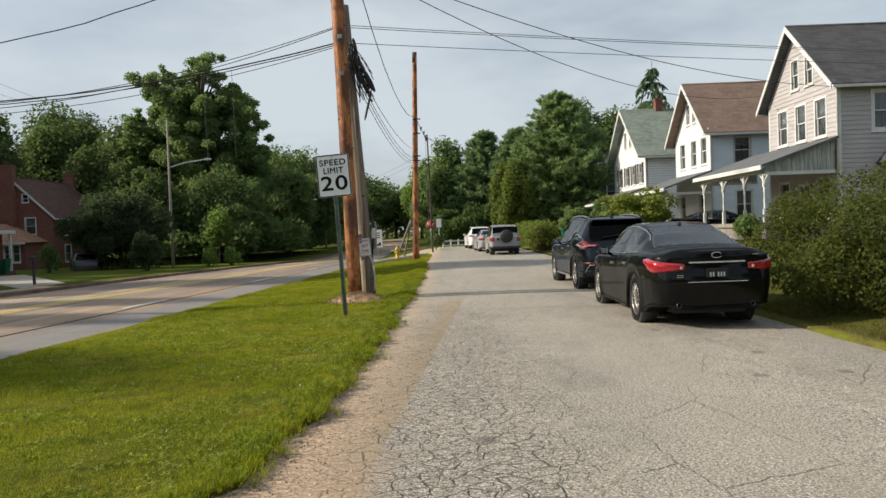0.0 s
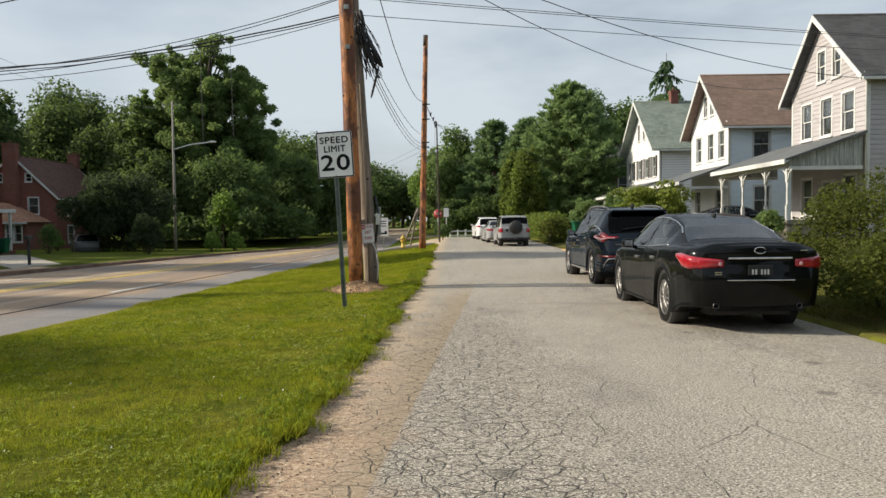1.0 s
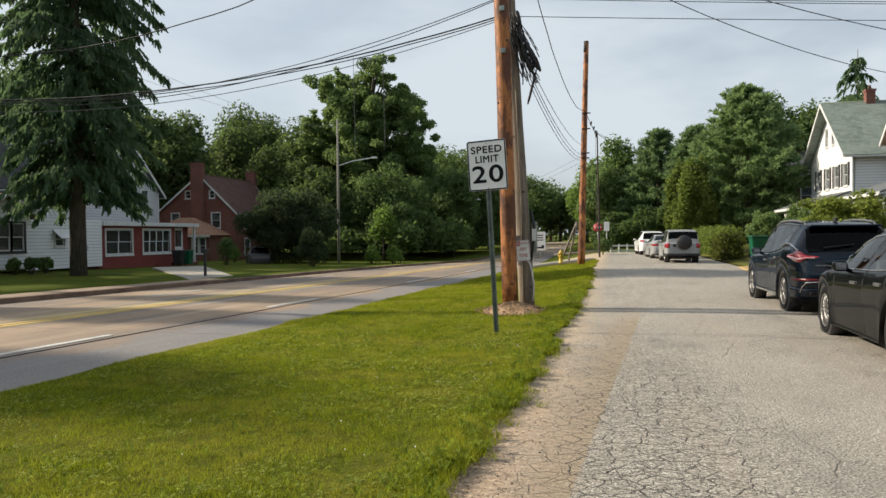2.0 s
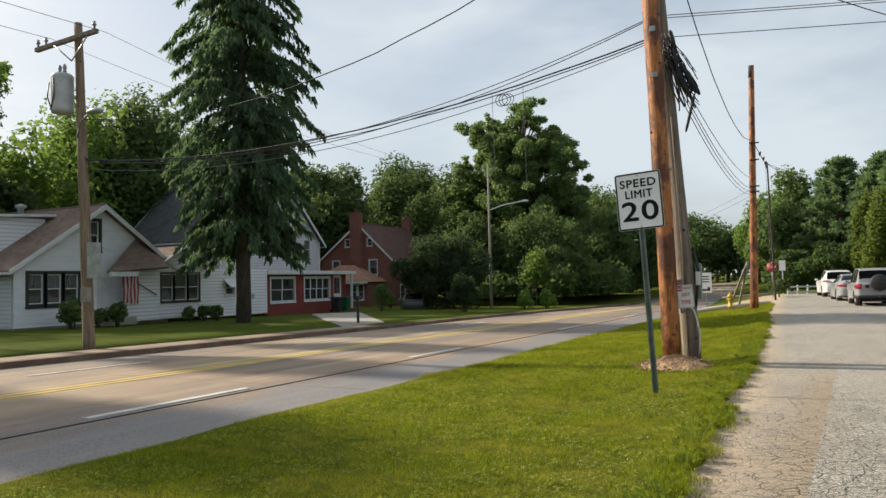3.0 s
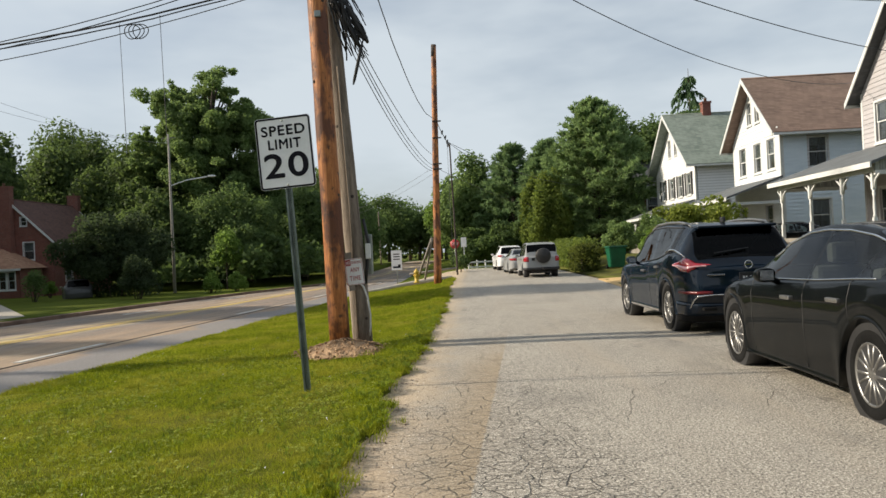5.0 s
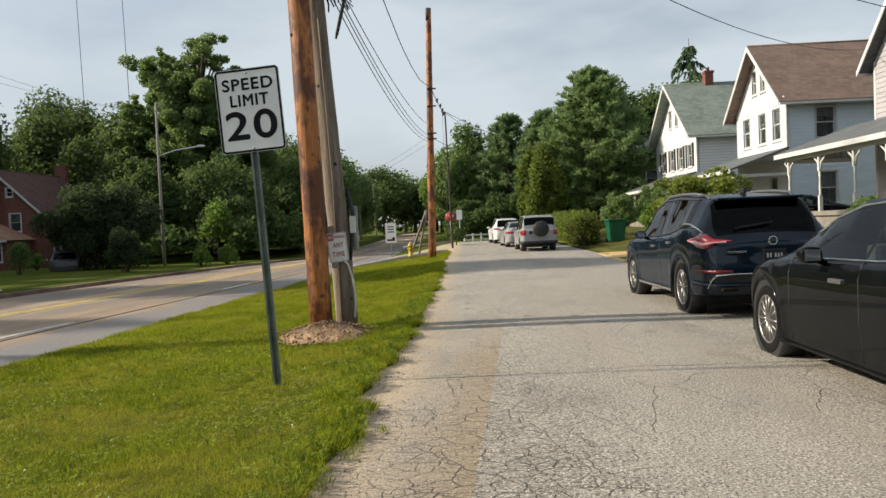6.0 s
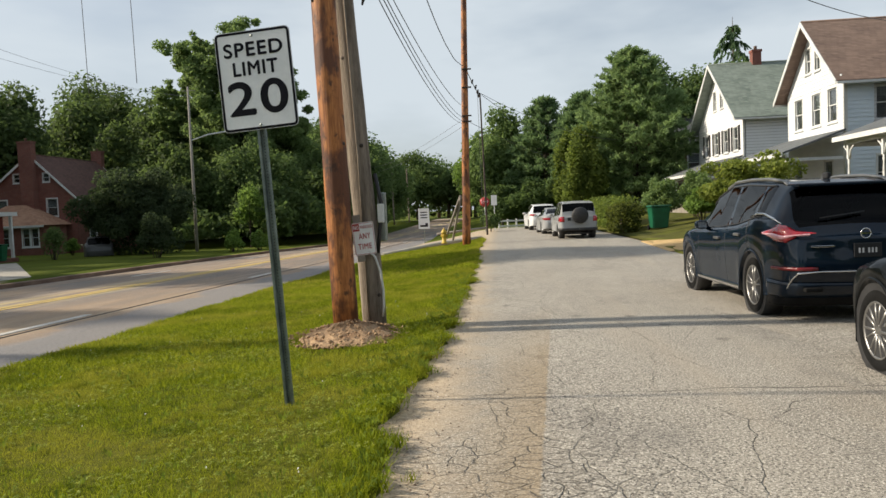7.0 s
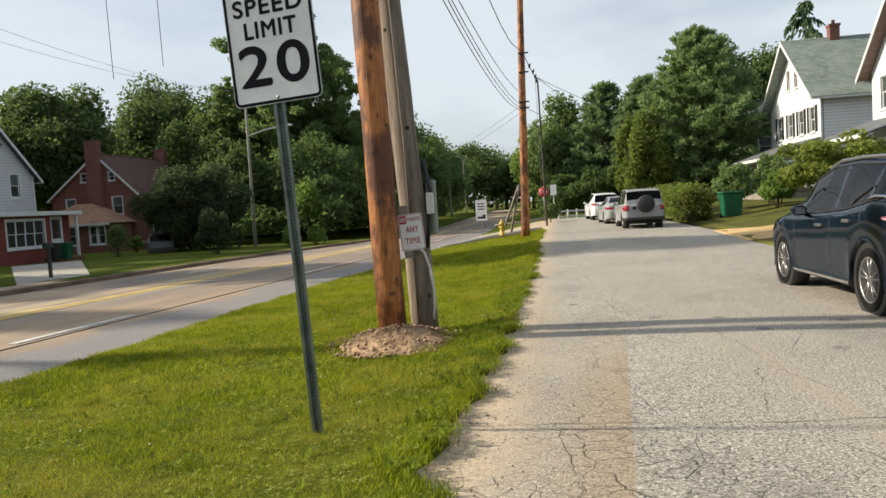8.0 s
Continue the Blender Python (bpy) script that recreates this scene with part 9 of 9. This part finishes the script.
x = -0.95 - 4.6 * rng.random(n) ** 1.4
z = np.array([verge_z(p, q) for p, q in zip(x, y)]) + 0.045
s = 0.0025 + 0.0025 * rng.random(n)
v = np.stack([np.stack([x - s, y - s, z], 1), np.stack([x + s, y - s, z + 0.004], 1), np.stack([x + s, y + s, z + 0.012], 1), np.stack([x - s, y + s, z + 0.008], 1)], 1).reshape(-1, 3)
tagged(raw("clover_flowers", v, np.arange(len(v)).reshape(-1, 4), M["flag_white"]), "tiny white clover heads in the grass", "flowers", kind="stuff")

# loose gravel and crumbs of asphalt along the verge edge
n = 5200
y = 3.4 + 19.0 * rng.random(n) ** 1.5
x = np.array([road_edge(q) for q in y]) + 0.02 + np.abs(rng.normal(size=n)) * 0.36
r = 0.003 + 0.008 * rng.random(n) ** 3
sh = 0.6 + 0.8 * rng.random((n, 5))
unit = np.array([(1, 0, 0), (0, 1, 0), (-1, 0, 0), (0, -1, 0), (0, 0, 0.8)])
v = (np.stack([x, y, np.full(n, -0.001)], 1)[:, None, :] + unit[None] * (r[:, None] * sh)[:, :, None]).reshape(-1, 3)
f = (np.arange(n)[:, None, None] * 5 + np.array([(0, 1, 4), (1, 2, 4), (2, 3, 4), (3, 0, 4)])[None]).reshape(-1, 3)
tagged(raw("edge_gravel", v, f, M["gravel_bits"]), "loose brown and grey gravel along the road edge", "gravel", kind="stuff")

# broad-leaved weeds, clover and tufts in the grass
def rosettes(n, ylo, yhi, size, k, edge):
    y = ylo + (yhi - ylo) * rng.random(n)
    e = np.array([road_edge(q) for q in y])
    x = e + 0.05 - (0.3 * rng.random(n) ** 2 if edge else 4.6 * rng.random(n))
    out = []
    for p, q in zip(x, y):
        z = verge_z(p, q) + 0.012
        for j in range(k):
            a, r, t = rng.random() * 6.283, size * (0.4 + 0.8 * rng.random()), rng.random()
            c, s_ = math.cos(a), math.sin(a)
            u, l = 0.12 * r, (0.03 + 0.03 * t)
            o = np.array([p, q, z]) + np.array([0.5 * r * c * t, 0.5 * r * s_ * t, 0.25 * size * rng.random()])
            out += [o, o + np.array([0.5 * r * c - u * s_, 0.5 * r * s_ + u * c, l]), o + np.array([r * c, r * s_, l * 0.6]), o + np.array([0.5 * r * c + u * s_, 0.5 * r * s_ - u * c, l])]
    return np.array(out)


def clover(n, ylo, yhi):
    """Three small round leaflets on each stalk, in patches."""
    y = ylo + (yhi - ylo) * rng.random(n) ** 1.2
    e = np.array([road_edge(q) for q in y])
    x = e - 4.9 * rng.random(n) ** 1.3
    grow = np.array([noise.noise((p * 0.9, q * 0.9, 11)) + 0.6 * noise.noise((p * 4, q * 4, 12)) for p, q in zip(x, y)])
    keep = (grow > -0.05) & (((x + 1.82) / 0.6) ** 2 + ((y - 16.65) / 0.7) ** 2 > 1.0)
    x, y = x[keep], y[keep]
    m = len(x)
    z = np.array([verge_z(p, q) for p, q in zip(x, y)]) + 0.022 + 0.022 * rng.random(m)
    a0, r = rng.random(m) * 6.283, 0.008 + 0.008 * rng.random(m)
    tip = rng.normal(size=(m, 3)) * 0.3
    out = []
    for j in range(3):
        c, s_ = np.cos(a0 + 2.094 * j), np.sin(a0 + 2.094 * j)
        for du, dv in ((0.1, 0.0), (0.7, 0.55), (1.3, 0.0), (0.7, -0.55)):
            ox, oy = r * (du * c - dv * s_), r * (du * s_ + dv * c)
            out.append(np.stack([x + ox, y + oy, z + tip[:, 0] * ox + tip[:, 1] * oy], 1))
    return np.stack(out, 1).reshape(-1, 3)


M["clover"] = leaf_material("clover_leaves", (0.13, 0.19, 0.02), (0.42, 0.46, 0.11))
v = clover(26000, 3.2, 18.0)
tagged(raw("clover_patches", v, np.arange(len(v)).reshape(-1, 4), M["clover"]), "pale green clover leaves in patches through the grass", "clover", kind="stuff")
M["weed"] = leaf_material("weed_leaves", (0.07, 0.11, 0.01), (0.21, 0.27, 0.03))
v = np.concatenate([rosettes(900, 3.4, 17.0, 0.05, 7, False), rosettes(420, 3.4, 24.0, 0.065, 8, True)])
tagged(raw("verge_weeds", v, np.arange(len(v)).reshape(-1, 4), M["weed"]), "low broad-leaved weeds and clover along the verge edge", "weeds", kind="stuff")
